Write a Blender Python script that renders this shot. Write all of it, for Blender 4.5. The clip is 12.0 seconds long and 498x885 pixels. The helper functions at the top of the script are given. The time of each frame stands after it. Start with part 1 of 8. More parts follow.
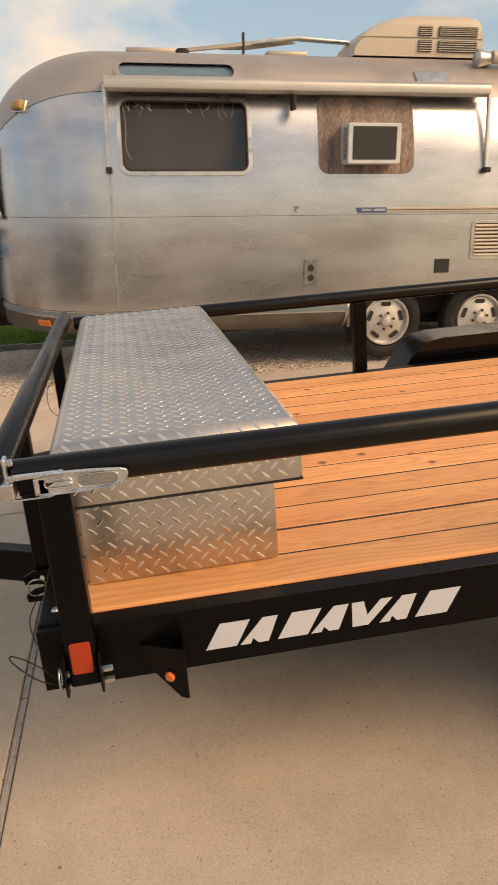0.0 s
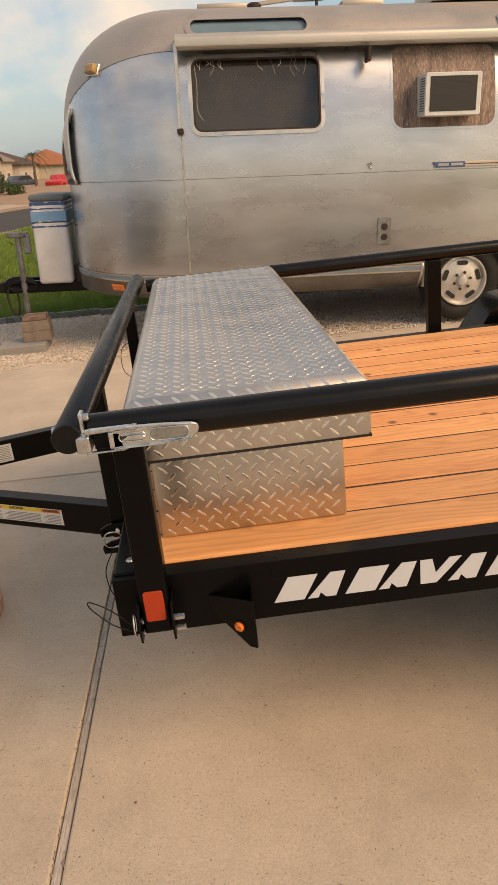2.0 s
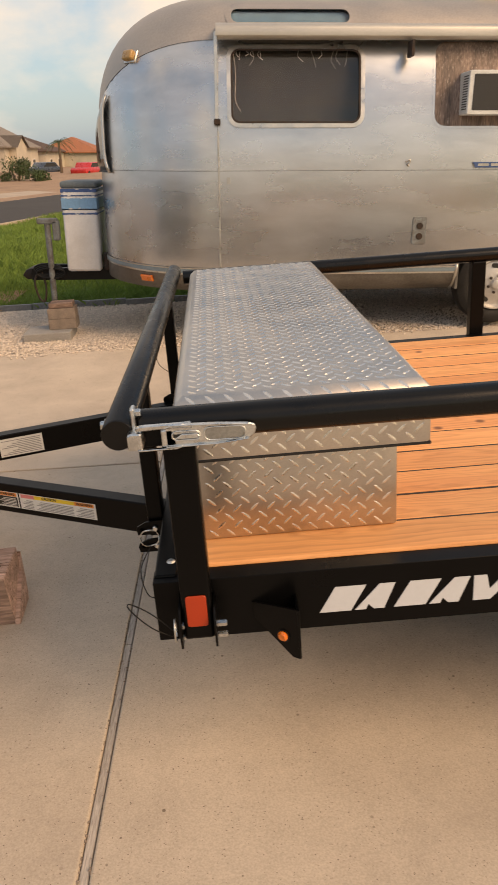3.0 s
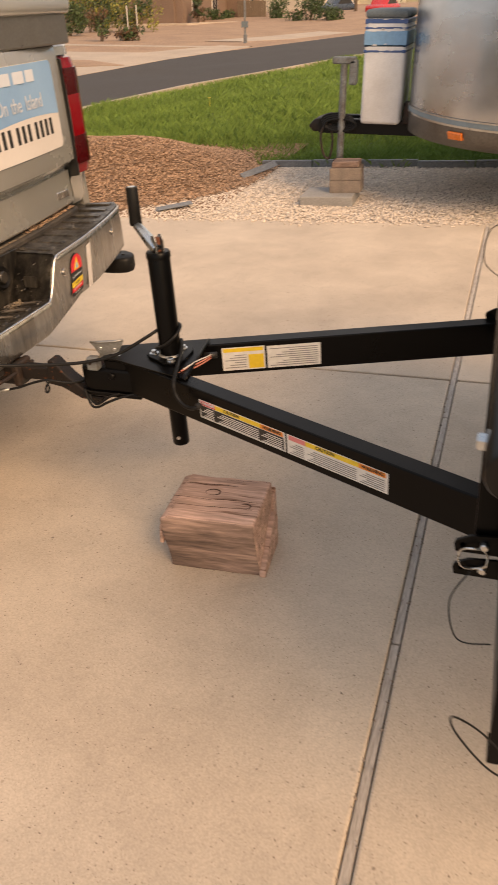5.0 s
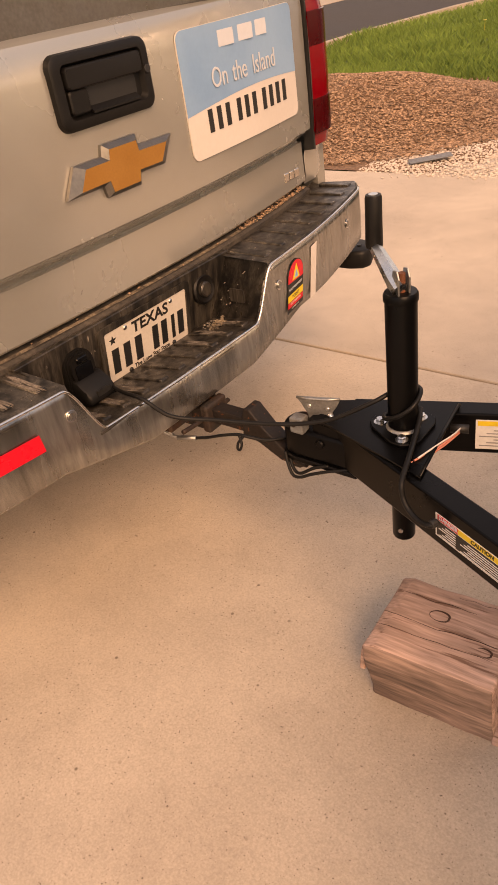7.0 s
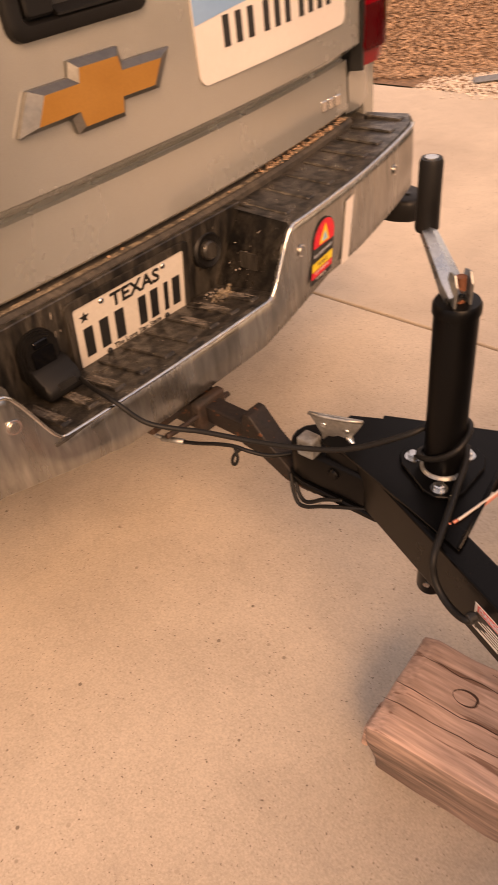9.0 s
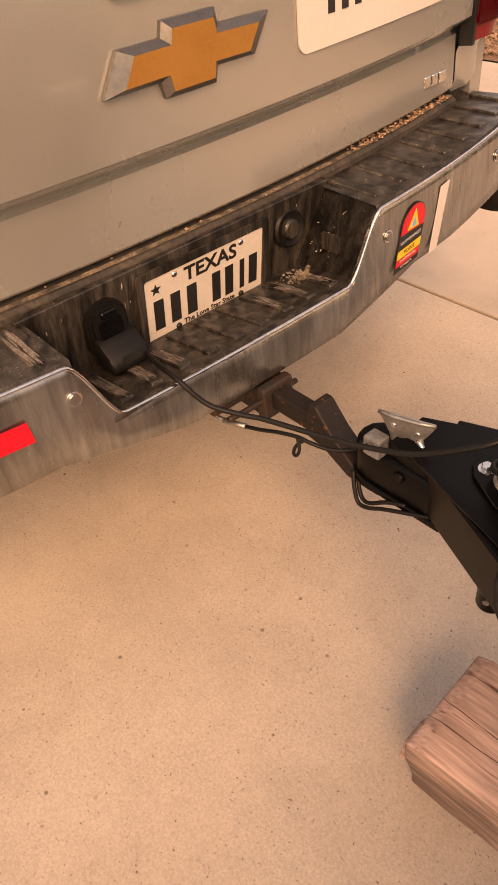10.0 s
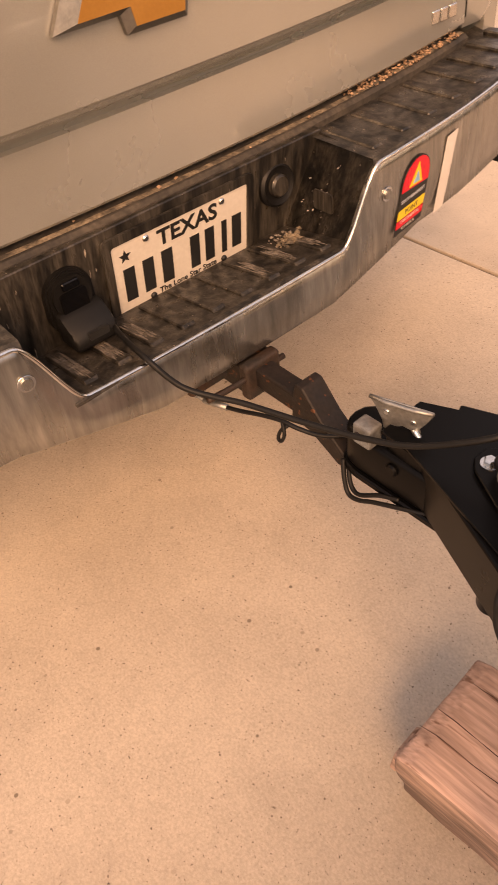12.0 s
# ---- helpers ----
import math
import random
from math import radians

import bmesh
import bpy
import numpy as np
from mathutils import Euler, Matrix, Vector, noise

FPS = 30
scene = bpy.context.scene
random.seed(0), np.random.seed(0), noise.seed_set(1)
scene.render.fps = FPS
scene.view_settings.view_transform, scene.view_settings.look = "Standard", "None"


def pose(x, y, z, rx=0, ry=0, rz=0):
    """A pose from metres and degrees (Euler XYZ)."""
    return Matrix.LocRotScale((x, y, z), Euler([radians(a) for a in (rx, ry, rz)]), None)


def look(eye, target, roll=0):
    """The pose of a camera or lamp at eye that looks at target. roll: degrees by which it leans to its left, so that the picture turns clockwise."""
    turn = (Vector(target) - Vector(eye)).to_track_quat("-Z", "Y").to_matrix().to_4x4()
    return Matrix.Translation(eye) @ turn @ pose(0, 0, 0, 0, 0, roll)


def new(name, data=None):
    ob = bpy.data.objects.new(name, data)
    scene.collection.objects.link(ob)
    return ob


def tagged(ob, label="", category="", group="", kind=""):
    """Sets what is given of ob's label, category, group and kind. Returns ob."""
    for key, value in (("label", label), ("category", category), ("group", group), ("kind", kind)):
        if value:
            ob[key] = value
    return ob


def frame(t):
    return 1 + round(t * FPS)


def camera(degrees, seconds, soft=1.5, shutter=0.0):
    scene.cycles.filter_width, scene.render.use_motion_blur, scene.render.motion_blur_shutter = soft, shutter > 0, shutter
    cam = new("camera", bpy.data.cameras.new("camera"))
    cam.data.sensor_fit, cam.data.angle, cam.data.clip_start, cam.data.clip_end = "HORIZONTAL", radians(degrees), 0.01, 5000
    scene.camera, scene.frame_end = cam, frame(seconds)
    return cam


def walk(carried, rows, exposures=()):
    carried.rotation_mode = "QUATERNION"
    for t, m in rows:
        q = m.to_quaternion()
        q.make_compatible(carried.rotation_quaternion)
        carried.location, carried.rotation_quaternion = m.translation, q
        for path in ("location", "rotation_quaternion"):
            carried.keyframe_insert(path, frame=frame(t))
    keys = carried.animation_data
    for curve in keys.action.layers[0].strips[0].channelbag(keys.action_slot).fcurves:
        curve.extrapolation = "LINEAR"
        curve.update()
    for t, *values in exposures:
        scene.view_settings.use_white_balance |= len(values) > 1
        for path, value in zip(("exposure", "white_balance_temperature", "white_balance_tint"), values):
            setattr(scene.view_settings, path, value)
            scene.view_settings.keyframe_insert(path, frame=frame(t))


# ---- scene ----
cam = camera(37.9, 12.0, soft=0.55, shutter=0.3)
PATH = [
    (0, (0.261, -1.466, 1.578), (0.543, 0.401, 0.918), -3.5),
    (0.5, (0.271, -1.478, 1.574), (0.429, 0.389, 0.875), -3.8),
    (1, (0.281, -1.493, 1.566), (0.416, 0.364, 0.834), -5.7),
    (1.5, (0.262, -1.491, 1.563), (0.369, 0.364, 0.823), -5.7),
    (2, (0.262, -1.489, 1.564), (0.34, 0.369, 0.829), -5.4),
    (2.5, (0.246, -1.482, 1.562), (0.323, 0.38, 0.838), -4.4),
    (2.7, (0.224, -1.469, 1.567), (0.299, 0.392, 0.84), -3.7),
    (4.3, (0.009, -0.927, 1.468), (-0.342, 0.806, 0.534), -5.6),
    (4.5, (0.011, -0.864, 1.472), (-0.419, 0.833, 0.504), -5.5),
    (5, (-0.087, -0.716, 1.464), (-0.686, 0.893, 0.437), -4.3),
    (5.5, (-0.269, -0.579, 1.47), (-0.986, 0.957, 0.41), -4.0),
    (6, (-0.349, -0.465, 1.451), (-1.2, 0.977, 0.358), -5.1),
    (6.5, (-0.383, -0.218, 1.459), (-1.434, 1.076, 0.355), -8.7),
    (7, (-0.375, -0.109, 1.474), (-1.479, 1.138, 0.367), -9.3),
    (7.2, (-0.401, -0.085, 1.461), (-1.483, 1.171, 0.341), -9.1),
    (8.8, (-0.586, 0.207, 1.421), (-1.597, 1.364, 0.141), -7.4),
    (9, (-0.577, 0.242, 1.425), (-1.673, 1.32, 0.146), -7.8),
    (9.5, (-0.589, 0.271, 1.423), (-1.79, 1.206, 0.126), -7.8),
    (10, (-0.619, 0.283, 1.414), (-1.807, 1.205, 0.096), -6.7),
    (10.5, (-0.651, 0.309, 1.399), (-1.81, 1.236, 0.058), -5.6),
    (11, (-0.658, 0.367, 1.371), (-1.779, 1.276, -0.013), -6.7),
    (11.5, (-0.656, 0.384, 1.368), (-1.763, 1.278, -0.038), -7.7),
    (12, (-0.681, 0.404, 1.362), (-1.832, 1.242, -0.042), -7.8),
]
EXPOSURES = [(0.0, 0.21, 7000, 12), (2.5, 0.21, 7000, 12), (4.5, 0.58, 6800, 12), (5.5, 0.56, 7450, 18), (7.0, 0.60, 8100, 27), (9.0, 0.67, 8300, 30), (10.5, 0.69, 8300, 30), (12.0, 0.76, 8300, 30)]
walk(cam, [(t, look(eye, target, roll)) for t, eye, target, roll in PATH], EXPOSURES)

# ---- world, sun, exposure ----
SUN_DIR = Vector((0.68, -0.52, 0.66)).normalized()      # towards the sun
world = bpy.data.worlds.new("sky_world")
scene.world = world
world.use_nodes = True
wn, wl = world.node_tree.nodes, world.node_tree.links
wn.clear()


def wnode(kind, **kw):
    n = wn.new(kind)
    for k, v in kw.items():
        n.inputs[k].default_value = v
    return n


sky = wn.new("ShaderNodeTexSky")
sky.sky_type, sky.sun_disc = "NISHITA", False
sky.sun_elevation, sky.sun_rotation = math.asin(SUN_DIR.z) * 0.45, math.atan2(SUN_DIR.x, SUN_DIR.y)
sky.air_density, sky.dust_density = 1.2, 2.0
tc = wn.new("ShaderNodeTexCoord")
mp = wn.new("ShaderNodeMapping")
mp.inputs["Location"].default_value = (0.35, 0.1, 0.2)
mp.inputs["Scale"].default_value = (1.0, 1.0, 1.9)
wl.new(tc.outputs["Generated"], mp.inputs["Vector"])
cn = wnode("ShaderNodeTexNoise", Scale=2.1, Detail=9.0, Roughness=0.56, Distortion=0.25)
wl.new(mp.outputs["Vector"], cn.inputs["Vector"])
cr = wn.new("ShaderNodeValToRGB")
cr.color_ramp.elements[0].position, cr.color_ramp.elements[1].position = 0.42, 0.60
wl.new(cn.outputs["Fac"], cr.inputs["Fac"])
tone = wnode("ShaderNodeTexNoise", Scale=1.3, Detail=5.0, Roughness=0.5)
wl.new(mp.outputs["Vector"], tone.inputs["Vector"])
tr = wn.new("ShaderNodeValToRGB")
tr.color_ramp.elements[0].color, tr.color_ramp.elements[1].color = (4.6, 4.6, 4.9, 1), (7.2, 6.0, 4.8, 1)
tr.color_ramp.elements[0].position, tr.color_ramp.elements[1].position = 0.38, 0.62
wl.new(tone.outputs["Fac"], tr.inputs["Fac"])
base = wn.new("ShaderNodeMix")
base.data_type = "RGBA"
base.inputs["Factor"].default_value = 0.45
base.inputs["B"].default_value = (3.2, 4.4, 6.0, 1)
wl.new(sky.outputs["Color"], base.inputs["A"])
cm = wn.new("ShaderNodeMix")
cm.data_type = "RGBA"
wl.new(cr.outputs["Color"], cm.inputs["Factor"])
wl.new(base.outputs["Result"], cm.inputs["A"])
wl.new(tr.outputs["Color"], cm.inputs["B"])
bg = wnode("ShaderNodeBackground", Strength=0.125)
wl.new(cm.outputs["Result"], bg.inputs["Color"])
wo = wn.new("ShaderNodeOutputWorld")
wl.new(bg.outputs["Background"], wo.inputs["Surface"])

sun_lamp = bpy.data.lights.new("sun", "SUN")
sun_lamp.energy, sun_lamp.angle, sun_lamp.color = 2.9, radians(34), (1.0, 0.67, 0.385)
sun = new("sun", sun_lamp)
sun.matrix_world = look(SUN_DIR * 30, (0, 0, 0))


# ---- materials ----
def material(name, col, rough=0.5, metal=0.0, col2=None, scale=6.0, fine=90.0, var=0.5, fine_var=0.25, bump=0.15, dist=0.002,
             rough_var=0.12, stretch=(1, 1, 1), spec=0.5, coat=0.0, per_object=0.0, fleck=None, fleck_scale=120.0, fleck_size=0.70, mid=0.0, mid_scale=9.0, grit=None, grit_scale=90.0):
    """A surface: base colour varied at two scales, roughness variation, fine relief; optional flecks."""
    m = bpy.data.materials.new(name)
    m.use_nodes = True
    n, l = m.node_tree.nodes, m.node_tree.links
    b = n["Principled BSDF"]
    b.inputs["Metallic"].default_value = metal
    b.inputs["Specular IOR Level"].default_value = spec
    b.inputs["Coat Weight"].default_value = coat
    tc = n.new("ShaderNodeTexCoord")
    mp = n.new("ShaderNodeMapping")
    mp.inputs["Scale"].default_value = stretch
    l.new(tc.outputs["Object"], mp.inputs["Vector"])
    vec = mp.outputs["Vector"]
    info = n.new("ShaderNodeObjectInfo")
    if per_object:
        add = n.new("ShaderNodeVectorMath")
        add.operation = "ADD"
        sc = n.new("ShaderNodeMath")
        sc.operation = "MULTIPLY"
        sc.inputs[1].default_value = 37.0
        l.new(info.outputs["Random"], sc.inputs[0])
        l.new(vec, add.inputs[0])
        l.new(sc.outputs[0], add.inputs[1])
        vec = add.outputs[0]
    big = n.new("ShaderNodeTexNoise")
    big.inputs["Scale"].default_value, big.inputs["Detail"].default_value, big.inputs["Roughness"].default_value = scale, 5, 0.6
    small = n.new("ShaderNodeTexNoise")
    small.inputs["Scale"].default_value, small.inputs["Detail"].default_value = fine, 4
    l.new(vec, big.inputs["Vector"])
    l.new(vec, small.inputs["Vector"])
    ramp = n.new("ShaderNodeValToRGB")
    c2 = col2 or tuple(c * (1 - 0.35 * var) for c in col)
    ramp.color_ramp.elements[0].color, ramp.color_ramp.elements[1].color = (*c2, 1), (*col, 1)
    ramp.color_ramp.elements[0].position, ramp.color_ramp.elements[1].position = 0.34, 0.62
    l.new(big.outputs["Fac"], ramp.inputs["Fac"])
    fr = n.new("ShaderNodeMapRange")
    fr.inputs["From Min"].default_value, fr.inputs["From Max"].default_value = 0.3, 0.7
    fr.inputs["To Min"].default_value, fr.inputs["To Max"].default_value = 1 - fine_var, 1 + fine_var
    l.new(small.outputs["Fac"], fr.inputs["Value"])
    mul = n.new("ShaderNodeVectorMath")
    mul.operation = "MULTIPLY"
    l.new(ramp.outputs["Color"], mul.inputs[0])
    l.new(fr.outputs["Result"], mul.inputs[1])
    out = mul.outputs[0]
    if mid:
        mn = n.new("ShaderNodeTexNoise")
        mn.inputs["Scale"].default_value, mn.inputs["Detail"].default_value, mn.inputs["Roughness"].default_value = mid_scale, 7, 0.68
        mn.inputs["Distortion"].default_value = 0.6
        l.new(vec, mn.inputs["Vector"])
        mm = n.new("ShaderNodeMapRange")
        mm.inputs["From Min"].default_value, mm.inputs["From Max"].default_value = 0.34, 0.66
        mm.inputs["To Min"].default_value, mm.inputs["To Max"].default_value = 1 - mid, 1 + mid * 0.6
        l.new(mn.outputs["Fac"], mm.inputs["Value"])
        m3 = n.new("ShaderNodeVectorMath")
        m3.operation = "MULTIPLY"
        l.new(out, m3.inputs[0])
        l.new(mm.outputs["Result"], m3.inputs[1])
        out = m3.outputs[0]
    if per_object:
        pr = n.new("ShaderNodeMapRange")
        pr.inputs["To Min"].default_value, pr.inputs["To Max"].default_value = 1 - per_object, 1 + per_object
        l.new(info.outputs["Random"], pr.inputs["Value"])
        m2 = n.new("ShaderNodeVectorMath")
        m2.operation = "MULTIPLY"
        l.new(out, m2.inputs[0])
        l.new(pr.outputs["Result"], m2.inputs[1])
        out = m2.outputs[0]
    if fleck:
        vo = n.new("ShaderNodeTexNoise")
        vo.inputs["Scale"].default_value, vo.inputs["Detail"].default_value, vo.inputs["Roughness"].default_value = fleck_scale, 2.0, 0.6
        l.new(vec, vo.inputs["Vector"])
        gm = n.new("ShaderNodeMapRange")
        gm.inputs["From Min"].default_value, gm.inputs["From Max"].default_value = fleck_size, fleck_size + 0.03
        l.new(vo.outputs["Fac"], gm.inputs["Value"])
        fm = n.new("ShaderNodeMix")
        fm.data_type = "RGBA"
        fm.inputs["B"].default_value = (*fleck, 1)
        l.new(gm.outputs[0], fm.inputs["Factor"])
        l.new(out, fm.inputs["A"])
        out = fm.outputs["Result"]
    if grit:
        gn = n.new("ShaderNodeTexVoronoi")
        gn.inputs["Scale"].default_value = grit_scale
        l.new(vec, gn.inputs["Vector"])
        pick = n.new("ShaderNodeSeparateColor")
        l.new(gn.outputs["Color"], pick.inputs["Color"])
        size = n.new("ShaderNodeMapRange")
        size.inputs["From Min"].default_value, size.inputs["From Max"].default_value = 0.83, 1.0
        size.inputs["To Min"].default_value, size.inputs["To Max"].default_value = 0.0, 0.20
        l.new(pick.outputs["Red"], size.inputs["Value"])
        near = n.new("ShaderNodeMath")
        near.operation = "LESS_THAN"
        l.new(gn.outputs["Distance"], near.inputs[0])
        l.new(size.outputs["Result"], near.inputs[1])
        tone = n.new("ShaderNodeMix")
        tone.data_type = "RGBA"
        tone.inputs["A"].default_value, tone.inputs["B"].default_value = (*grit[0], 1), (*grit[1], 1)
        l.new(pick.outputs["Green"], tone.inputs["Factor"])
        gx = n.new("ShaderNodeMix")
        gx.data_type = "RGBA"
        amt = n.new("ShaderNodeMath")
        amt.operation = "MULTIPLY"
        amt.inputs[1].default_value = 0.75
        l.new(near.outputs[0], amt.inputs[0])
        l.new(amt.outputs[0], gx.inputs["Factor"])
        l.new(out, gx.inputs["A"])
        l.new(tone.outputs["Result"], gx.inputs["B"])
        out = gx.outputs["Result"]
    l.new(out, b.inputs["Base Color"])
    rr = n.new("ShaderNodeMapRange")
    rr.inputs["From Min"].default_value, rr.inputs["From Max"].default_value = 0.3, 0.7
    rr.inputs["To Min"].default_value, rr.inputs["To Max"].default_value = max(0.02, rough - rough_var), min(1, rough + rough_var)
    l.new(big.outputs["Fac"], rr.inputs["Value"])
    l.new(rr.outputs["Result"], b.inputs["Roughness"])
    if bump:
        bp = n.new("ShaderNodeBump")
        bp.inputs["Strength"].default_value, bp.inputs["Distance"].default_value = bump, dist
        l.new(small.outputs["Fac"], bp.inputs["Height"])
        l.new(bp.outputs["Normal"], b.inputs["Normal"])
    return m


def island_tint(m, amount=0.35):
    """Tints each loose piece of a joined mesh a little differently."""
    n, l = m.node_tree.nodes, m.node_tree.links
    b = n["Principled BSDF"]
    src = b.inputs["Base Color"].links[0].from_socket
    g = n.new("ShaderNodeNewGeometry")
    mr = n.new("ShaderNodeMapRange")
    mr.inputs["To Min"].default_value, mr.inputs["To Max"].default_value = 1 - amount, 1 + amount
    l.new(g.outputs["Random Per Island"], mr.inputs["Value"])
    v = n.new("ShaderNodeVectorMath")
    v.operation = "MULTIPLY"
    l.new(src, v.inputs[0])
    l.new(mr.outputs["Result"], v.inputs[1])
    l.new(v.outputs[0], b.inputs["Base Color"])
    return m


def lumber(name, light, dark, ring=0.008, rough=0.6, depth=0.16, knot=0.72, crack=0.0, stain=0.0, streak=0.10):
    """Sawn softwood: growth rings round a centre off the piece, drawn out along x, streaks and a few knots; every piece differs."""
    m = material(name, light, rough, col2=dark, scale=3.0, fine=85, fine_var=streak, bump=0.18, dist=0.0012, stretch=(0.10, 1.6, 1.6), per_object=0.10, mid=stain, mid_scale=13.0)
    n, l = m.node_tree.nodes, m.node_tree.links
    b = n["Principled BSDF"]
    src = b.inputs["Base Color"].links[0].from_socket
    tc = [x for x in n if x.type == "TEX_COORD"][0]
    info = [x for x in n if x.type == "OBJECT_INFO"][0]

    def math_node(op, a, c):
        q = n.new("ShaderNodeMath")
        q.operation = op
        for k, v in enumerate((a, c)):
            if isinstance(v, (int, float)):
                q.inputs[k].default_value = v
            else:
                l.new(v, q.inputs[k])
        return q.outputs[0]
    sep = n.new("ShaderNodeSeparateXYZ")
    l.new(tc.outputs["Object"], sep.inputs[0])
    far = math_node("MULTIPLY", info.outputs["Random"], 91.0)
    wob = n.new("ShaderNodeTexNoise")
    wob.inputs["Scale"].default_value, wob.inputs["Detail"].default_value = 1.0, 3
    cv = n.new("ShaderNodeCombineXYZ")
    l.new(math_node("ADD", math_node("MULTIPLY", sep.outputs["X"], 2.2), far), cv.inputs["X"])
    l.new(math_node("MULTIPLY", sep.outputs["Y"], 9.0), cv.inputs["Y"])
    l.new(math_node("MULTIPLY", sep.outputs["Z"], 9.0), cv.inputs["Z"])
    l.new(cv.outputs[0], wob.inputs["Vector"])
    push = math_node("MULTIPLY", math_node("SUBTRACT", wob.outputs["Fac"], 0.5), 0.11)
    frac = math_node("FRACT", far, 0.0)
    yy = math_node("ADD", sep.outputs["Y"], math_node("SUBTRACT", math_node("MULTIPLY", push, 0.7), math_node("ADD", math_node("MULTIPLY", frac, 0.12), 0.01)))
    zz = math_node("ADD", math_node("ADD", sep.outputs["Z"], push), math_node("ADD", math_node("MULTIPLY", frac, 0.05), 0.035))
    r = math_node("SQRT", math_node("ADD", math_node("MULTIPLY", yy, yy), math_node("MULTIPLY", zz, zz)), 0.0)
    saw = math_node("FRACT", math_node("DIVIDE", r, ring), 0.0)
    ramp = n.new("ShaderNodeValToRGB")
    e = ramp.color_ramp.elements
    e[0].position, e[0].color = 0.0, (1.03, 1.03, 1.03, 1)
    e[1].position, e[1].color = 1.0, (1.0, 1.0, 1.0, 1)
    d = e.new(0.82)
    d.color = (1 - depth, 1 - depth * 1.25, 1 - depth * 1.5, 1)
    d2 = e.new(0.45)
    d2.color = (1.0, 0.99, 0.98, 1)
    l.new(saw, ramp.inputs["Fac"])
    v = n.new("ShaderNodeVectorMath")
    v.operation = "MULTIPLY"
    l.new(src, v.inputs[0])
    l.new(ramp.outputs["Color"], v.inputs[1])
    shift = n.new("ShaderNodeVectorMath")
    shift.operation = "ADD"
    l.new(tc.outputs["Object"], shift.inputs[0])
    l.new(far, shift.inputs[1])
    vo = n.new("ShaderNodeTexVoronoi")
    vo.voronoi_dimensions = "2D"
    vo.inputs["Scale"].default_value = 6.0
    l.new(shift.outputs[0], vo.inputs["Vector"])
    kr = n.new("ShaderNodeMapRange")
    kr.inputs["From Min"].default_value, kr.inputs["From Max"].default_value = 0.05, 0.12
    kr.inputs["To Min"].default_value, kr.inputs["To Max"].default_value = 0.8, 0.0
    l.new(math_node("ADD", vo.outputs["Distance"], math_node("MULTIPLY", push, 0.7)), kr.inputs["Value"])
    sp = n.new("ShaderNodeSeparateColor")
    l.new(vo.outputs["Color"], sp.inputs["Color"])
    km = math_node("MULTIPLY", kr.outputs["Result"], math_node("GREATER_THAN", sp.outputs["Red"], knot))
    if crack:
        cn = n.new("ShaderNodeTexNoise")
        cn.inputs["Scale"].default_value, cn.inputs["Detail"].default_value = 1.0, 6
        cc = n.new("ShaderNodeCombineXYZ")
        l.new(math_node("MULTIPLY", sep.outputs["X"], 5.0), cc.inputs["X"])
        l.new(math_node("MULTIPLY", sep.outputs["Y"], 75.0), cc.inputs["Y"])
        l.new(math_node("MULTIPLY", sep.outputs["Z"], 75.0), cc.inputs["Z"])
        l.new(cc.outputs[0], cn.inputs["Vector"])
        cm = n.new("ShaderNodeMapRange")
        cm.inputs["From Min"].default_value, cm.inputs["From Max"].default_value = 0.34, 0.40
        cm.inputs["To Min"].default_value, cm.inputs["To Max"].default_value = crack, 0.0
        l.new(cn.outputs["Fac"], cm.inputs["Value"])
        km = math_node("MAXIMUM", km, cm.outputs["Result"])
    k = n.new("ShaderNodeMix")
    k.data_type = "RGBA"
    k.inputs["B"].default_value = (0.11, 0.042, 0.018, 1)
    l.new(km, k.inputs["Factor"])
    l.new(v.outputs[0], k.inputs["A"])
    l.new(k.outputs["Result"], b.inputs["Base Color"])
    return m


def plain(name, col, rough=0.4, metal=0.0, **kw):
    return material(name, col, rough, metal, var=0.3, fine_var=0.08, bump=kw.pop("bump", 0.04), **kw)


M = {}
M["concrete"] = material("concrete", (0.53, 0.455, 0.37), 0.85, col2=(0.43, 0.365, 0.295), scale=1.5, fine=210, fine_var=0.13, bump=0.5, dist=0.0014, per_object=0.03,
                         fleck=(0.11, 0.083, 0.06), fleck_scale=170, fleck_size=0.682, spec=0.3, mid=0.08, mid_scale=4.5,
                         grit=((0.10, 0.075, 0.055), (0.46, 0.39, 0.31)), grit_scale=40.0)
M["joint_wood"] = material("joint_strip_wood", (0.43, 0.39, 0.35), 0.9, col2=(0.32, 0.29, 0.26), scale=5, fine=80, fine_var=0.3, bump=0.6, stretch=(4, 0.4, 1))
# Soil in the driveway joints; between deck planks it stands for gap shade.
M["joint_dark"] = plain("joint_soil_and_gap_shade", (0.05, 0.042, 0.035), 0.95, scale=20)
M["black"] = material("black_powder_coat", (0.0018, 0.0018, 0.002), 0.33, spec=0.13, var=0.3, scale=5, fine=400, fine_var=0.1, bump=0.12, dist=0.0005, rough_var=0.08)
M["rail_paint"] = material("satin_black_rail_paint", (0.0022, 0.0022, 0.0024), 0.27, spec=0.3, var=0.3, scale=5, fine=400, fine_var=0.1, bump=0.1, dist=0.0005, rough_var=0.08)
M["gloss_black"] = material("gloss_black_paint", (0.0025, 0.0025, 0.003), 0.13, spec=0.28, scale=4, fine=200, fine_var=0.1, bump=0.02, rough_var=0.05)
M["black_plastic"] = material("black_plastic", (0.006, 0.0056, 0.0052), 0.5, spec=0.25, scale=9, fine=500, bump=0.2, dist=0.0006)
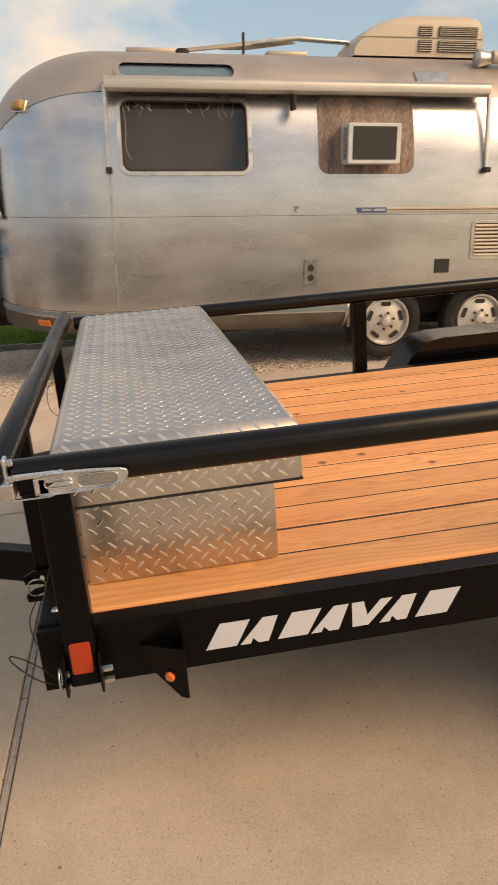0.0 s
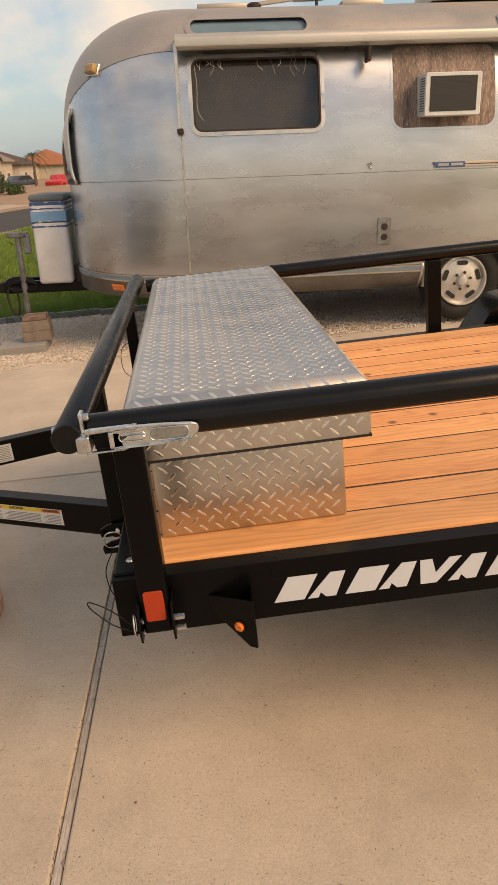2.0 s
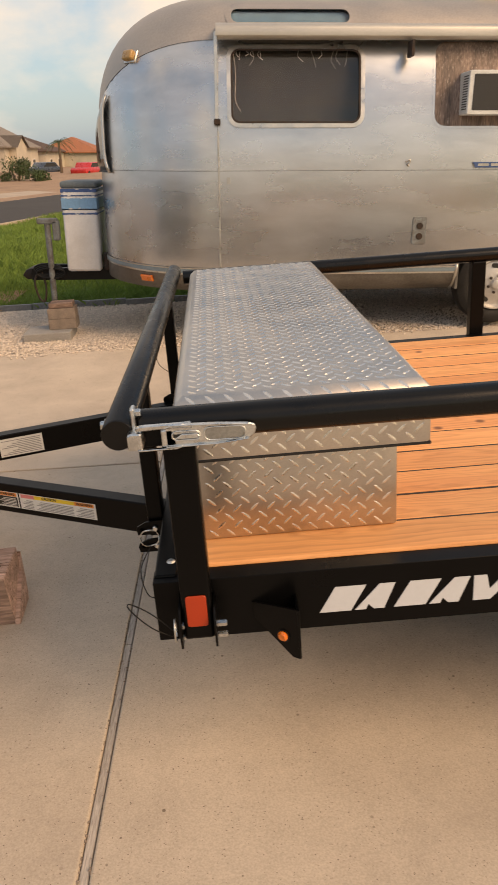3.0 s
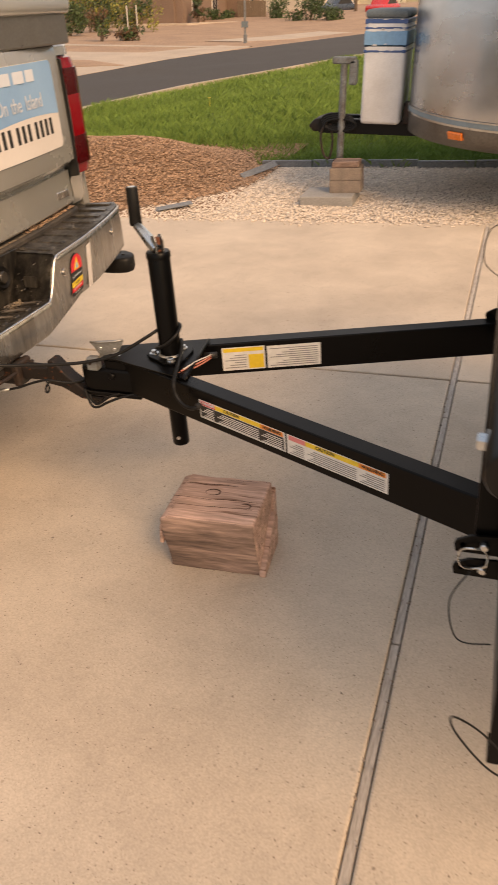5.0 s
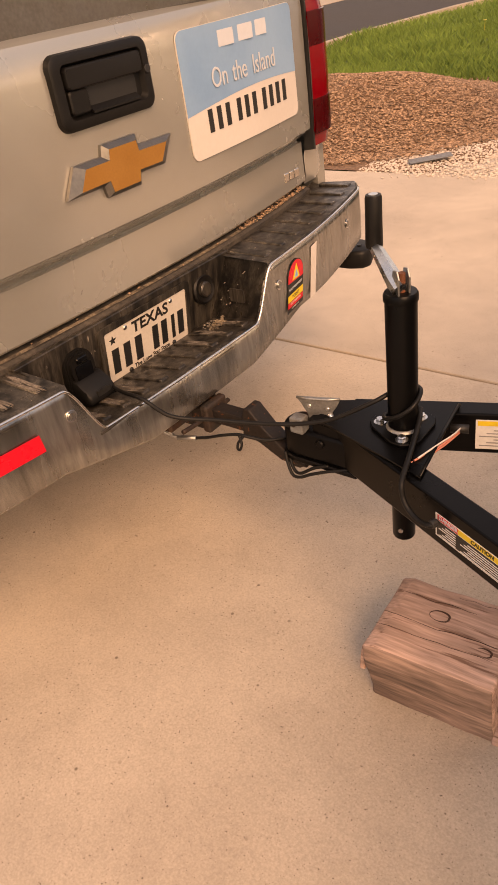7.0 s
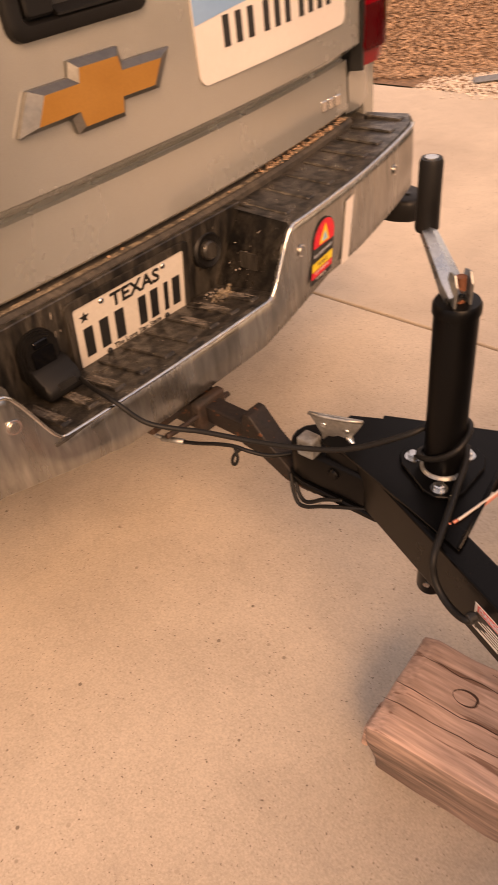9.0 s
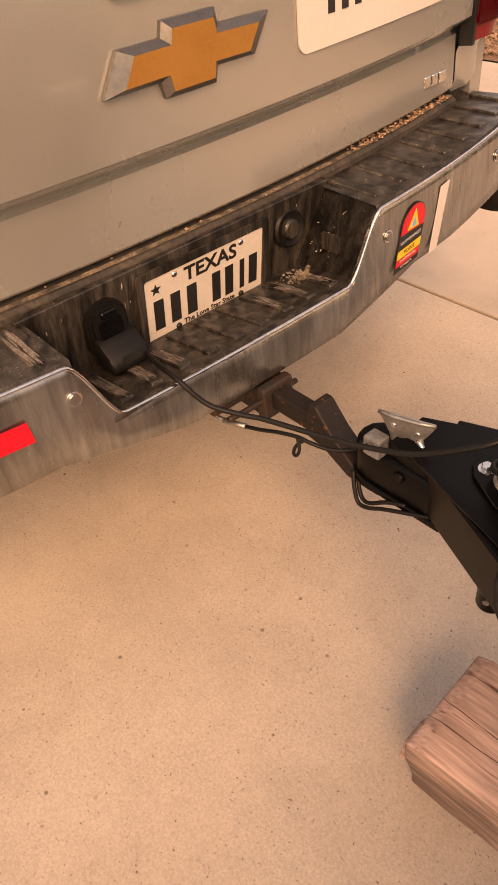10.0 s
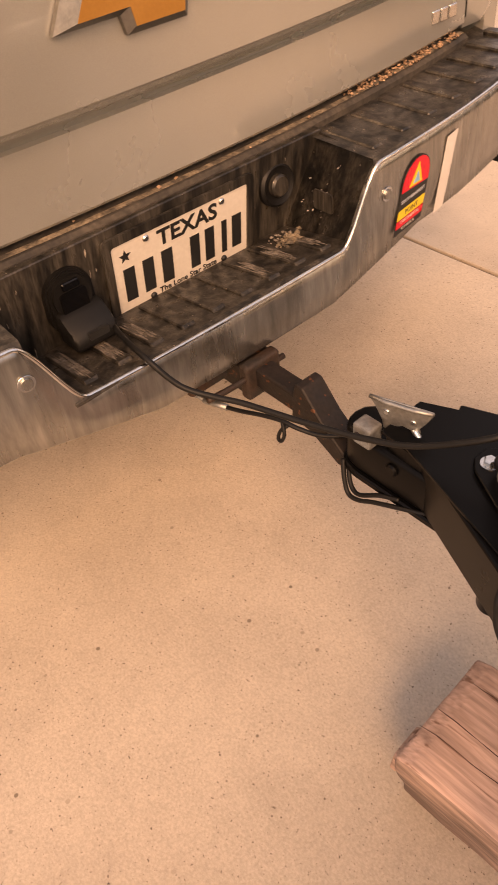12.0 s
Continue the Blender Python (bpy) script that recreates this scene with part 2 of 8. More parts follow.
M["rubber"] = material("tyre_rubber", (0.012, 0.0115, 0.011), 0.8, spec=0.3, col2=(0.02, 0.019, 0.018), scale=5, fine=120, bump=0.3)
M["deck"] = lumber("pine_decking", (0.80, 0.405, 0.165), (0.70, 0.31, 0.115), ring=0.013, depth=0.15, knot=0.84, streak=0.07)
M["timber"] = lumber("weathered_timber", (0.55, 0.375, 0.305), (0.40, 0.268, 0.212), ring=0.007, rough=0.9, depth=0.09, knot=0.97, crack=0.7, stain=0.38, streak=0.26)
# Grime and rough grain, with the block's near-side shade in the brown.
M["dark_rough_sawn"] = material("grimy_shaded_rough_timber", (0.31, 0.212, 0.168), 0.95, col2=(0.115, 0.077, 0.060), scale=10, fine=95, fine_var=0.38, bump=0.7, dist=0.002, stretch=(0.13, 1, 1.0), mid=0.42, mid_scale=17)
M["split_wood"] = plain("split_dark_wood", (0.06, 0.03, 0.02), 0.95, scale=30)
M["tread"] = material("diamond_plate_aluminium", (0.61, 0.545, 0.475), 0.36, 1.0, col2=(0.47, 0.44, 0.41), scale=5, fine=220, fine_var=0.05, bump=0.06, dist=0.0005, rough_var=0.07)
M["tread_top"] = material("worn_tread_aluminium", (0.80, 0.76, 0.70), 0.27, 1.0, scale=12, fine=220, fine_var=0.06, bump=0.05)
M["zinc"] = material("zinc_plated_steel", (0.66, 0.68, 0.68), 0.3, 1.0, col2=(0.5, 0.52, 0.53), scale=30, fine=220, fine_var=0.1, bump=0.1)
M["rust"] = material("rusty_steel", (0.014, 0.009, 0.0068), 0.6, 0.3, col2=(0.0075, 0.006, 0.0055), scale=16, fine=140, fine_var=0.35, bump=0.5, dist=0.001, fleck=(0.10, 0.035, 0.014), fleck_scale=45, fleck_size=0.63)
M["iron"] = material("dark_rough_iron", (0.024, 0.021, 0.019), 0.65, 0.3, col2=(0.042, 0.022, 0.013), scale=18, fine=160, fine_var=0.3, bump=0.5)
M["white_vinyl"] = material("white_vinyl", (0.50, 0.53, 0.58), 0.4, col2=(0.485, 0.515, 0.565), scale=6, fine_var=0.02, bump=0.02)
M["amber"] = plain("amber_plastic", (0.72, 0.17, 0.012), 0.25, coat=0.5)
M["red_tape"] = plain("red_reflective_tape", (0.62, 0.008, 0.022), 0.3)
M["orange_reflector"] = plain("orange_reflector_plastic", (0.36, 0.032, 0.003), 0.5, fine=400, bump=0.2)
M["alu"] = material("aged_aluminium_skin", (0.57, 0.585, 0.60), 0.27, 0.93, col2=(0.49, 0.495, 0.50), scale=1.6, fine=5, fine_var=0.04, bump=0.09, dist=0.006, rough_var=0.07, stretch=(0.5, 1, 1.6), mid=0.06, mid_scale=5.0)
M["belly"] = material("dark_belly_aluminium", (0.20, 0.19, 0.175), 0.5, 0.7, col2=(0.12, 0.112, 0.10), scale=3, fine=60, fine_var=0.15, bump=0.1)
M["band_blue"] = material("faded_blue_grey_band", (0.23, 0.30, 0.35), 0.45, 0.3, scale=6, fine=90, fine_var=0.08)
M["alu_roof"] = material("clouded_aluminium_roof", (0.47, 0.42, 0.37), 0.55, 0.85, col2=(0.40, 0.36, 0.32), scale=2, fine=60, fine_var=0.06, bump=0.05, rough_var=0.08)
M["alu_trim"] = material("aluminium_trim", (0.58, 0.57, 0.54), 0.36, 0.95, scale=9, fine=150, fine_var=0.08, bump=0.08)
M["cream"] = material("aged_cream_paint", (0.50, 0.445, 0.37), 0.5, col2=(0.455, 0.40, 0.33), scale=4, fine=120, fine_var=0.03, bump=0.08)
M["ply"] = material("weathered_plywood", (0.27, 0.20, 0.165), 0.7, col2=(0.13, 0.098, 0.083), scale=5, fine=70, fine_var=0.45, bump=0.3, stretch=(1.6, 1, 0.22), fleck=(0.36, 0.31, 0.27), fleck_scale=70, fleck_size=0.64, mid=0.3, mid_scale=9)
M["dusty_cream"] = material("dusty_cream_plastic", (0.30, 0.265, 0.215), 0.7, scale=9, fine=90, fine_var=0.1)
M["faded_lens"] = material("faded_amber_lens", (0.42, 0.27, 0.10), 0.3, col2=(0.30, 0.17, 0.05), scale=30, fine_var=0.1, bump=0.05)
M["awning_metal"] = material("silver_awning_metal", (0.50, 0.485, 0.45), 0.4, 0.55, col2=(0.43, 0.415, 0.38), scale=3, fine=120, fine_var=0.05, bump=0.05, stretch=(0.2, 1, 1))
M["ac_white"] = material("aged_white_enamel", (0.60, 0.63, 0.635), 0.45, col2=(0.50, 0.52, 0.52), scale=12, fine=150, fine_var=0.08)
M["dark_grille"] = plain("dark_grille", (0.03, 0.031, 0.033), 0.55)
M["interior"] = plain("interior_shade", (0.05, 0.045, 0.04), 0.9)
M["curtain"] = material("dimmed_curtain", (0.13, 0.125, 0.112), 0.9, col2=(0.09, 0.086, 0.078), scale=2, fine=14, fine_var=0.06, bump=0)
M["blue"] = plain("blue_enamel", (0.05, 0.10, 0.26), 0.4, scale=20)
M["light_blue"] = plain("light_blue_enamel", (0.20, 0.38, 0.60), 0.45, scale=14)
M["white_enamel"] = material("white_enamel", (0.70, 0.70, 0.70), 0.42, col2=(0.60, 0.59, 0.58), scale=5, fine=140, fine_var=0.06)
M["rim_paint"] = material("dull_silver_rim", (0.56, 0.55, 0.53), 0.38, 0.6, col2=(0.46, 0.45, 0.43), scale=7, fine=140, fine_var=0.08)
M["grey_lid"] = material("grey_weathered_paint", (0.14, 0.17, 0.185), 0.6, scale=12, fine=120, fine_var=0.2)
M["pewter"] = material("pewter_car_paint", (0.40, 0.394, 0.362), 0.26, 0.55, col2=(0.374, 0.367, 0.333), scale=2.5, fine=600, fine_var=0.05, bump=0.0, rough_var=0.05, coat=0.6)
M["bumper"] = material("dusty_steel_bumper", (0.41, 0.405, 0.385), 0.26, 0.92, col2=(0.24, 0.23, 0.212), scale=5, fine=60, fine_var=0.14, bump=0.05, rough_var=0.1, stretch=(1.7, 1.7, 0.26), mid=0.28, mid_scale=19)
M["chrome"] = material("worn_chrome", (0.75, 0.73, 0.70), 0.16, 1.0, scale=12, fine=120, fine_var=0.1, bump=0.05)
M["badge_rim"] = material("dull_badge_rim", (0.17, 0.163, 0.152), 0.38, 0.85, scale=20, fine=150, fine_var=0.1)
M["dirty_plastic"] = material("dirty_black_plastic", (0.008, 0.0074, 0.0066), 0.36, spec=0.4, col2=(0.058, 0.051, 0.042), scale=15, fine=90, fine_var=0.5, bump=0.2, stretch=(2.6, 2.6, 0.22), fleck=(0.34, 0.29, 0.235), fleck_scale=60, fleck_size=0.72)
M["dusty_ledge"] = material("dusty_ledge", (0.055, 0.046, 0.036), 0.85, col2=(0.018, 0.016, 0.014), scale=8, fine=90, fine_var=0.4, bump=0.4)
M["dirt"] = material("dry_dirt", (0.21, 0.165, 0.112), 0.95, col2=(0.035, 0.029, 0.023), scale=34, fine=160, fine_var=0.4, bump=0.6)
M["scuff"] = material("pale_worn_scuff", (0.20, 0.172, 0.142), 0.8, col2=(0.10, 0.085, 0.07), scale=60, fine=200, fine_var=0.4, bump=0.2)
M["gold"] = material("gold_enamel", (0.275, 0.133, 0.03), 0.4, col2=(0.245, 0.115, 0.025), scale=14, fine=200, fine_var=0.05, bump=0.02, spec=0.3)
M["red_lens"] = plain("red_lens", (0.17, 0.0016, 0.005), 0.1, spec=0.2)
M["dark_lens"] = plain("dark_red_lens", (0.045, 0.001, 0.002), 0.15, spec=0.2)
M["sky_blue_vinyl"] = material("blue_vinyl", (0.22, 0.36, 0.54), 0.4, col2=(0.15, 0.28, 0.47), scale=2.4, fine_var=0.02, bump=0.02)
M["off_white"] = material("off_white_vinyl", (0.59, 0.545, 0.50), 0.45, col2=(0.57, 0.525, 0.48), scale=4, fine_var=0.02, bump=0.02)
M["plate_white"] = material("number_plate_white", (0.56, 0.52, 0.46), 0.45, col2=(0.53, 0.49, 0.43), scale=12, fine=140, fine_var=0.04, bump=0.03)
M["ink"] = plain("black_ink", (0.012, 0.012, 0.012), 0.5)
M["yellow"] = plain("yellow_vinyl", (0.72, 0.52, 0.03), 0.45)
M["orange_vinyl"] = plain("orange_vinyl", (0.72, 0.24, 0.03), 0.45)
M["pink_vinyl"] = plain("pale_red_vinyl", (0.62, 0.20, 0.2), 0.45)
M["grey_print"] = plain("grey_print", (0.24, 0.24, 0.24), 0.5)
M["label_paper"] = plain("label_paper", (0.66, 0.655, 0.63), 0.5)
M["cable"] = plain("black_cable", (0.006, 0.006, 0.006), 0.5, spec=0.25)
M["dull_zinc"] = material("dull_zinc", (0.34, 0.345, 0.335), 0.5, 0.9, col2=(0.25, 0.25, 0.24), scale=30, fine=150, fine_var=0.15)
M["rust_red"] = material("red_rust", (0.16, 0.05, 0.018), 0.8, col2=(0.08, 0.028, 0.012), scale=30, fine=200, fine_var=0.3, bump=0.5)
M["copper"] = plain("pink_copper_wire", (0.6, 0.22, 0.16), 0.4)
M["cinder"] = material("concrete_block", (0.26, 0.21, 0.17), 0.95, col2=(0.18, 0.145, 0.12), scale=9, fine=150, fine_var=0.25, bump=0.7)
M["slab_grey"] = material("grey_concrete_slab", (0.30, 0.29, 0.275), 0.95, scale=6, fine=150, fine_var=0.2, bump=0.6)
M["gravel_bed"] = material("gravel_dust", (0.50, 0.44, 0.37), 0.95, scale=9, fine=55, fine_var=0.4, bump=0.9, dist=0.01)
M["stone"] = island_tint(material("pale_gravel", (0.63, 0.55, 0.47), 0.9, scale=20, fine=120, fine_var=0.15, bump=0.3), 0.18)
M["chips_bed"] = material("wood_chip_heap", (0.22, 0.13, 0.075), 0.95, scale=12, fine=60, fine_var=0.5, bump=1.0, dist=0.012)
M["chip"] = island_tint(material("wood_chip", (0.35, 0.225, 0.14), 0.9, scale=25, fine=90, fine_var=0.25, bump=0.3), 0.55)
M["soil"] = material("lawn_soil", (0.10, 0.15, 0.03), 0.95, col2=(0.07, 0.11, 0.024), scale=0.5, fine=14, fine_var=0.35, bump=0.8, dist=0.03)
M["grass"] = island_tint(material("grass_blade", (0.155, 0.235, 0.05), 0.6, col2=(0.11, 0.175, 0.035), scale=0.7, fine=6, fine_var=0.25, bump=0, spec=0.2), 0.13)
M["asphalt"] = material("asphalt", (0.058, 0.054, 0.052), 0.92, scale=0.4, fine=30, fine_var=0.25, bump=0.4, spec=0.3)
M["edging"] = material("grey_edging", (0.17, 0.18, 0.19), 0.7, scale=9, fine=80, fine_var=0.3)
M["dry_yard"] = material("dry_yard_gravel", (0.33, 0.225, 0.145), 0.95, col2=(0.25, 0.16, 0.10), scale=0.6, fine=9, fine_var=0.25)
M["pale_walk"] = material("pale_pavement", (0.42, 0.345, 0.27), 0.9, scale=0.6, fine=12, fine_var=0.1)
M["stucco"] = material("brown_stucco", (0.205, 0.138, 0.10), 0.9, scale=0.8, fine=14, fine_var=0.12)
M["stucco_pale"] = material("pale_stucco", (0.50, 0.44, 0.36), 0.9, scale=0.8, fine=14, fine_var=0.1)
M["shingle"] = material("brown_shingles", (0.085, 0.052, 0.038), 0.9, col2=(0.065, 0.04, 0.03), scale=1.2, fine=10, fine_var=0.3)
M["shingle_grey"] = material("grey_shingles", (0.22, 0.19, 0.165), 0.9, scale=1.2, fine=10, fine_var=0.25)
M["shingle_red"] = material("terracotta_roof", (0.33, 0.13, 0.065), 0.9, scale=1.2, fine=10, fine_var=0.25)
M["glass_dark"] = plain("dark_window_glass", (0.03, 0.033, 0.038), 0.06, bump=0)
M["leaf"] = island_tint(material("shrub_leaf", (0.048, 0.078, 0.022), 0.6, scale=1, fine=8, bump=0), 0.5)
M["leaf_yellow"] = island_tint(material("yellow_flowering_leaf", (0.20, 0.19, 0.03), 0.6, scale=1, fine=8, bump=0), 0.5)
M["leaf_dry"] = island_tint(material("dry_brown_leaf", (0.11, 0.062, 0.03), 0.7, scale=1, fine=8, bump=0), 0.4)
M["bark"] = material("bark", (0.13, 0.095, 0.065), 0.95, scale=5, fine=40, fine_var=0.4, bump=0.6)
M["car_red"] = plain("red_car_paint", (0.45, 0.02, 0.018), 0.3, coat=0.5)
M["car_dark"] = plain("dark_car_paint", (0.03, 0.04, 0.06), 0.3, coat=0.5)
M["flower"] = plain("yellow_flower", (0.75, 0.55, 0.03), 0.6)
M["post_grey"] = material("galvanised_post", (0.20, 0.22, 0.23), 0.6, 0.4, col2=(0.12, 0.11, 0.10), scale=15, fine=90, fine_var=0.3)

# window glass: clear, lightly tinted
gm = bpy.data.materials.new("window_glass")
gm.use_nodes = True
gb = gm.node_tree.nodes["Principled BSDF"]
gb.inputs["Base Color"].default_value = (0.5, 0.5, 0.5, 1)
gb.inputs["Roughness"].default_value, gb.inputs["Transmission Weight"].default_value, gb.inputs["IOR"].default_value = 0.05, 1.0, 1.45
M["glass"] = gm


# ---- building helpers ----
def mesh_of(name, bm, mat, smooth=None):
    me = bpy.data.meshes.new(name)
    bm.normal_update()
    bm.to_mesh(me)
    bm.free()
    me.materials.append(M[mat])
    if smooth:
        for p in me.polygons:
            p.use_smooth = True
        if smooth is not True:
            me.set_sharp_from_angle(angle=radians(smooth))
    return me


def holder(ob):
    """The nearest owner that may still hold sub-parts."""
    while ob.parent is not None and ob.parent.parent is not None:
        ob = ob.parent
    return ob


def part(name, bm, mat, parent=None, label="", smooth=None, kind=""):
    """Links a bmesh as one mesh object under a thing or a part."""
    ob = new(name, mesh_of(name, bm, mat, smooth))
    if parent is not None:
        ob.parent = holder(parent)
    return tagged(ob, label, kind=kind)


def thing(name, m=None, label="", category="", group="", kind=""):
    ob = new(name)
    ob.empty_display_size = 0.1
    if m is not None:
        ob.matrix_world = m
    return tagged(ob, label, category, group, kind)


def solid(name, bm, mat, label="", category="", m=None, group="", kind="", smooth=None):
    ob = new(name, mesh_of(name, bm, mat, smooth))
    if m is not None:
        ob.matrix_world = m
    return tagged(ob, label, category, group, kind)


def box(x0, x1, y0, y1, z0, z1, bevel=0.0, bm=None, m=None, seg=1):
    b = bmesh.new()
    bmesh.ops.create_cube(b, size=1.0)
    bmesh.ops.scale(b, vec=(x1 - x0, y1 - y0, z1 - z0), verts=b.verts)
    bmesh.ops.translate(b, vec=((x0 + x1) / 2, (y0 + y1) / 2, (z0 + z1) / 2), verts=b.verts)
    if bevel:
        bmesh.ops.bevel(b, geom=list(b.edges), offset=bevel, segments=seg, affect="EDGES", profile=0.5)
    if m is not None:
        b.transform(m)
    return join(bm, b)


def join(bm, b):
    if bm is None:
        return b
    me = bpy.data.meshes.new("tmp")
    b.to_mesh(me)
    b.free()
    bm.from_mesh(me)
    bpy.data.meshes.remove(me)
    return bm


def tube(pts, r, seg=12, caps=True, bm=None, close=False):
    """A round bar along points; r may be a list."""
    b = bmesh.new()
    pts = [Vector(p) for p in pts]
    n = len(pts)
    rs = r if isinstance(r, (list, tuple)) else [r] * n
    rings, ref = [], None
    for i, p in enumerate(pts):
        if close:
            d = (pts[(i + 1) % n] - pts[i - 1]).normalized()
        else:
            d = (pts[min(i + 1, n - 1)] - pts[max(i - 1, 0)]).normalized()
        if ref is None:
            ref = Vector((0, 0, 1)) if abs(d.z) < 0.9 else Vector((1, 0, 0))
        u = (ref - d * ref.dot(d)).normalized()
        ref = u
        v = d.cross(u)
        rings.append([b.verts.new(p + rs[i] * (math.cos(2 * math.pi * k / seg) * u + math.sin(2 * math.pi * k / seg) * v)) for k in range(seg)])
    for i in range(n if close else n - 1):
        a, c = rings[i], rings[(i + 1) % n]
        for k in range(seg):
            b.faces.new((a[k], a[(k + 1) % seg], c[(k + 1) % seg], c[k]))
    if caps and not close:
        b.faces.new(rings[0][::-1])
        b.faces.new(rings[-1])
    bmesh.ops.recalc_face_normals(b, faces=b.faces)
    return join(bm, b)


def lathe(c, axis, prof, seg=40, bm=None):
    """A turned shape round an axis from c; prof holds (height along the axis, radius)."""
    b = bmesh.new()
    c, d = Vector(c), Vector(axis).normalized()
    u = d.orthogonal().normalized()
    v = d.cross(u)
    rings = [[b.verts.new(c + d * h + r * (math.cos(2 * math.pi * k / seg) * u + math.sin(2 * math.pi * k / seg) * v)) for k in range(seg)] for h, r in prof]
    for a, e in zip(rings, rings[1:]):
        for k in range(seg):
            b.faces.new((a[k], a[(k + 1) % seg], e[(k + 1) % seg], e[k]))
    b.faces.new(rings[-1])
    bmesh.ops.recalc_face_normals(b, faces=b.faces)
    return join(bm, b)


def curve_pts(pts, n=6):
    """Smooth points through the given ones."""
    p = [Vector(q) for q in pts]
    out = []
    for i in range(len(p) - 1):
        a, b, c, d = p[max(i - 1, 0)], p[i], p[i + 1], p[min(i + 2, len(p) - 1)]
        for k in range(n):
            t = k / n
            out.append(0.5 * (2 * b + (c - a) * t + (2 * a - 5 * b + 4 * c - d) * t * t + (3 * b - a - 3 * c + d) * t ** 3))
    return out + [p[-1]]


def prism(poly, lo, hi, axis="y", bevel=0.0, bm=None, seg=1):
    """A polygon of two coordinates, drawn out along the third axis."""
    b = bmesh.new()
    put = {"x": lambda p, t: (t, p[0], p[1]), "y": lambda p, t: (p[0], t, p[1]), "z": lambda p, t: (p[0], p[1], t)}[axis]
    a = [b.verts.new(put(p, lo)) for p in poly]
    c = [b.verts.new(put(p, hi)) for p in poly]
    b.faces.new(a)
    b.faces.new(c[::-1])
    for i in range(len(poly)):
        j = (i + 1) % len(poly)
        b.faces.new((a[i], c[i], c[j], a[j]))
    bmesh.ops.recalc_face_normals(b, faces=b.faces)
    if bevel:
        bmesh.ops.bevel(b, geom=list(b.edges), offset=bevel, segments=seg, affect="EDGES", profile=0.5)
    return join(bm, b)


def round_rect(x0, x1, z0, z1, r, n=6):
    pts = []
    for cx, cz, a0 in ((x1 - r, z1 - r, 0), (x0 + r, z1 - r, 90), (x0 + r, z0 + r, 180), (x1 - r, z0 + r, 270)):
        for k in range(n + 1):
            a = radians(a0 + 90 * k / n)
            pts.append((cx + r * math.cos(a), cz + r * math.sin(a)))
    return pts


def disc(c, d, r, h, seg=16, bevel=0.0, bm=None):
    c, d = Vector(c), Vector(d).normalized()
    if bevel:
        return tube([c, c + d * (h - bevel), c + d * h], [r, r, r - bevel], seg, True, bm)
    return tube([c, c + d * h], r, seg, True, bm)


def lettering(name, text, size, mat, parent, m, thick=0.0006, shear=0.0, label="", squeeze=1.0, bold=0.0):
    cu = bpy.data.curves.new(name, "FONT")
    cu.body, cu.size, cu.extrude, cu.shear = text, size, thick, shear
    cu.offset = bold
    cu.align_x, cu.align_y, cu.resolution_u = "CENTER", "CENTER", 3
    tmp = new("tmp_text", cu)
    me = bpy.data.meshes.new_from_object(tmp)
    bpy.data.objects.remove(tmp)
    bpy.data.curves.remove(cu)
    me.transform(m @ Matrix.Diagonal((squeeze, 1, 1, 1)))
    me.materials.clear()
    me.materials.append(M[mat])
    ob = new(name, me)
    ob.parent = holder(parent)
    return tagged(ob, label)


def ground_z(x, y=0):
    """Level round the driveway; across the street the plots rise gently."""
    w = min(1.0, max(0.0, (-x - 5.0) / 3.5))
    return w * (-0.383 - 0.048 * max(x, -60.0) - 0.00345 * min(y, 140.0))


# ---- ground, driveway, road ----
def sheet(name, xs, ys, zf, mat, label="", kind="structure", category=""):
    b = bmesh.new()
    rows = [[b.verts.new((x, y, zf(x, y))) for x in xs] for y in ys]
    for r, q in zip(rows, rows[1:]):
        for i in range(len(xs) - 1):
            b.faces.new((r[i], r[i + 1], q[i + 1], q[i]))
    return solid(name, b, mat, label, category, kind=kind, smooth=True)


def strip(name, near, far, lift, mat, label, thick=0.05):
    """A band of ground between two lines of (x, y), lying on the ground."""
    b = bmesh.new()
    a = [b.verts.new((x, y, ground_z(x, y) + lift)) for x, y in near]
    c = [b.verts.new((x, y, ground_z(x, y) + lift)) for x, y in far]
    a2 = [b.verts.new((v.co.x, v.co.y, v.co.z - thick)) for v in a]
    c2 = [b.verts.new((v.co.x, v.co.y, v.co.z - thick)) for v in c]
    for i in range(len(near) - 1):
        b.faces.new((a[i], a[i + 1], c[i + 1], c[i]))
        b.faces.new((a2[i], a2[i + 1], a[i + 1], a[i]))
        b.faces.new((c[i], c[i + 1], c2[i + 1], c2[i]))
    bmesh.ops.recalc_face_normals(b, faces=b.faces)
    return solid(name, b, mat, label, kind="structure")


GX = [-400, -200, -120, -80, -50, -35, -25, -20, -16, -13, -11, -9, -8, -7, -6.5, -6, -5.5, -5, -4.5, -4, -3.5, -2, 0, 3, 6, 12, 25, 60, 150, 400]
GY = [-400, -150, -60, -30, -15, -8, -4, 0, 3, 4.8, 6, 8, 10, 13, 17, 22, 28, 35, 45, 60, 80, 110, 160, 250, 400]
sheet("ground", GX, GY, lambda x, y: ground_z(x, y) - 0.05, "soil", "green lawn ground reaching to the horizon", category="lawn")

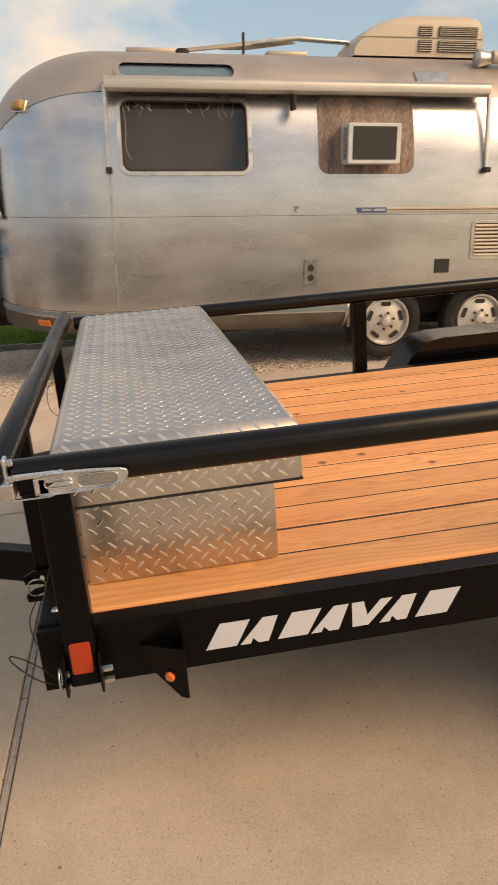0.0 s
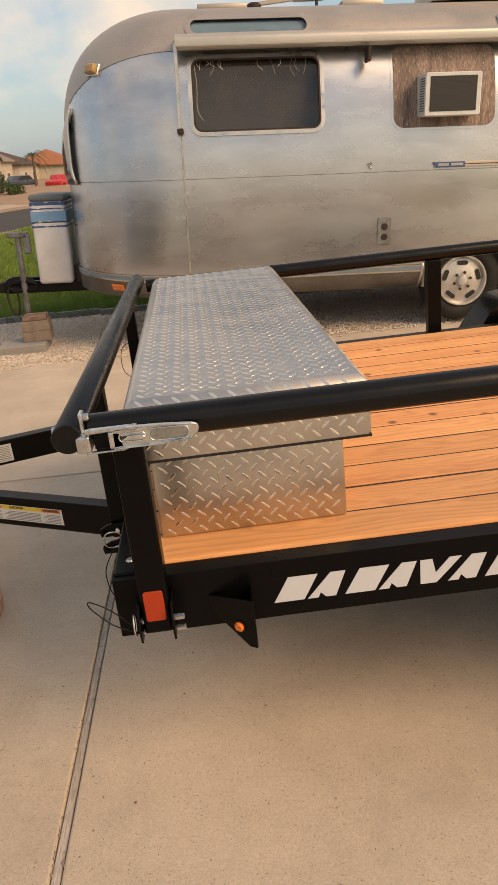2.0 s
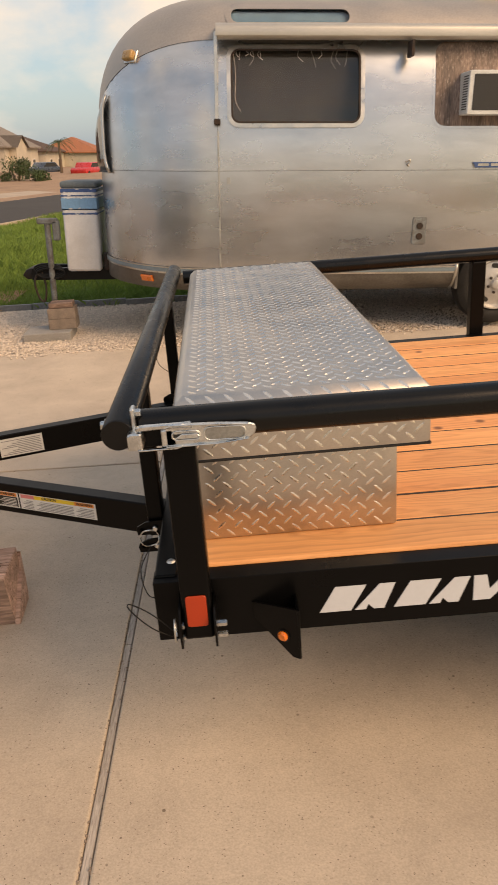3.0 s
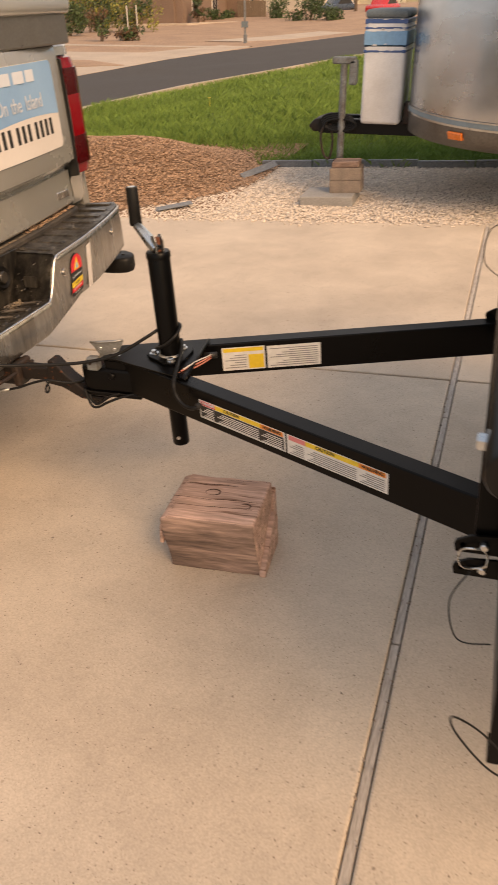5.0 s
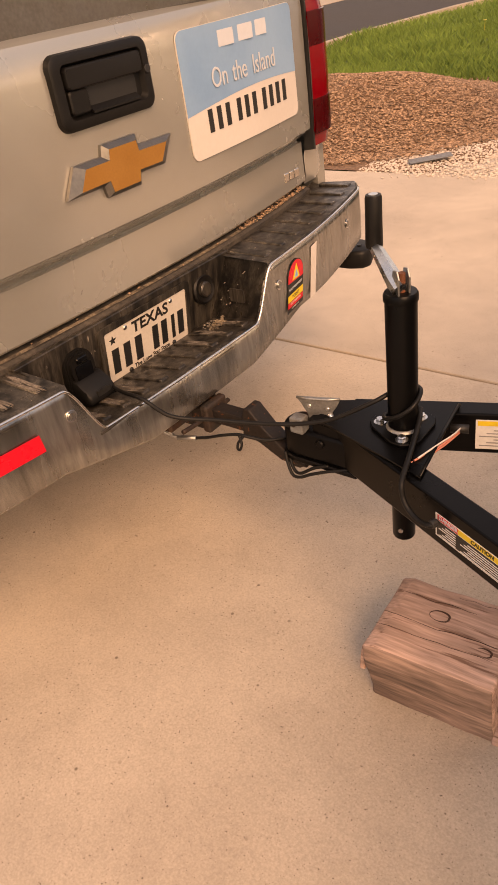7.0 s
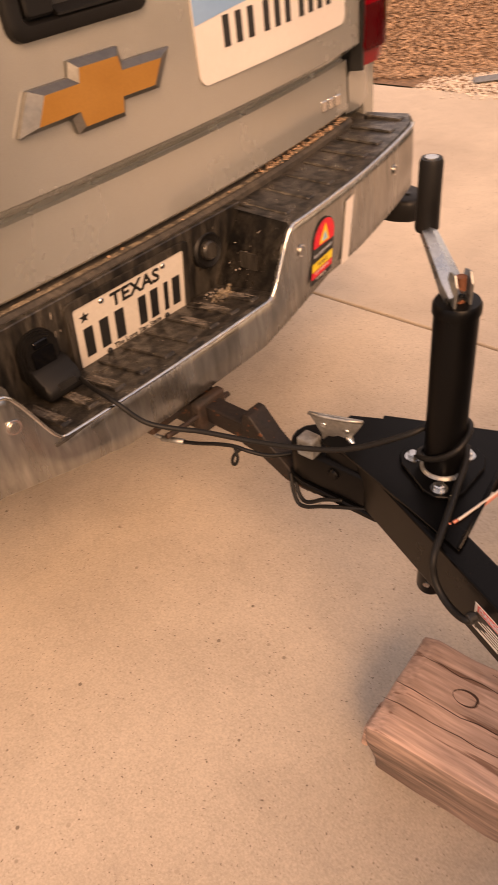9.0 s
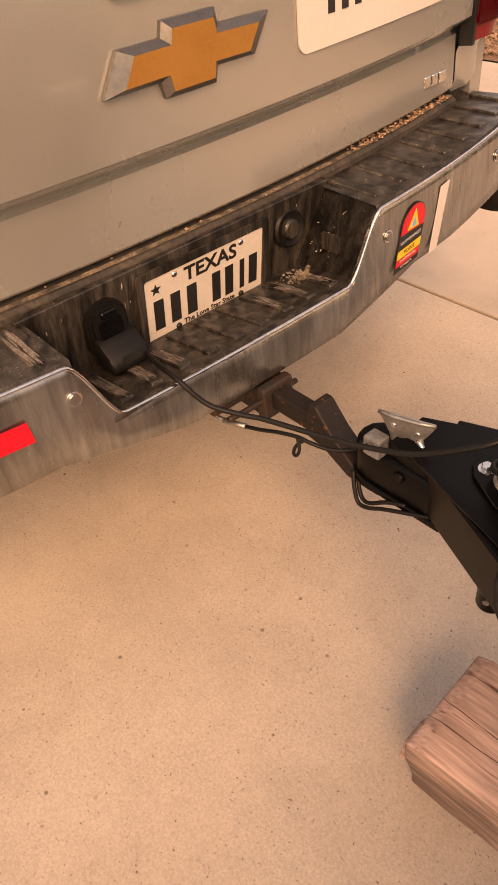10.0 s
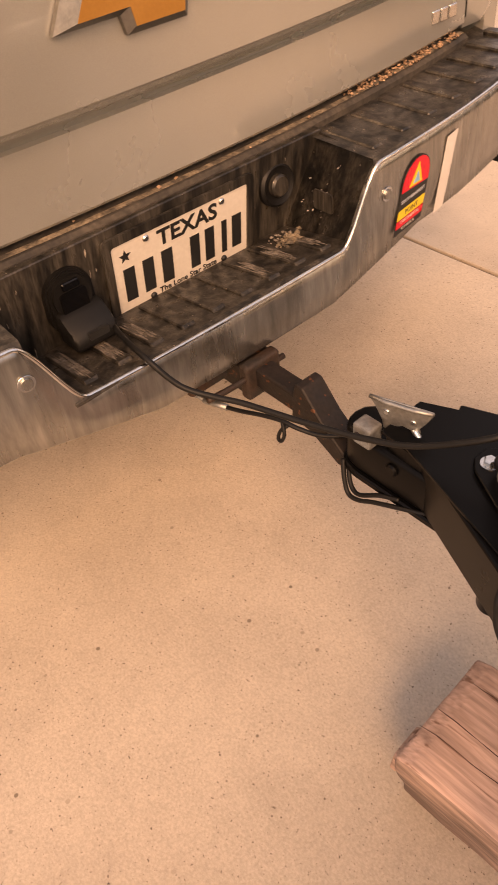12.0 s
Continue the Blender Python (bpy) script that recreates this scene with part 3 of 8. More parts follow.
DRIVE = pose(-0.243, 0, 0, 0, 0, -0.6)
driveway = thing("driveway", DRIVE, "tan broom-finished concrete driveway with worn timber joints", "driveway", kind="structure")
part("sub_base", box(-4.1, 8, -12, 4.8, -0.09, -0.035), "joint_dark", driveway)
# Slabs from y -12 to -4 are unseen, added to brighten the coach's reflection.
for x0, x1 in ((-4.2, -0.0145), (0.0145, 4.0), (4.012, 8.0)):
    for y0, y1 in ((-12.0, -4.0), (-3.99, 2.271), (2.284, 4.86)):
        part("slab", box(x0, x1, y0, y1, -0.06, 0.0, 0.007, seg=2), "concrete", driveway)
b = None
for x0, x1 in ((-0.0115, 0.0115),):
    y = -2.0
    while y < 4.85:
        y1 = min(y + random.uniform(0.9, 1.6), 4.85)
        b = box(x0 + random.uniform(-0.001, 0.001), x1, y, y1 - 0.004, -0.05, -0.006, 0.003, bm=b)
        y = y1
part("joint_strip", b, "joint_wood", driveway, "grey weathered timber joint strip")
part("joint_strip", box(-4.2, 4.0, 2.2735, 2.2815, -0.05, -0.010), "joint_dark", driveway)
# the driveway goes on down to the street
ap = bmesh.new()
axs = [-4.5 - 0.35 * i for i in range(13)]
top = [[ap.verts.new((x, y, ground_z(x, y) + 0.004)) for x in axs] for y in (-3.0, 2.3, 5.1)]
for r, q in zip(top, top[1:]):
    for i in range(len(axs) - 1):
        ap.faces.new((r[i], r[i + 1], q[i + 1], q[i]))
bmesh.ops.recalc_face_normals(ap, faces=ap.faces)
solid("driveway_apron", ap, "concrete", "sloping tan concrete apron running down to the street", "driveway", kind="structure")

NEAR_EDGE = [(-8.6, -60), (-8.4, 5), (-8.15, 13.4), (-7.7, 17), (-6.6, 20.3), (-4.8, 24), (-1.5, 30), (3, 37), (12, 50)]
FAR_EDGE = [(-11.9, -60), (-11.9, 5), (-11.9, 19), (-11.8, 25.5), (-11.3, 29.3), (-10.3, 33.5), (-8.1, 43.5), (-5, 55), (2, 74)]
strip("road", NEAR_EDGE, FAR_EDGE, 0.0, "asphalt", "dark grey asphalt residential street")
strip("kerb", [(x + 0.15, y) for x, y in NEAR_EDGE], NEAR_EDGE, 0.04, "pale_walk", "low pale concrete kerb along the street", 0.12)


def near_edge_x(y):
    """Where the lawn meets the street."""
    for a, b in zip(NEAR_EDGE, NEAR_EDGE[1:]):
        if a[1] <= y <= b[1]:
            return a[0] + (b[0] - a[0]) * (y - a[1]) / (b[1] - a[1])
    return 12.0


strip("verge", [(x + 0.1, y) for x, y in FAR_EDGE] + [(10, 100)],
      [(-59, -60), (-59, 5), (-59, 14), (-59, 24), (-59, 30), (-59, 40), (-59, 60), (-58, 90), (-56, 120), (-50, 138)], -0.01, "dry_yard", "brown gravel front yards across the street")
strip("pavement", [(-11.9, 12), (-11.9, 19), (-11.8, 25.5), (-11.0, 32.2)], [(-15.1, 12), (-15.6, 20.9), (-14.8, 26.9), (-12.7, 33.4)], 0.012, "pale_walk", "pale concrete driveway across the street")
strip("pavement", [(-13.6, 24.0), (-16.0, 25.4), (-24.0, 27.6)], [(-12.6, 28.5), (-17.0, 29.0), (-24.0, 30.6)], 0.016, "pale_walk", "pale concrete driveway up to the brown house")
strip("pavement", [(-11.2, 31.6), (-14.8, 32.2), (-24.0, 34.2)], [(-11.0, 32.6), (-14.8, 33.0), (-24.0, 35.1)], 0.016, "pale_walk", "narrow pale concrete path across the brown yard")
strip("dirt_patch", [(-12.1, 22.8), (-13.8, 22.0)], [(-14.5, 24.8), (-17.5, 24.6)], 0.024, "dry_yard", "brown dirt patch between pale driveways", 0.01)
strip("pavement", [(-12.7, 36.3), (-10.8, 38.4), (-9.5, 43.9), (-8.3, 46)], [(-14.8, 36.9), (-13.0, 40.9), (-11.6, 45.9), (-10.8, 51.9)], 0.012, "pale_walk", "pale concrete driveway beyond the street corner")
strip("pavement", [(-8.3, 47), (-7.0, 52), (-5, 58), (0, 72)], [(-12.7, 51.9), (-12.6, 59.9), (-10.9, 71.9), (-6.5, 95)], 0.012, "pale_walk", "pale concrete driveways of the far houses")
strip("yard_kerb", [(-32, 57.4), (-24.6, 58.6), (-20.8, 63.2), (-17.4, 62.6), (-12.8, 60.5)], [(-32, 58.0), (-24.9, 59.2), (-21.0, 64.0), (-17.3, 63.3), (-12.7, 61.2)], 0.14, "pale_walk", "low pale kerb round the house yard", 0.25)


# ---- gravel bed, blocks of stone and chips ----
def pebbles(name, mat, spots, size, flat=0.7, parent=None, label="", category="", jitter=0.35, long=1.0):
    """Small irregular stones, joined: eight-faced, each turned and sized by chance."""
    rng = random.Random(len(spots) + 5)
    verts, faces = [], []
    for x, y, z in spots:
        s = size * rng.uniform(0.5, 1.35)
        q = Euler((rng.uniform(-0.5, 0.5), rng.uniform(-0.5, 0.5), rng.uniform(0, 6.3))).to_matrix()
        k = len(verts)
        for d in ((1, 0, 0), (0, 1, 0), (-1, 0, 0), (0, -1, 0), (0, 0, 1), (0, 0, -1)):
            r = s * rng.uniform(1 - jitter, 1 + jitter)
            v = q @ Vector((d[0] * r * long, d[1] * r, d[2] * r * flat))
            verts.append((x + v.x, y + v.y, z + v.z))
        for i in range(4):
            j = (i + 1) % 4
            faces += [(k + i, k + j, k + 4), (k + j, k + i, k + 5)]
    me = bpy.data.meshes.new(name)
    me.from_pydata(verts, [], faces)
    me.materials.append(M[mat])
    ob = new(name, me)
    if parent is not None:
        ob.parent = parent
    return tagged(ob, label, category, kind="stuff")


def lawn_edge(x):
    """The line where the gravel bed meets the lawn."""
    return 7.05 + 0.06 * math.sin(x * 2.1)


sheet("gravel_bed", [-3.4, -2.6, -1.8, -1, 0, 1, 2, 3, 4, 5, 6, 7.5], [4.80, 5.2, 5.8, 6.4, 7.08],
      lambda x, y: -0.016 + 0.01 * noise.noise((x * 1.3, y * 1.3, 0)), "gravel_bed", "bed of pale limestone gravel dust beside the driveway", category="gravel")
rng = random.Random(11)
spots = []
while len(spots) < 40000:
    x, y = rng.uniform(-3.3, 3.6), rng.uniform(4.87, 7.05)
    spots.append((x, y, -0.008 + 0.01 * noise.noise((x * 1.3, y * 1.3, 0))))
spots += [(rng.uniform(-3.0, 3.4), 4.86 - abs(rng.gauss(0, 0.05)), 0.006) for _ in range(260)]
pebbles("gravel", "stone", spots, 0.0100, label="loose pale limestone gravel stones", category="gravel")

spots = []
for _ in range(260):
    y = -1.3 + 3.4 * rng.random() ** 1.6
    spots.append((-0.243 + 0.0105 * y + rng.choice((-0.0135, 0.0135)) + rng.gauss(0, 0.0035), y, -0.003))
pebbles("joint_grit", "cinder", spots, 0.0038, label="dry grit and bark caught along the driveway joint", category="grit")
pebbles("driveway_debris", "cinder", [(rng.uniform(-3.2, 1.6), rng.uniform(-1.6, 4.6), 0.001) for _ in range(150)], 0.0028, flat=0.5, label="small dark crumbs scattered on the driveway", category="debris", long=1.5)
b = None
for i in range(18):
    x = -2.6 + i * 0.55
    b = box(x, x + 0.54, lawn_edge(x) - 0.01, lawn_edge(x) + 0.03, -0.03, 0.055 + rng.uniform(-0.006, 0.006), 0.004, bm=b)
solid("lawn_edging", b, "edging", "dark grey timber edging between gravel and lawn", "edging", kind="structure")

HEAP = (-4.35, 6.75)


def heap_z(x, y):
    dx, dy = (x - HEAP[0]) / 1.85, (y - HEAP[1]) / 1.75
    r = math.hypot(dx, dy)
    h = 0.0 if r > 1 else 0.36 * (0.5 + 0.5 * math.cos(math.pi * r)) ** 0.8
    return h + ground_z(x, y) + 0.05 * noise.noise((x * 1.7, y * 1.7, 2)) * min(1, h * 4)


hs = bmesh.new()
rows = [[hs.verts.new((x, y, heap_z(x, y) - 0.01)) for x in [HEAP[0] - 1.9 + 0.1 * i for i in range(39)]] for y in [HEAP[1] - 1.8 + 0.1 * i for i in range(37)]]
for r, q in zip(rows, rows[1:]):
    for i in range(38):
        hs.faces.new((r[i], r[i + 1], q[i + 1], q[i]))
heap = thing("wood_chip_heap", None, "tall loose heap of brown wood chips beside the driveway", "wood chips")
part("heap_core", hs, "chips_bed", heap, smooth=True)
spots = []
while len(spots) < 48000:
    x, y = HEAP[0] + rng.uniform(-1.9, 1.95), HEAP[1] + rng.uniform(-1.85, 1.8)
    if math.hypot((x - HEAP[0]) / 1.9, (y - HEAP[1]) / 1.8) < 1 + 0.06 * rng.random():
        if x < -5.2 and rng.random() < 0.7:
            continue
        spots.append((x, y, heap_z(x, y) + 0.004))
pebbles("chip_cover", "chip", spots, 0.0092, flat=0.4, parent=heap, label="coarse brown wood chips", long=1.7)
b = box(0, 0.32, -0.05, 0.05, 0, 0.006, 0.002, m=pose(-2.95, 5.12, 0.014, 4, -3, 36))
solid("edging_strip", b, "edging", "loose grey-blue plastic edging strip by the chip heap", "edging")
b = box(0, 0.5, -0.035, 0.035, 0, 0.006, 0.002, m=pose(-2.62, 6.45, 0.02, 40, -5, 62))
solid("edging_strip", b, "edging", "bent grey-blue plastic edging strip on gravel", "edging")


# ---- lawn blades ----
def blades(name, count, area, hlo, hhi, wide, seed, label):
    r = random.Random(seed)
    verts, faces = [], []
    while len(faces) < count:
        x, y = area(r)
        if y < lawn_edge(x) + 0.03 or math.hypot((x - HEAP[0]) / 1.75, (y - HEAP[1]) / 1.65) < 1:
            continue
        if x < near_edge_x(y) + 0.2:
            continue
        h = r.uniform(hlo, hhi) * (0.75 + 0.6 * noise.noise((x * 0.7, y * 0.7, 4)) + 0.3)
        a, w = r.uniform(0, 6.28), wide * r.uniform(0.6, 1.4)
        lx, ly = r.gauss(0, 0.4) * h, r.gauss(0, 0.4) * h
        z, k = ground_z(x, y) - 0.055, len(verts)
        verts += [(x - w * math.cos(a), y - w * math.sin(a), z), (x + w * math.cos(a), y + w * math.sin(a), z),
                  (x + lx * 0.4, y + ly * 0.4, z + h * 0.62), (x + lx, y + ly, z + h)]
        faces += [(k, k + 1, k + 2), (k + 1, k + 3, k + 2)]
    me = bpy.data.meshes.new(name)
    me.from_pydata(verts, [], faces)
    me.materials.append(M["grass"])
    return tagged(new(name, me), label, "grass", kind="stuff")


blades("grass", 110000, lambda r: (r.uniform(-8.2, 3.4), 7.05 + 6.5 * r.random() ** 1.5), 0.085, 0.155, 0.0045, 3, "uncut bright green lawn grass")
blades("grass", 90000, lambda r: (r.uniform(-8.3, 2.0), 13 + 24 * r.random() ** 1.3), 0.08, 0.13, 0.010, 4, "bright green lawn grass towards the street")


# ---- trailer ----
TR = pose(0, 0, 0, 0, -0.7, 0)
W, LEN = 1.975, 3.7                         # width over the beams, length of the deck
trailer = thing("utility_trailer", TR, "black steel utility trailer with new pine deck, hitched to truck", "trailer")


def beam_poly(s):
    """Channel section in (y, z); s = 1 for the near side, -1 mirrored for the far side."""
    p = [(0, 0.507), (0, 0.663), (0.052, 0.663), (0.052, 0.656), (0.007, 0.656), (0.007, 0.514), (0.05, 0.514), (0.05, 0.507)]
    return p if s > 0 else [(W - y, z) for y, z in p][::-1]


near_beam = part("side_beam", prism(beam_poly(1), -0.020, LEN, "x", 0.0012), "black", trailer)
part("side_beam", prism(beam_poly(-1), -0.020, LEN, "x", 0.0012), "black", trailer)
part("front_beam", box(-0.018, 0.034, 0.022, W - 0.03, 0.53, 0.668, 0.004, seg=2), "black", trailer)
part("rear_beam", box(LEN - 0.06, LEN, 0.01, W - 0.01, 0.53, 0.66, 0.004), "black", trailer)
for x in (0.75, 1.45, 2.15, 2.85):
    part("cross_member", box(x, x + 0.05, 0.01, W - 0.01, 0.55, 0.625, 0.003), "black", trailer)
for y in (0.083, 0.55, 1.0, 1.45, 1.88):
    part("carriage_bolt", disc((0.018, y, 0.667), (0, 0, 1), 0.011, 0.005, 12, 0.004), "zinc", trailer, smooth=40)

# Added black sheet: darkens the plank gaps where only shade shows.
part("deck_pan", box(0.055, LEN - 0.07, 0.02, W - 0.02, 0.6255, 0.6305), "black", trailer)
SEAMS = [0.050 + 0.1425 * k for k in range(14)]     # plank joints across the deck
plank_mesh = mesh_of("deck_plank", prism([(0.0, 0.0), (0.1385, 0.0), (0.1385, 0.031), (0.1370, 0.0355), (0.1330, 0.038), (0.0055, 0.038), (0.0015, 0.0355), (0.0, 0.031)], 0.0, LEN - 0.10, "x"), "deck")
deck_rng = random.Random(2)
for y0, y1 in zip(SEAMS, SEAMS[1:]):
    ob = new("deck_plank", plank_mesh)
    ob.parent = trailer
    ob.location = (0.037 + deck_rng.uniform(-0.001, 0.002), y0 + 0.0035, 0.632 + deck_rng.uniform(-0.0012, 0.0012))
    ob.scale = (1, (y1 - y0 - 0.007) / 0.1385, 1)
    # Near-black strip just below the surface paints the shade of the gap.
    if y1 < 1.9:
        part("gap_dirt", box(0.040, LEN - 0.13, y1 - 0.004, y1 + 0.004, 0.632, 0.6678), "joint_dark", trailer)

# white slanted marks of the maker along the near beam
x = 0.356
for w, tri in ((0.082, 0), (0.079, 1), (0.082, 0), (0.079, 1), (0.080, 2), (0.079, 1), (0.090, 0)):
    if tri == 1:
        poly = [(x - 0.006, 0.552), (x + 0.052, 0.6185), (x + w + 0.010, 0.6185), (x + w - 0.016, 0.552), (x + w - 0.04, 0.552), (x + 0.026, 0.566), (x + 0.02, 0.552)]
    elif tri == 2:
        poly = [(x + 0.012, 0.6185), (x + 0.042, 0.6185), (x + 0.05, 0.58), (x + w + 0.004, 0.6185), (x + w + 0.034, 0.6185), (x + 0.052, 0.552), (x + 0.012, 0.552)]
    else:
        poly = [(x, 0.552), (x + 0.038, 0.6185), (x + w + 0.028, 0.6185), (x + w - 0.008, 0.552)]
    part("white_mark", prism([(a, e - 0.004) for a, e in poly], -0.0016, -0.0002, "y"), "white_vinyl", near_beam)
    x += w + 0.0065


def stake_post(name, x0, x1, y0, y1, z0=0.546, z1=1.036):
    return part(name, box(x0, x1, y0, y1, z0, z1, 0.006, seg=2), "black", trailer)


front_post = stake_post("rail_post", 0.045, 0.112, -0.059, -0.004)
for x in (1.37, 2.55, 3.55):
    stake_post("rail_post", x, x + 0.066, -0.056, -0.004)
for x in (0.045, 1.354, 2.55, 3.55):
    stake_post("rail_post", x, x + 0.066, W + 0.004, W + 0.056, z1=1.004)
part("reflector", prism(round_rect(0.055, 0.101, 0.582, 0.661, 0.006, 3), -0.0625, -0.0585, "y", 0.0008), "orange_reflector", front_post, "rectangular orange reflector")
for x in (0.037, 0.114):
    part("bracket_tab", prism([(-0.085, 0.56), (-0.078, 0.536), (-0.002, 0.536), (-0.002, 0.63), (-0.06, 0.63), (-0.085, 0.60)], x, x + 0.005, "x", 0.001), "black", trailer)
    for y, z in ((-0.052, 0.580), (-0.046, 0.546)):
        part("bracket_bolt", disc((x + 0.004, y, z), (1, 0, 0), 0.008, 0.024 if x > 0.1 else 0.006, 6, 0.002), "zinc", trailer)
part("pin_ring", tube([(0.027, -0.062 + 0.020 * math.cos(k * math.pi / 8), 0.578 + 0.026 * math.sin(k * math.pi / 8)) for k in range(16)], 0.0022, 6, close=True), "zinc", trailer, smooth=True)
part("lanyard", tube(curve_pts([(0.03, -0.06, 0.555), (-0.02, -0.075, 0.595), (-0.066, -0.06, 0.635), (-0.071, -0.04, 0.64), (-0.03, -0.03, 0.605), (0.026, -0.045, 0.558)]), 0.0016, 5), "cable", trailer, smooth=True)
near_rail = part("side_rail", tube([(0.008, -0.045, 1.061), (LEN, -0.045, 1.061)], 0.0335, 24), "rail_paint", trailer, smooth=40)
part("rail_plug", box(0.004, 0.010, -0.073, -0.017, 1.033, 1.089, 0.003), "black", near_rail)
part("side_rail", tube([(0.008, W + 0.03, 1.030), (LEN, W + 0.03, 1.030)], 0.0315, 24), "rail_paint", trailer, smooth=40)
front_rail = part("front_rail", tube([(-0.034, -0.094, 1.061), (-0.034, -0.090, 1.061), (-0.034, W + 0.055, 1.055), (-0.034, W + 0.06, 1.055)], [0.030, 0.0325, 0.0325, 0.030], 28), "rail_paint", trailer, smooth=40)
for y in (0.385, W - 0.445):
    part("rail_post", box(-0.068, -0.024, y, y + 0.055, 0.575, 1.035, 0.005, seg=2), "black", front_rail)
    for z in (0.553, 0.607):
        hole = [(-0.086 + 0.0055 * math.cos(radians(a)), z - 0.003 + 0.0055 * math.sin(radians(a))) for a in range(180, -181, -40)]
        part("hinge_tab", prism([(-0.101, z - 0.003)] + hole + [(-0.101, z - 0.003), (-0.098, z + 0.005), (-0.074, z + 0.018), (-0.018, z + 0.022), (-0.018, z - 0.021), (-0.098, z - 0.020)], y - 0.012, y - 0.006, "y"), "black", front_rail)
        part("hinge_bolt", disc((-0.048, y - 0.01, z), (0, -1, 0), 0.008, 0.012, 8, 0.002), "zinc", front_rail)
part("pin_ring", tube([(-0.066 + 0.026 * math.cos(k * math.pi / 9), 0.366 + 0.004 * math.sin(k), 0.580 + 0.026 * math.sin(k * math.pi / 9)) for k in range(18)], 0.0024, 6, close=True), "zinc", front_rail, smooth=True)
part("lanyard", tube(curve_pts([(-0.066, 0.364, 0.555), (-0.10, 0.345, 0.49), (-0.08, 0.32, 0.42), (-0.02, 0.30, 0.44)]), 0.0016, 5), "cable", front_rail, smooth=True)
part("lanyard", tube(curve_pts([(-0.05, W - 0.3, 0.66), (-0.12, W - 0.3, 0.72), (-0.11, W - 0.32, 0.83), (-0.03, W - 0.33, 0.86)]), 0.0016, 5), "cable", front_rail, smooth=True)

# draw latch between the side rail and the front rail
LATCH = Matrix.Translation((-0.033, -0.019, 0.0265)) @ Matrix.Diagonal((1.064, 1, 1, 1))


def lpart(name, bm, *rest, **more):
    bm.transform(LATCH)
    return part(name, bm, *rest, **more)


latch = lpart("draw_latch", prism([(0.085, 1.012), (0.085, 1.050), (0.135, 1.053), (0.14, 1.012)], -0.083, -0.070, "y", 0.002), "zinc", trailer, "zinc-plated draw latch")
lever = lpart("lever", prism([(0.088, 1.010), (0.088, 1.052), (0.10, 1.056), (0.18, 1.053), (0.238, 1.048), (0.250, 1.044), (0.252, 1.034), (0.248, 1.022), (0.238, 1.016), (0.18, 1.010)], -0.094, -0.087, "y", 0.002), "zinc", latch)


def latch_ring(x0, x1, z0, z1, r, name, mat, parent, y=-0.0945, w=0.0018):
    """A raised pressed bead on the lever."""
    lpart(name, tube([(x, y, z + 0.02 * (0.16 - x)) for x, z in round_rect(x0, x1, z0, z1, r, 3)], w, 6, close=True), mat, parent, smooth=True)


latch_ring(0.158, 0.232, 1.019, 1.045, 0.010, "lever_bead", "zinc", lever)
# Duller zinc piece gives the pressed recess its shade by colour.
lpart("lever_panel", prism(round_rect(0.160, 0.230, 1.020, 1.043, 0.008, 3), -0.0952, -0.0938, "y"), "dull_zinc", lever)
latch_ring(0.100, 0.150, 1.022, 1.040, 0.008, "lever_bead", "zinc", lever)
lpart("lever_slot", prism(round_rect(0.098, 0.126, 1.029, 1.035, 0.0025, 3), -0.0953, -0.0938, "y"), "ink", lever)
lpart("spring_clip", prism([(0.104, 1.027), (0.118, 1.036), (0.146, 1.035), (0.15, 1.030), (0.14, 1.026)], -0.0985, -0.0955, "y", 0.001), "zinc", lever)
lpart("lever_edge", prism([(0.088, 1.0515), (0.10, 1.0560), (0.18, 1.0532), (0.238, 1.0482), (0.238, 1.0456), (0.18, 1.0506), (0.10, 1.0535), (0.088, 1.049)], -0.1005, -0.090, "y", 0.0008), "zinc", lever)
lpart("lever_edge", prism([(0.088, 1.0105), (0.18, 1.0105), (0.238, 1.0165), (0.238, 1.0188), (0.18, 1.0128), (0.088, 1.0128)], -0.1005, -0.090, "y", 0.0008), "zinc", lever)
lpart("hook", prism([(0.018, 1.008), (0.018, 1.040), (0.024, 1.044), (0.046, 1.044), (0.046, 1.008)], -0.098, -0.060, "y", 0.004, seg=2), "zinc", latch)
lpart("hook_arm", box(0.026, 0.034, -0.070, -0.040, 1.030, 1.084, 0.002), "zinc", latch)
lpart("hook_nut", disc((0.034, -0.050, 1.070), (1, 0, 0), 0.0085, 0.010, 6, 0.002), "zinc", latch)
lpart("draw_bar", prism([(0.036, 1.047), (0.036, 1.055), (0.044, 1.058), (0.118, 1.058), (0.138, 1.052), (0.138, 1.046), (0.116, 1.050)], -0.099, -0.087, "y", 0.002), "zinc", latch)
lpart("draw_bar", prism([(0.036, 1.006), (0.036, 1.0095), (0.104, 1.0095), (0.118, 1.014), (0.118, 1.010), (0.106, 1.006)], -0.099, -0.090, "y", 0.001), "zinc", latch)
# Black plate fills the latch opening; its colour stands for the dark gap.
lpart("latch_plate", box(0.05, 0.092, -0.080, -0.070, 1.008, 1.048, 0.002), "black", latch)
lpart("latch_tooth", prism([(0.080, 1.010), (0.080, 1.046), (0.100, 1.046), (0.108, 1.036), (0.108, 1.012)], -0.094, -0.078, "y", 0.003, seg=2), "zinc", latch)
part("rail_bolt", disc((-0.065, -0.030, 1.061), (-1, 0, 0), 0.0105, 0.010, 6, 0.002), "zinc", front_rail)
part("rail_bolt", disc((-0.063, -0.030, 1.061), (-1, 0, 0), 0.014, 0.003, 18), "dull_zinc", front_rail)

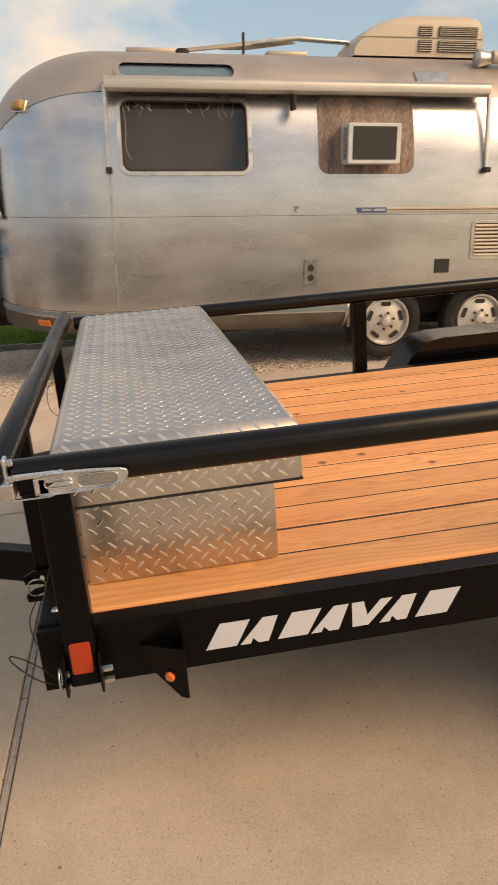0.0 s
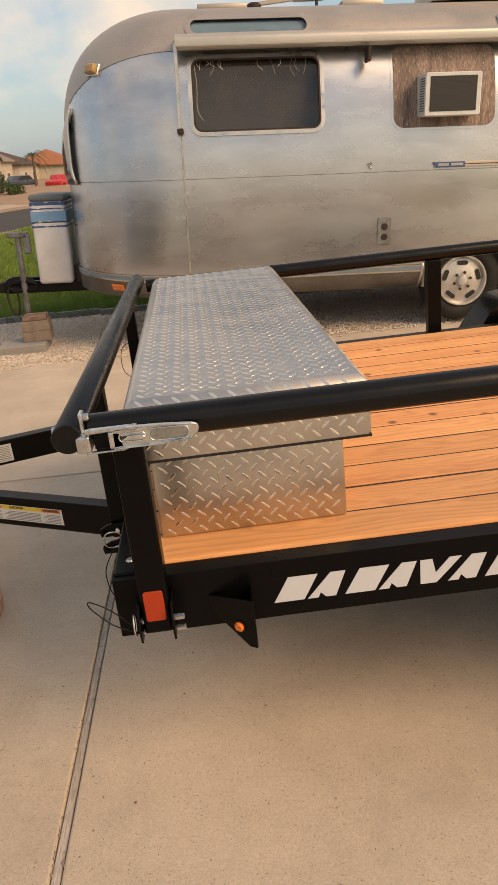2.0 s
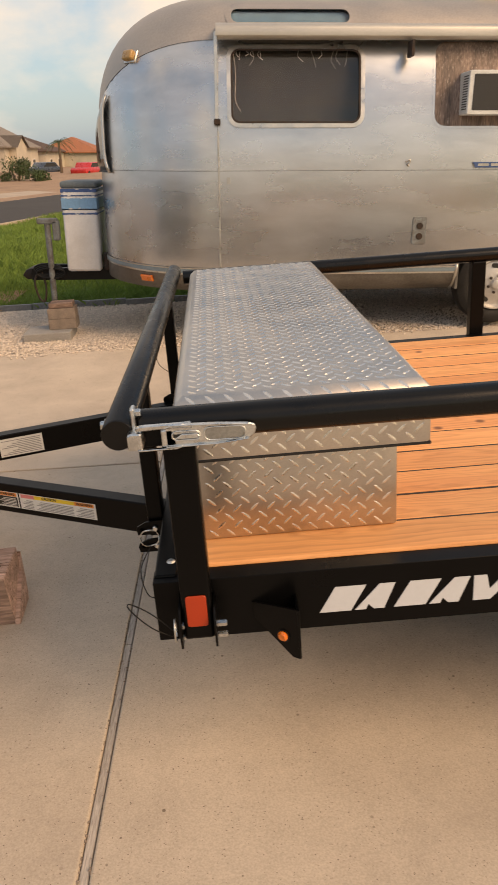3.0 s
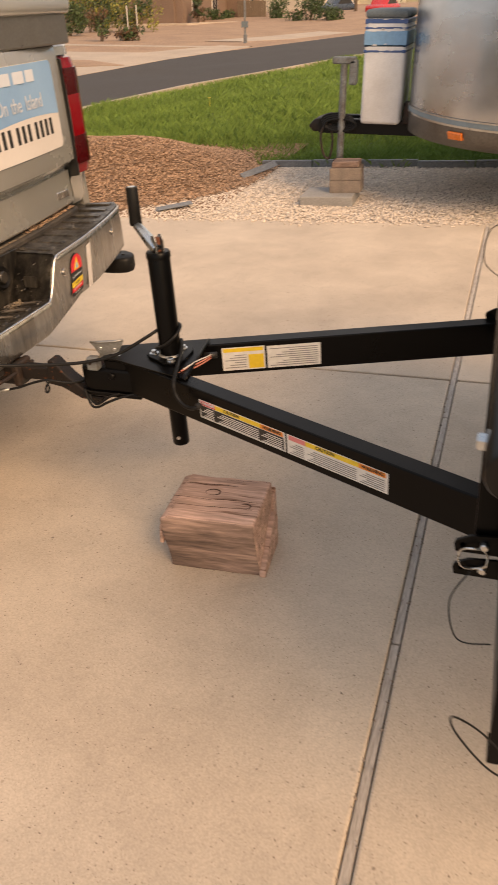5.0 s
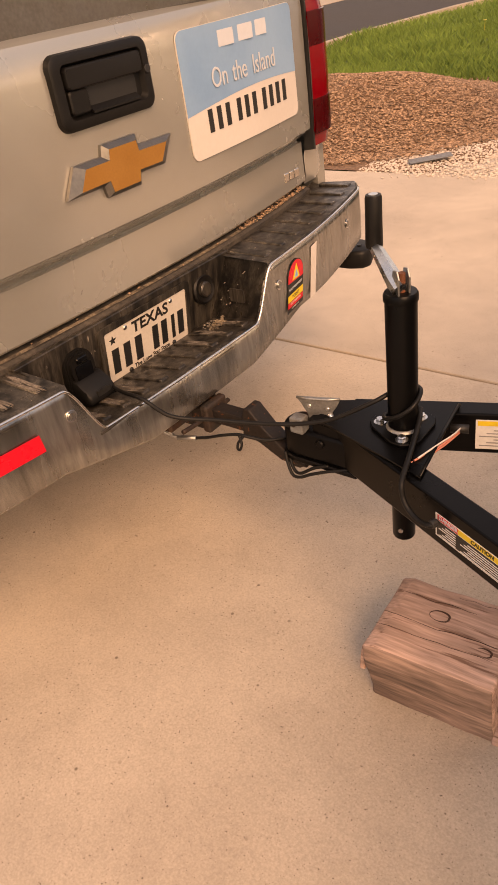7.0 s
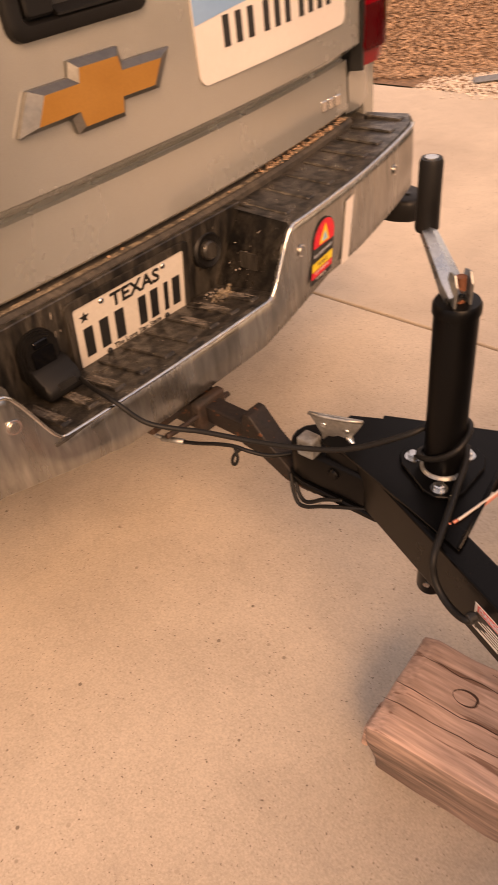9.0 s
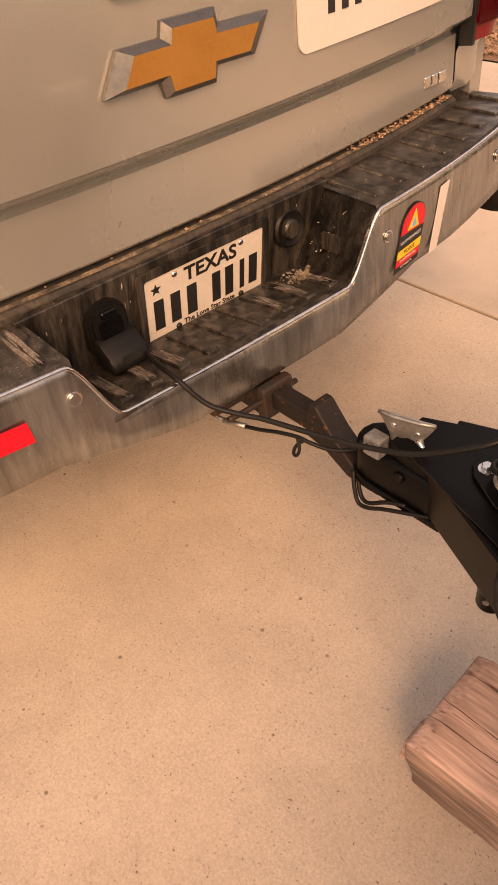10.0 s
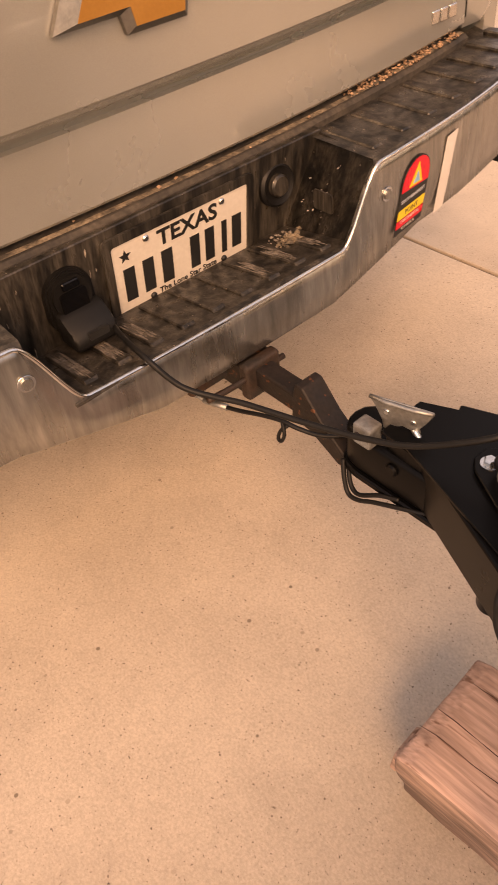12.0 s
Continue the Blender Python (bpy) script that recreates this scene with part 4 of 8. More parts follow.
# side marker bracket
mk = bmesh.new()
P = [Vector(p) for p in ((0.20, -0.002, 0.595), (0.302, -0.068, 0.605), (0.302, -0.068, 0.474), (0.286, -0.058, 0.474), (0.205, -0.005, 0.553))]
fa = [mk.verts.new(p) for p in P]
fb = [mk.verts.new(p + Vector((0.003, 0.0045, 0))) for p in P]
mk.faces.new(fa)
mk.faces.new(fb[::-1])
for i in range(5):
    mk.faces.new((fa[i], fb[i], fb[(i + 1) % 5], fa[(i + 1) % 5]))
bmesh.ops.recalc_face_normals(mk, faces=mk.faces)
marker = part("marker_bracket", box(0.299, 0.304, -0.068, -0.001, 0.50, 0.605, 0.001, bm=mk), "black", trailer)
part("marker_lamp", disc((0.266, -0.047, 0.527), (-0.55, -0.83, 0), 0.0125, 0.008, 16, 0.004), "amber", marker, "round amber marker lamp", smooth=40)
part("lamp_gasket", disc((0.268, -0.0445, 0.527), (-0.55, -0.83, 0), 0.016, 0.004, 16), "black_plastic", marker)

# wheels and fenders, one axle
for y0, s in ((-0.30, 1), (W + 0.07, -1)):
    arch = ((-0.50, 0.10), (-0.47, 0.20), (-0.36, 0.37), (-0.29, 0.425), (-0.20, 0.44), (0.20, 0.44), (0.29, 0.425), (0.36, 0.37), (0.47, 0.20), (0.50, 0.10))
    fender = part("fender", prism([(2.05 + a, 0.33 + h) for a, h in arch] + [(2.05 + a * 0.975, 0.33 + h * 0.97) for a, h in arch[::-1]], y0, y0 + 0.24, "y", 0.0), "gloss_black", trailer, smooth=20)
    ys = y0 if s > 0 else y0 + 0.236
    part("fender_skirt", prism([(2.05 + a, 0.33 + h) for a, h in arch] + [(2.05 + a * 0.90, 0.33 + h * 0.88) for a, h in arch[::-1]], ys, ys + 0.004, "y"), "gloss_black", fender)
    yi = y0 + 0.236 if s > 0 else y0
    part("fender_wall", prism([(2.05 + a * 0.985, 0.33 + h * 0.985) for a, h in arch], yi + 0.001, yi + 0.004, "y"), "gloss_black", fender)
    wheel = part("wheel", tube([(2.05, y0 + 0.03, 0.33), (2.05, y0 + 0.05, 0.33), (2.05, y0 + 0.17, 0.33), (2.05, y0 + 0.19, 0.33)], [0.26, 0.325, 0.325, 0.26], 36), "rubber", trailer, smooth=40)
    part("rim", disc((2.05, y0 + (0.025 if s > 0 else 0.195), 0.33), (0, -s, 0), 0.19, 0.006, 28, 0.004), "white_enamel", wheel, smooth=40)
part("axle", tube([(2.05, -0.12, 0.33), (2.05, W + 0.12, 0.33)], 0.03, 12), "black", trailer, smooth=40)
for y in (0.1, W - 0.12):
    part("spring", prism([(1.6, 0.52), (1.8, 0.42), (2.05, 0.37), (2.3, 0.42), (2.5, 0.52), (2.5, 0.54), (2.05, 0.40), (1.6, 0.54)], y, y + 0.045, "y"), "black", trailer)


# tongue: level, while the deck behind it dips forward a little
def tpart(name, bm, mat, parent, label="", smooth=None):
    for v in bm.verts:
        v.co.z -= 0.0122 * v.co.x
    return part(name, bm, mat, parent, label, smooth)


def bar_between(p, q, wide, z0, z1, bev=0.004):
    p, q = Vector((*p, 0)), Vector((*q, 0))
    d = (q - p).normalized()
    n = Vector((-d.y, d.x, 0)) * wide / 2
    return prism([((p + n).x, (p + n).y), ((q + n).x, (q + n).y), ((q - n).x, (q - n).y), ((p - n).x, (p - n).y)], z0, z1, "z", bev, seg=2)


NEAR0, NEAR1 = (0.10, 0.491), (-1.12, 1.050)
FAR0, FAR1 = (0.10, 1.570), (-1.12, 1.120)
tpart("tongue_beam", bar_between(NEAR0, NEAR1, 0.052, 0.491, 0.594), "black", trailer)
tpart("tongue_beam", bar_between(FAR0, FAR1, 0.052, 0.488, 0.590), "black", trailer)


# u along the near beam, from its frame end
for u0, u1, dark in ((0.383, 0.676, 0), (0.682, 0.987, 1)):
    body = "ink" if dark else "label_paper"
    txt = "label_paper" if dark else "grey_print"
    blk = [(0.015, 0.985, 0.05, 0.95, body), (0.02, 0.27, 0.74, 0.97, "orange_vinyl"), (0.27, 0.80, 0.74, 0.97, "yellow"), (0.80, 0.98, 0.74, 0.97, "red_tape" if dark else "pink_vinyl")]
    d = (Vector((*NEAR1, 0)) - Vector((*NEAR0, 0))).normalized()
    n = Vector((d.y, -d.x, 0)) if Vector((d.y, -d.x, 0)).y < 0 else Vector((-d.y, d.x, 0))
    o = Vector((*NEAR0, 0)) + n * 0.0262
    m = Matrix(((d.x, n.x, 0, o.x), (d.y, n.y, 0, o.y), (0, 0, 1, 0), (0, 0, 0, 1)))
    lab = tpart("warning_label", box(u0, u1, 0.0, 0.0007, 0.512, 0.567, m=m), "label_paper", trailer, "dark warning label with a yellow band" if dark else "white warning label with a yellow band")
    for a, e, c, f, mat in blk[1:]:
        tpart("colour_band", box(u0 + (u1 - u0) * a, u0 + (u1 - u0) * e, 0.0005, 0.0012, 0.512 + 0.055 * c, 0.512 + 0.055 * f, m=m), mat, lab)
    if dark:
        tpart("dark_panel", box(u0 + 0.004, u1 - 0.004, 0.0005, 0.0010, 0.515, 0.551, m=m), "ink", lab)
    for a, e in ((0.03, 0.26), (0.29, 0.78), (0.82, 0.97)):
        for i in range(6):
            zz = 0.516 + 0.0055 * i
            tpart("print_bar", box(u0 + (u1 - u0) * a, u0 + (u1 - u0) * (e - 0.03 * (i % 3)), 0.0008, 0.0014, zz, zz + 0.0022, m=m), txt, lab)
    for word, u, col in (("DANGER", 0.885, "white_vinyl"), ("CAUTION", 0.60, "ink"), ("WARNING", 0.14, "ink")) if dark else (("CAUTION", 0.60, "ink"), ("WARNING", 0.14, "ink")):
        q = o + d * (u0 + (u1 - u0) * u) + n * 0.0016
        q.z = 0.5597 - 0.0122 * q.x
        lettering("lettering", word, 0.0125, col, lab, Matrix(((-d.x, 0, n.x, q.x), (-d.y, 0, n.y, q.y), (0, 1, 0, q.z), (0, 0, 0, 1))), 0.0003, bold=0.0003)
d = (Vector((*FAR1, 0)) - Vector((*FAR0, 0))).normalized()
n = Vector((d.y, -d.x, 0)) if d.x > 0 else Vector((-d.y, d.x, 0))
n = n if n.y < 0 else -n
o = Vector((*FAR0, 0)) + n * 0.0262
m = Matrix(((d.x, n.x, 0, o.x), (d.y, n.y, 0, o.y), (0, 0, 1, 0), (0, 0, 0, 1)))
lab = tpart("maker_label", box(0.725, 0.890, 0.0, 0.0007, 0.500, 0.573, m=m), "label_paper", trailer, "silver and white data label")
for i in range(9):
    tpart("print_bar", box(0.733, 0.882 - 0.02 * (i % 4), 0.0005, 0.0012, 0.506 + 0.007 * i, 0.5085 + 0.007 * i, m=m), "grey_print", lab)
lab = tpart("tyre_label", box(0.897, 1.029, 0.0, 0.0007, 0.500, 0.576, m=m), "label_paper", trailer, "white label with yellow bands")
tpart("colour_band", box(0.901, 1.025, 0.0005, 0.0012, 0.561, 0.573, m=m), "yellow", lab)
tpart("colour_band", box(0.901, 0.948, 0.0005, 0.0012, 0.504, 0.55, m=m), "yellow", lab)
for i in range(6):
    tpart("print_bar", box(0.955, 1.021 - 0.015 * (i % 3), 0.0005, 0.0012, 0.508 + 0.008 * i, 0.5105 + 0.008 * i, m=m), "grey_print", lab)

# apex of the tongue, coupler, jack and wiring, set out in the place's own metres
def wpart(name, bm, mat, parent, label="", smooth=None):
    bm.transform(TR.inverted())
    return part(name, bm, mat, parent, label, smooth)


wpart("tongue_plate", prism([(-0.868, 0.922), (-0.905, 1.205), (-1.13, 1.122), (-1.180, 1.100), (-1.180, 1.010), (-1.13, 1.008)], 0.593, 0.599, "z", 0.001), "black", trailer)
wpart("tongue_nose", prism([(-1.02, 1.010), (-1.02, 1.105), (-1.13, 1.100), (-1.175, 1.094), (-1.175, 1.014), (-1.13, 1.010)], 0.487, 0.592, "z", 0.003), "black", trailer)
wpart("plate_weld", tube([(-0.870, 0.926, 0.598), (-0.890, 1.07, 0.599), (-0.906, 1.20, 0.598)], 0.004, 8), "black", trailer, smooth=True)
nose = [(-1.262, 1.026), (-1.266, 1.046), (-1.262, 1.066), (-1.246, 1.083), (-1.21, 1.090), (-1.06, 1.103), (-1.06, 1.003), (-1.22, 1.003), (-1.248, 1.009)]
coupler = wpart("coupler", prism(nose, 0.488, 0.566, "z", 0.010, seg=3), "black", trailer, "black stamped steel coupler", smooth=40)
flange = prism([(-1.165 + (x + 1.165) * 1.03, 1.053 + (y - 1.053) * 1.12) for x, y in nose], 0.476, 0.490, "z", 0.003)
wpart("coupler_flange", flange, "black", coupler)
wpart("coupler_bolt", disc((-1.148, 1.004, 0.545), (0, -1, 0), 0.011, 0.008, 12, 0.003), "black", coupler, smooth=40)
wpart("lever_block", box(-1.221, -1.186, 0.992, 1.022, 0.563, 0.603, 0.004, seg=2), "post_grey", coupler, "grey worn latch block")
wpart("block_pin", disc((-1.204, 0.986, 0.592), (0, -1, 0), 0.006, 0.004, 10, 0.001), "iron", coupler)
lever_at = Matrix.Translation((-1.165, 1.036, 0)) @ pose(0, 0, 0, 0, 0, 17)
blade = prism([(-0.026, 0.588), (-0.029, 0.604), (-0.041, 0.628), (-0.049, 0.640), (-0.049, 0.646), (0.049, 0.646), (0.050, 0.641), (0.040, 0.622), (0.030, 0.607), (0.034, 0.592), (0.028, 0.589), (0.016, 0.600), (0.004, 0.603), (-0.008, 0.597), (-0.014, 0.588)], -0.0015, 0.0015, "y", 0.0007)
blade.transform(lever_at)
wpart("coupler_lever", blade, "dull_zinc", coupler, "flared zinc coupler latch lever")
lip = tube([(-0.049, -0.003, 0.645), (-0.02, -0.005, 0.643), (0.02, -0.005, 0.643), (0.049, -0.003, 0.645)], 0.0035, 8)
lip.transform(lever_at)
wpart("lever_lip", lip, "dull_zinc", coupler, smooth=True)
for u, z in ((-0.022, 0.622), (0.020, 0.616)):
    b = disc((u, -0.0015, z), (0, -1, 0), 0.005, 0.002, 10, 0.001)
    b.transform(lever_at)
    wpart("lever_rivet", b, "zinc", coupler, smooth=40)
toe = tube(curve_pts([(0.022, -0.002, 0.604), (0.034, -0.008, 0.594), (0.040, -0.012, 0.588)], 3), 0.005, 8)
toe.transform(lever_at)
wpart("lever_toe", toe, "zinc", coupler, smooth=True)

JX, JY = -0.972, 1.062
jack = wpart("tongue_jack", tube([(JX, JY, 0.43), (JX, JY, 0.60), (JX, JY, 0.898), (JX, JY, 0.902)], [0.0315, 0.0315, 0.0315, 0.030], 28), "black", trailer, "black tongue jack with side crank", smooth=40)
wpart("drop_leg", tube([(JX - 0.002, JY - 0.003, 0.306), (JX - 0.002, JY - 0.003, 0.31), (JX - 0.002, JY - 0.003, 0.44)], [0.0245, 0.026, 0.026], 24), "black", jack, smooth=40)
wpart("leg_pin", disc((JX + 0.002, JY - 0.028, 0.335), (0.3, -0.95, 0), 0.006, 0.003, 12), "zinc", jack)
wpart("jack_cap", lathe((JX, JY, 0.895), (0, 0, 1), [(0.0, 0.034), (0.012, 0.034), (0.017, 0.031), (0.0175, 0.010)], 28), "black", jack, smooth=40)
tri = []
for a0 in (180, 300, 60):
    for da in (-28, -10, 10, 28):
        a = radians(a0 + da)
        r = 0.074 if abs(da) < 20 else 0.066
        tri.append((JX + r * math.cos(a), JY + r * math.sin(a)))
wpart("jack_plate", prism(tri, 0.5985, 0.6075, "z", 0.0015), "black", jack)
wpart("jack_weld", lathe((JX, JY, 0.607), (0, 0, 1), [(0.0, 0.037), (0.004, 0.0345), (0.006, 0.0315)], 28), "dull_zinc", jack, smooth=True)
for x, y in ((-1.023, 1.055), (-0.951, 1.012), (-0.952, 1.106)):
    wpart("plate_washer", disc((x, y, 0.607), (0, 0, 1), 0.0135, 0.002, 18), "zinc", jack)
    wpart("plate_bolt", disc((x, y, 0.609), (0, 0, 1), 0.0095, 0.0085, 6, 0.002), "zinc", jack)
for k in (-1, 1):
    ear = prism([(-0.016, 0.908), (-0.019, 0.935), (-0.012, 0.954), (0.006, 0.958), (0.016, 0.944), (0.014, 0.908)], -0.0018, 0.0018, "y", 0.0006)
    ear.transform(Matrix.Translation((JX + 0.004 + 0.006 * k, JY - 0.004 + 0.010 * k, 0)) @ pose(0, 0, 0, 0, 0, -42))
    wpart("crank_ear", ear, "dull_zinc", jack)
wpart("crank_screw", tube([(JX + 0.004, JY - 0.003, 0.905), (JX + 0.004, JY - 0.003, 0.950)], 0.0075, 12), "rust_red", jack, "rusty jack screw", smooth=40)
wpart("crank_arm", tube([(-0.966, 1.050, 0.918), (-0.984, 1.064, 0.928), (-1.050, 1.128, 0.952), (-1.071, 1.148, 0.958)], [0.016, 0.0175, 0.0135, 0.012], 6), "zinc", jack, "zinc-plated crank arm", smooth=30)
wpart("crank_grip", lathe((-1.073, 1.150, 0.957), (0.02, 0, 1), [(0.0, 0.0165), (0.004, 0.0178), (0.05, 0.0170), (0.098, 0.0168), (0.104, 0.0150)], 22), "black_plastic", jack, smooth=40)
wpart("grip_end", disc((-1.071, 1.150, 1.0605), (0.02, 0, 1), 0.0095, 0.002, 16), "zinc", jack)

# wiring
wiring = wpart("wiring_cable", tube(curve_pts([(-1.618, 0.842, 0.676), (-1.575, 0.834, 0.674), (-1.50, 0.826, 0.676), (-1.455, 0.849, 0.632), (-1.41, 0.881, 0.614), (-1.37, 0.906, 0.608), (-1.28, 0.944, 0.600), (-1.19, 0.975, 0.604), (-1.11, 0.998, 0.624),
                                              (-1.03, 1.028, 0.667), (-1.002, 1.055, 0.682), (-0.985, 1.097, 0.688), (-0.950, 1.092, 0.690), (-0.936, 1.066, 0.688), (-0.940, 1.036, 0.674), (-0.966, 1.027, 0.652), (-0.998, 1.034, 0.634), (-1.010, 1.056, 0.628), (-0.996, 1.085, 0.624)], 6), 0.0050, 10), "cable", trailer, "black trailer wiring cable", smooth=True)
wpart("wiring_loop", tube(curve_pts([(-0.948, 1.092, 0.640), (-0.934, 1.060, 0.634), (-0.922, 1.008, 0.616), (-0.905, 0.945, 0.611), (-0.892, 0.893, 0.600), (-0.884, 0.882, 0.572), (-0.868, 0.874, 0.553), (-0.842, 0.862, 0.546), (-0.815, 0.852, 0.553), (-0.806, 0.866, 0.556)], 6), 0.0058, 10), "cable", wiring, smooth=True)
wpart("cable_grommet", disc((-0.808, 0.862, 0.556), (-0.416, -0.909, 0), 0.009, 0.012, 14, 0.002), "ink", trailer)
wpart("bare_wire", tube(curve_pts([(-0.900, 0.965, 0.602), (-0.886, 1.03, 0.592), (-0.882, 1.09, 0.580), (-0.884, 1.150, 0.566)], 5), 0.0024, 6), "copper", wiring, "bare pinkish copper wire", smooth=True)
wpart("bare_wire", tube(curve_pts([(-0.905, 0.960, 0.598), (-0.892, 1.02, 0.584), (-0.886, 1.08, 0.572), (-0.884, 1.151, 0.560)], 5), 0.0024, 6), "copper", wiring, smooth=True)
wpart("bare_wire", tube(curve_pts([(-0.896, 0.972, 0.604), (-0.882, 1.04, 0.600), (-0.878, 1.10, 0.586), (-0.882, 1.150, 0.572)], 5), 0.0020, 6), "off_white", wiring, smooth=True)
wpart("wire_slot", tube([(-0.905, 1.150, 0.566), (-0.868, 1.163, 0.566)], 0.010, 12), "ink", trailer, smooth=True)
wpart("safety_cable", tube(curve_pts([(-1.492, 0.955, 0.492), (-1.455, 0.962, 0.500), (-1.409, 0.968, 0.516), (-1.365, 0.975, 0.526), (-1.335, 0.985, 0.520), (-1.305, 1.01, 0.505), (-1.275, 1.05, 0.498), (-1.26, 1.08, 0.497)], 6), 0.0040, 8), "cable", wiring, smooth=True)
wpart("safety_cable", tube(curve_pts([(-1.362, 0.974, 0.525), (-1.352, 0.968, 0.507), (-1.356, 0.964, 0.492), (-1.364, 0.964, 0.492), (-1.362, 0.968, 0.508), (-1.350, 0.976, 0.524)], 5), 0.0034, 8), "cable", wiring, smooth=True)
wpart("safety_cable", tube(curve_pts([(-1.252, 1.005, 0.492), (-1.238, 0.992, 0.468), (-1.222, 0.985, 0.445), (-1.200, 0.985, 0.446), (-1.170, 0.988, 0.462), (-1.12, 0.995, 0.482), (-1.07, 1.01, 0.492)], 6), 0.0040, 8), "cable", wiring, smooth=True)
wpart("safety_cable", tube(curve_pts([(-1.245, 1.010, 0.488), (-1.228, 0.996, 0.460), (-1.205, 0.990, 0.452), (-1.165, 0.994, 0.478), (-1.13, 1.0, 0.490)], 6), 0.0040, 8), "cable", wiring, smooth=True)
wpart("cable_sleeve", tube([(-1.545, 0.945, 0.484), (-1.490, 0.956, 0.492)], 0.0062, 10), "dull_zinc", wiring, smooth=True)
wpart("safety_hook", tube(curve_pts([(-1.54, 0.946, 0.485), (-1.565, 0.938, 0.492), (-1.585, 0.930, 0.508), (-1.575, 0.925, 0.522), (-1.555, 0.925, 0.516), (-1.545, 0.93, 0.502)], 5), 0.0042, 8), "dull_zinc", wiring, smooth=True)


# ---- toolbox on the deck ----
toolbox = thing("toolbox", TR @ pose(0.34, 0.06, 0, 0, 0, 0.6) @ pose(-0.34, -0.06, 0), "aluminium diamond-plate toolbox with closed lid on trailer deck", "toolbox")
BX0, BX1, BY0, BY1, BZ0, BZ1 = 0.098, 0.577, 0.165, 1.84, 0.6725, 0.918
LX0, LX1, LY0, LY1, LZ0, LZ1 = 0.064, 0.625, 0.060, 1.905, 0.932, 1.077
part("body", box(BX0, BX1, BY0, BY1, BZ0, BZ1, 0.006, seg=2), "tread", toolbox, smooth=40)
part("seal", box(BX0 + 0.012, BX1 - 0.012, BY0 + 0.012, BY1 - 0.012, BZ1 - 0.004, LZ0 + 0.05), "ink", toolbox)
lid_b = box(LX0, LX1, LY0, LY1, LZ0, LZ1)
bmesh.ops.bevel(lid_b, geom=[e for e in lid_b.edges if all(v.co.z > LZ1 - 0.001 for v in e.verts)], offset=0.021, segments=1, affect="EDGES")
bmesh.ops.bevel(lid_b, geom=[e for e in lid_b.edges if all(v.co.z > LZ1 - 0.03 for v in e.verts)], offset=0.003, segments=1, affect="EDGES")
bmesh.ops.bevel(lid_b, geom=[e for e in lid_b.edges if abs(e.verts[0].co.z - e.verts[1].co.z) > 0.05], offset=0.006, segments=2, affect="EDGES")
part("lid_seal", box(LX0 + 0.001, LX1 + 0.001, LY0 - 0.001, LY1 + 0.001, LZ0 - 0.007, LZ0 - 0.0005, 0.001), "ink", toolbox, "black rubber lid seal")
lid = part("lid", lid_b, "tread", toolbox, smooth=40)


def treads(name, parent, u0, u1, v0, v1, m, pitch=0.0300, hi=0.0009):
    """Raised lozenges in alternating directions over a panel; u, v in the panel, m lays it in place."""
    verts, faces = [], []
    nv = max(1, round((v1 - v0) / (pitch * 0.7071)))
    nu = round((u1 - u0) / (pitch * 1.4142))
    pu, pv = (u1 - u0) / (nu + 0.5), (v1 - v0) / nv
    for j in range(nv):
        a = radians(43 if j % 2 else -43)
        ca, sa = math.cos(a), math.sin(a)
        for i in range(nu):
            cx, cy = u0 + (i + 0.5 + 0.5 * (j % 2)) * pu, v0 + (j + 0.5) * pv
            k = len(verts)
            for p, q, h in ((-0.0158, 0, 0), (-0.007, -0.0036, 0), (0.007, -0.0036, 0), (0.0158, 0, 0), (0.007, 0.0036, 0), (-0.007, 0.0036, 0), (-0.010, 0, hi), (0.010, 0, hi)):
                verts.append(m @ Vector((cx + p * ca - q * sa, cy + p * sa + q * ca, h)))
            faces += [(k, k + 1, k + 6), (k + 1, k + 2, k + 7, k + 6), (k + 2, k + 3, k + 7), (k + 3, k + 4, k + 7), (k + 4, k + 5, k + 6, k + 7), (k + 5, k, k + 6)]
    me = bpy.data.meshes.new(name)
    me.from_pydata(verts, [], faces)
    me.materials.append(M["tread_top"])
    ob = new(name, me)
    ob.parent = parent
    return tagged(ob, kind="stuff")


body_ob = [o for o in toolbox.children if o.name.startswith("body")][0]
treads("treads", lid, LX0 + 0.022, LX1 - 0.022, LY0 + 0.024, LY1 - 0.022, Matrix.Translation((0, 0, LZ1)), hi=0.0023)
treads("treads", lid, LX0 + 0.006, LX1 - 0.006, LZ0 + 0.006, LZ1 - 0.022, Matrix(((1, 0, 0, 0), (0, 0, -1, LY0), (0, 1, 0, 0), (0, 0, 0, 1))))
treads("treads", lid, LY0 + 0.01, LY1 - 0.01, LZ0 + 0.012, LZ1 - 0.023, Matrix(((0, 0, -1, LX0), (1, 0, 0, 0), (0, 1, 0, 0), (0, 0, 0, 1))))
treads("treads", body_ob, BX0 + 0.006, BX1 - 0.006, BZ0 + 0.005, BZ1 - 0.004, Matrix(((1, 0, 0, 0), (0, 0, -1, BY0), (0, 1, 0, 0), (0, 0, 0, 1))))
treads("treads", lid, LX0 + 0.018, LX1 - 0.018, -0.0125, 0.0125, Matrix.Translation((0, LY0 + 0.0105, LZ1 - 0.0105)) @ pose(0, 0, 0, 45), 0.0300, 0.0010)


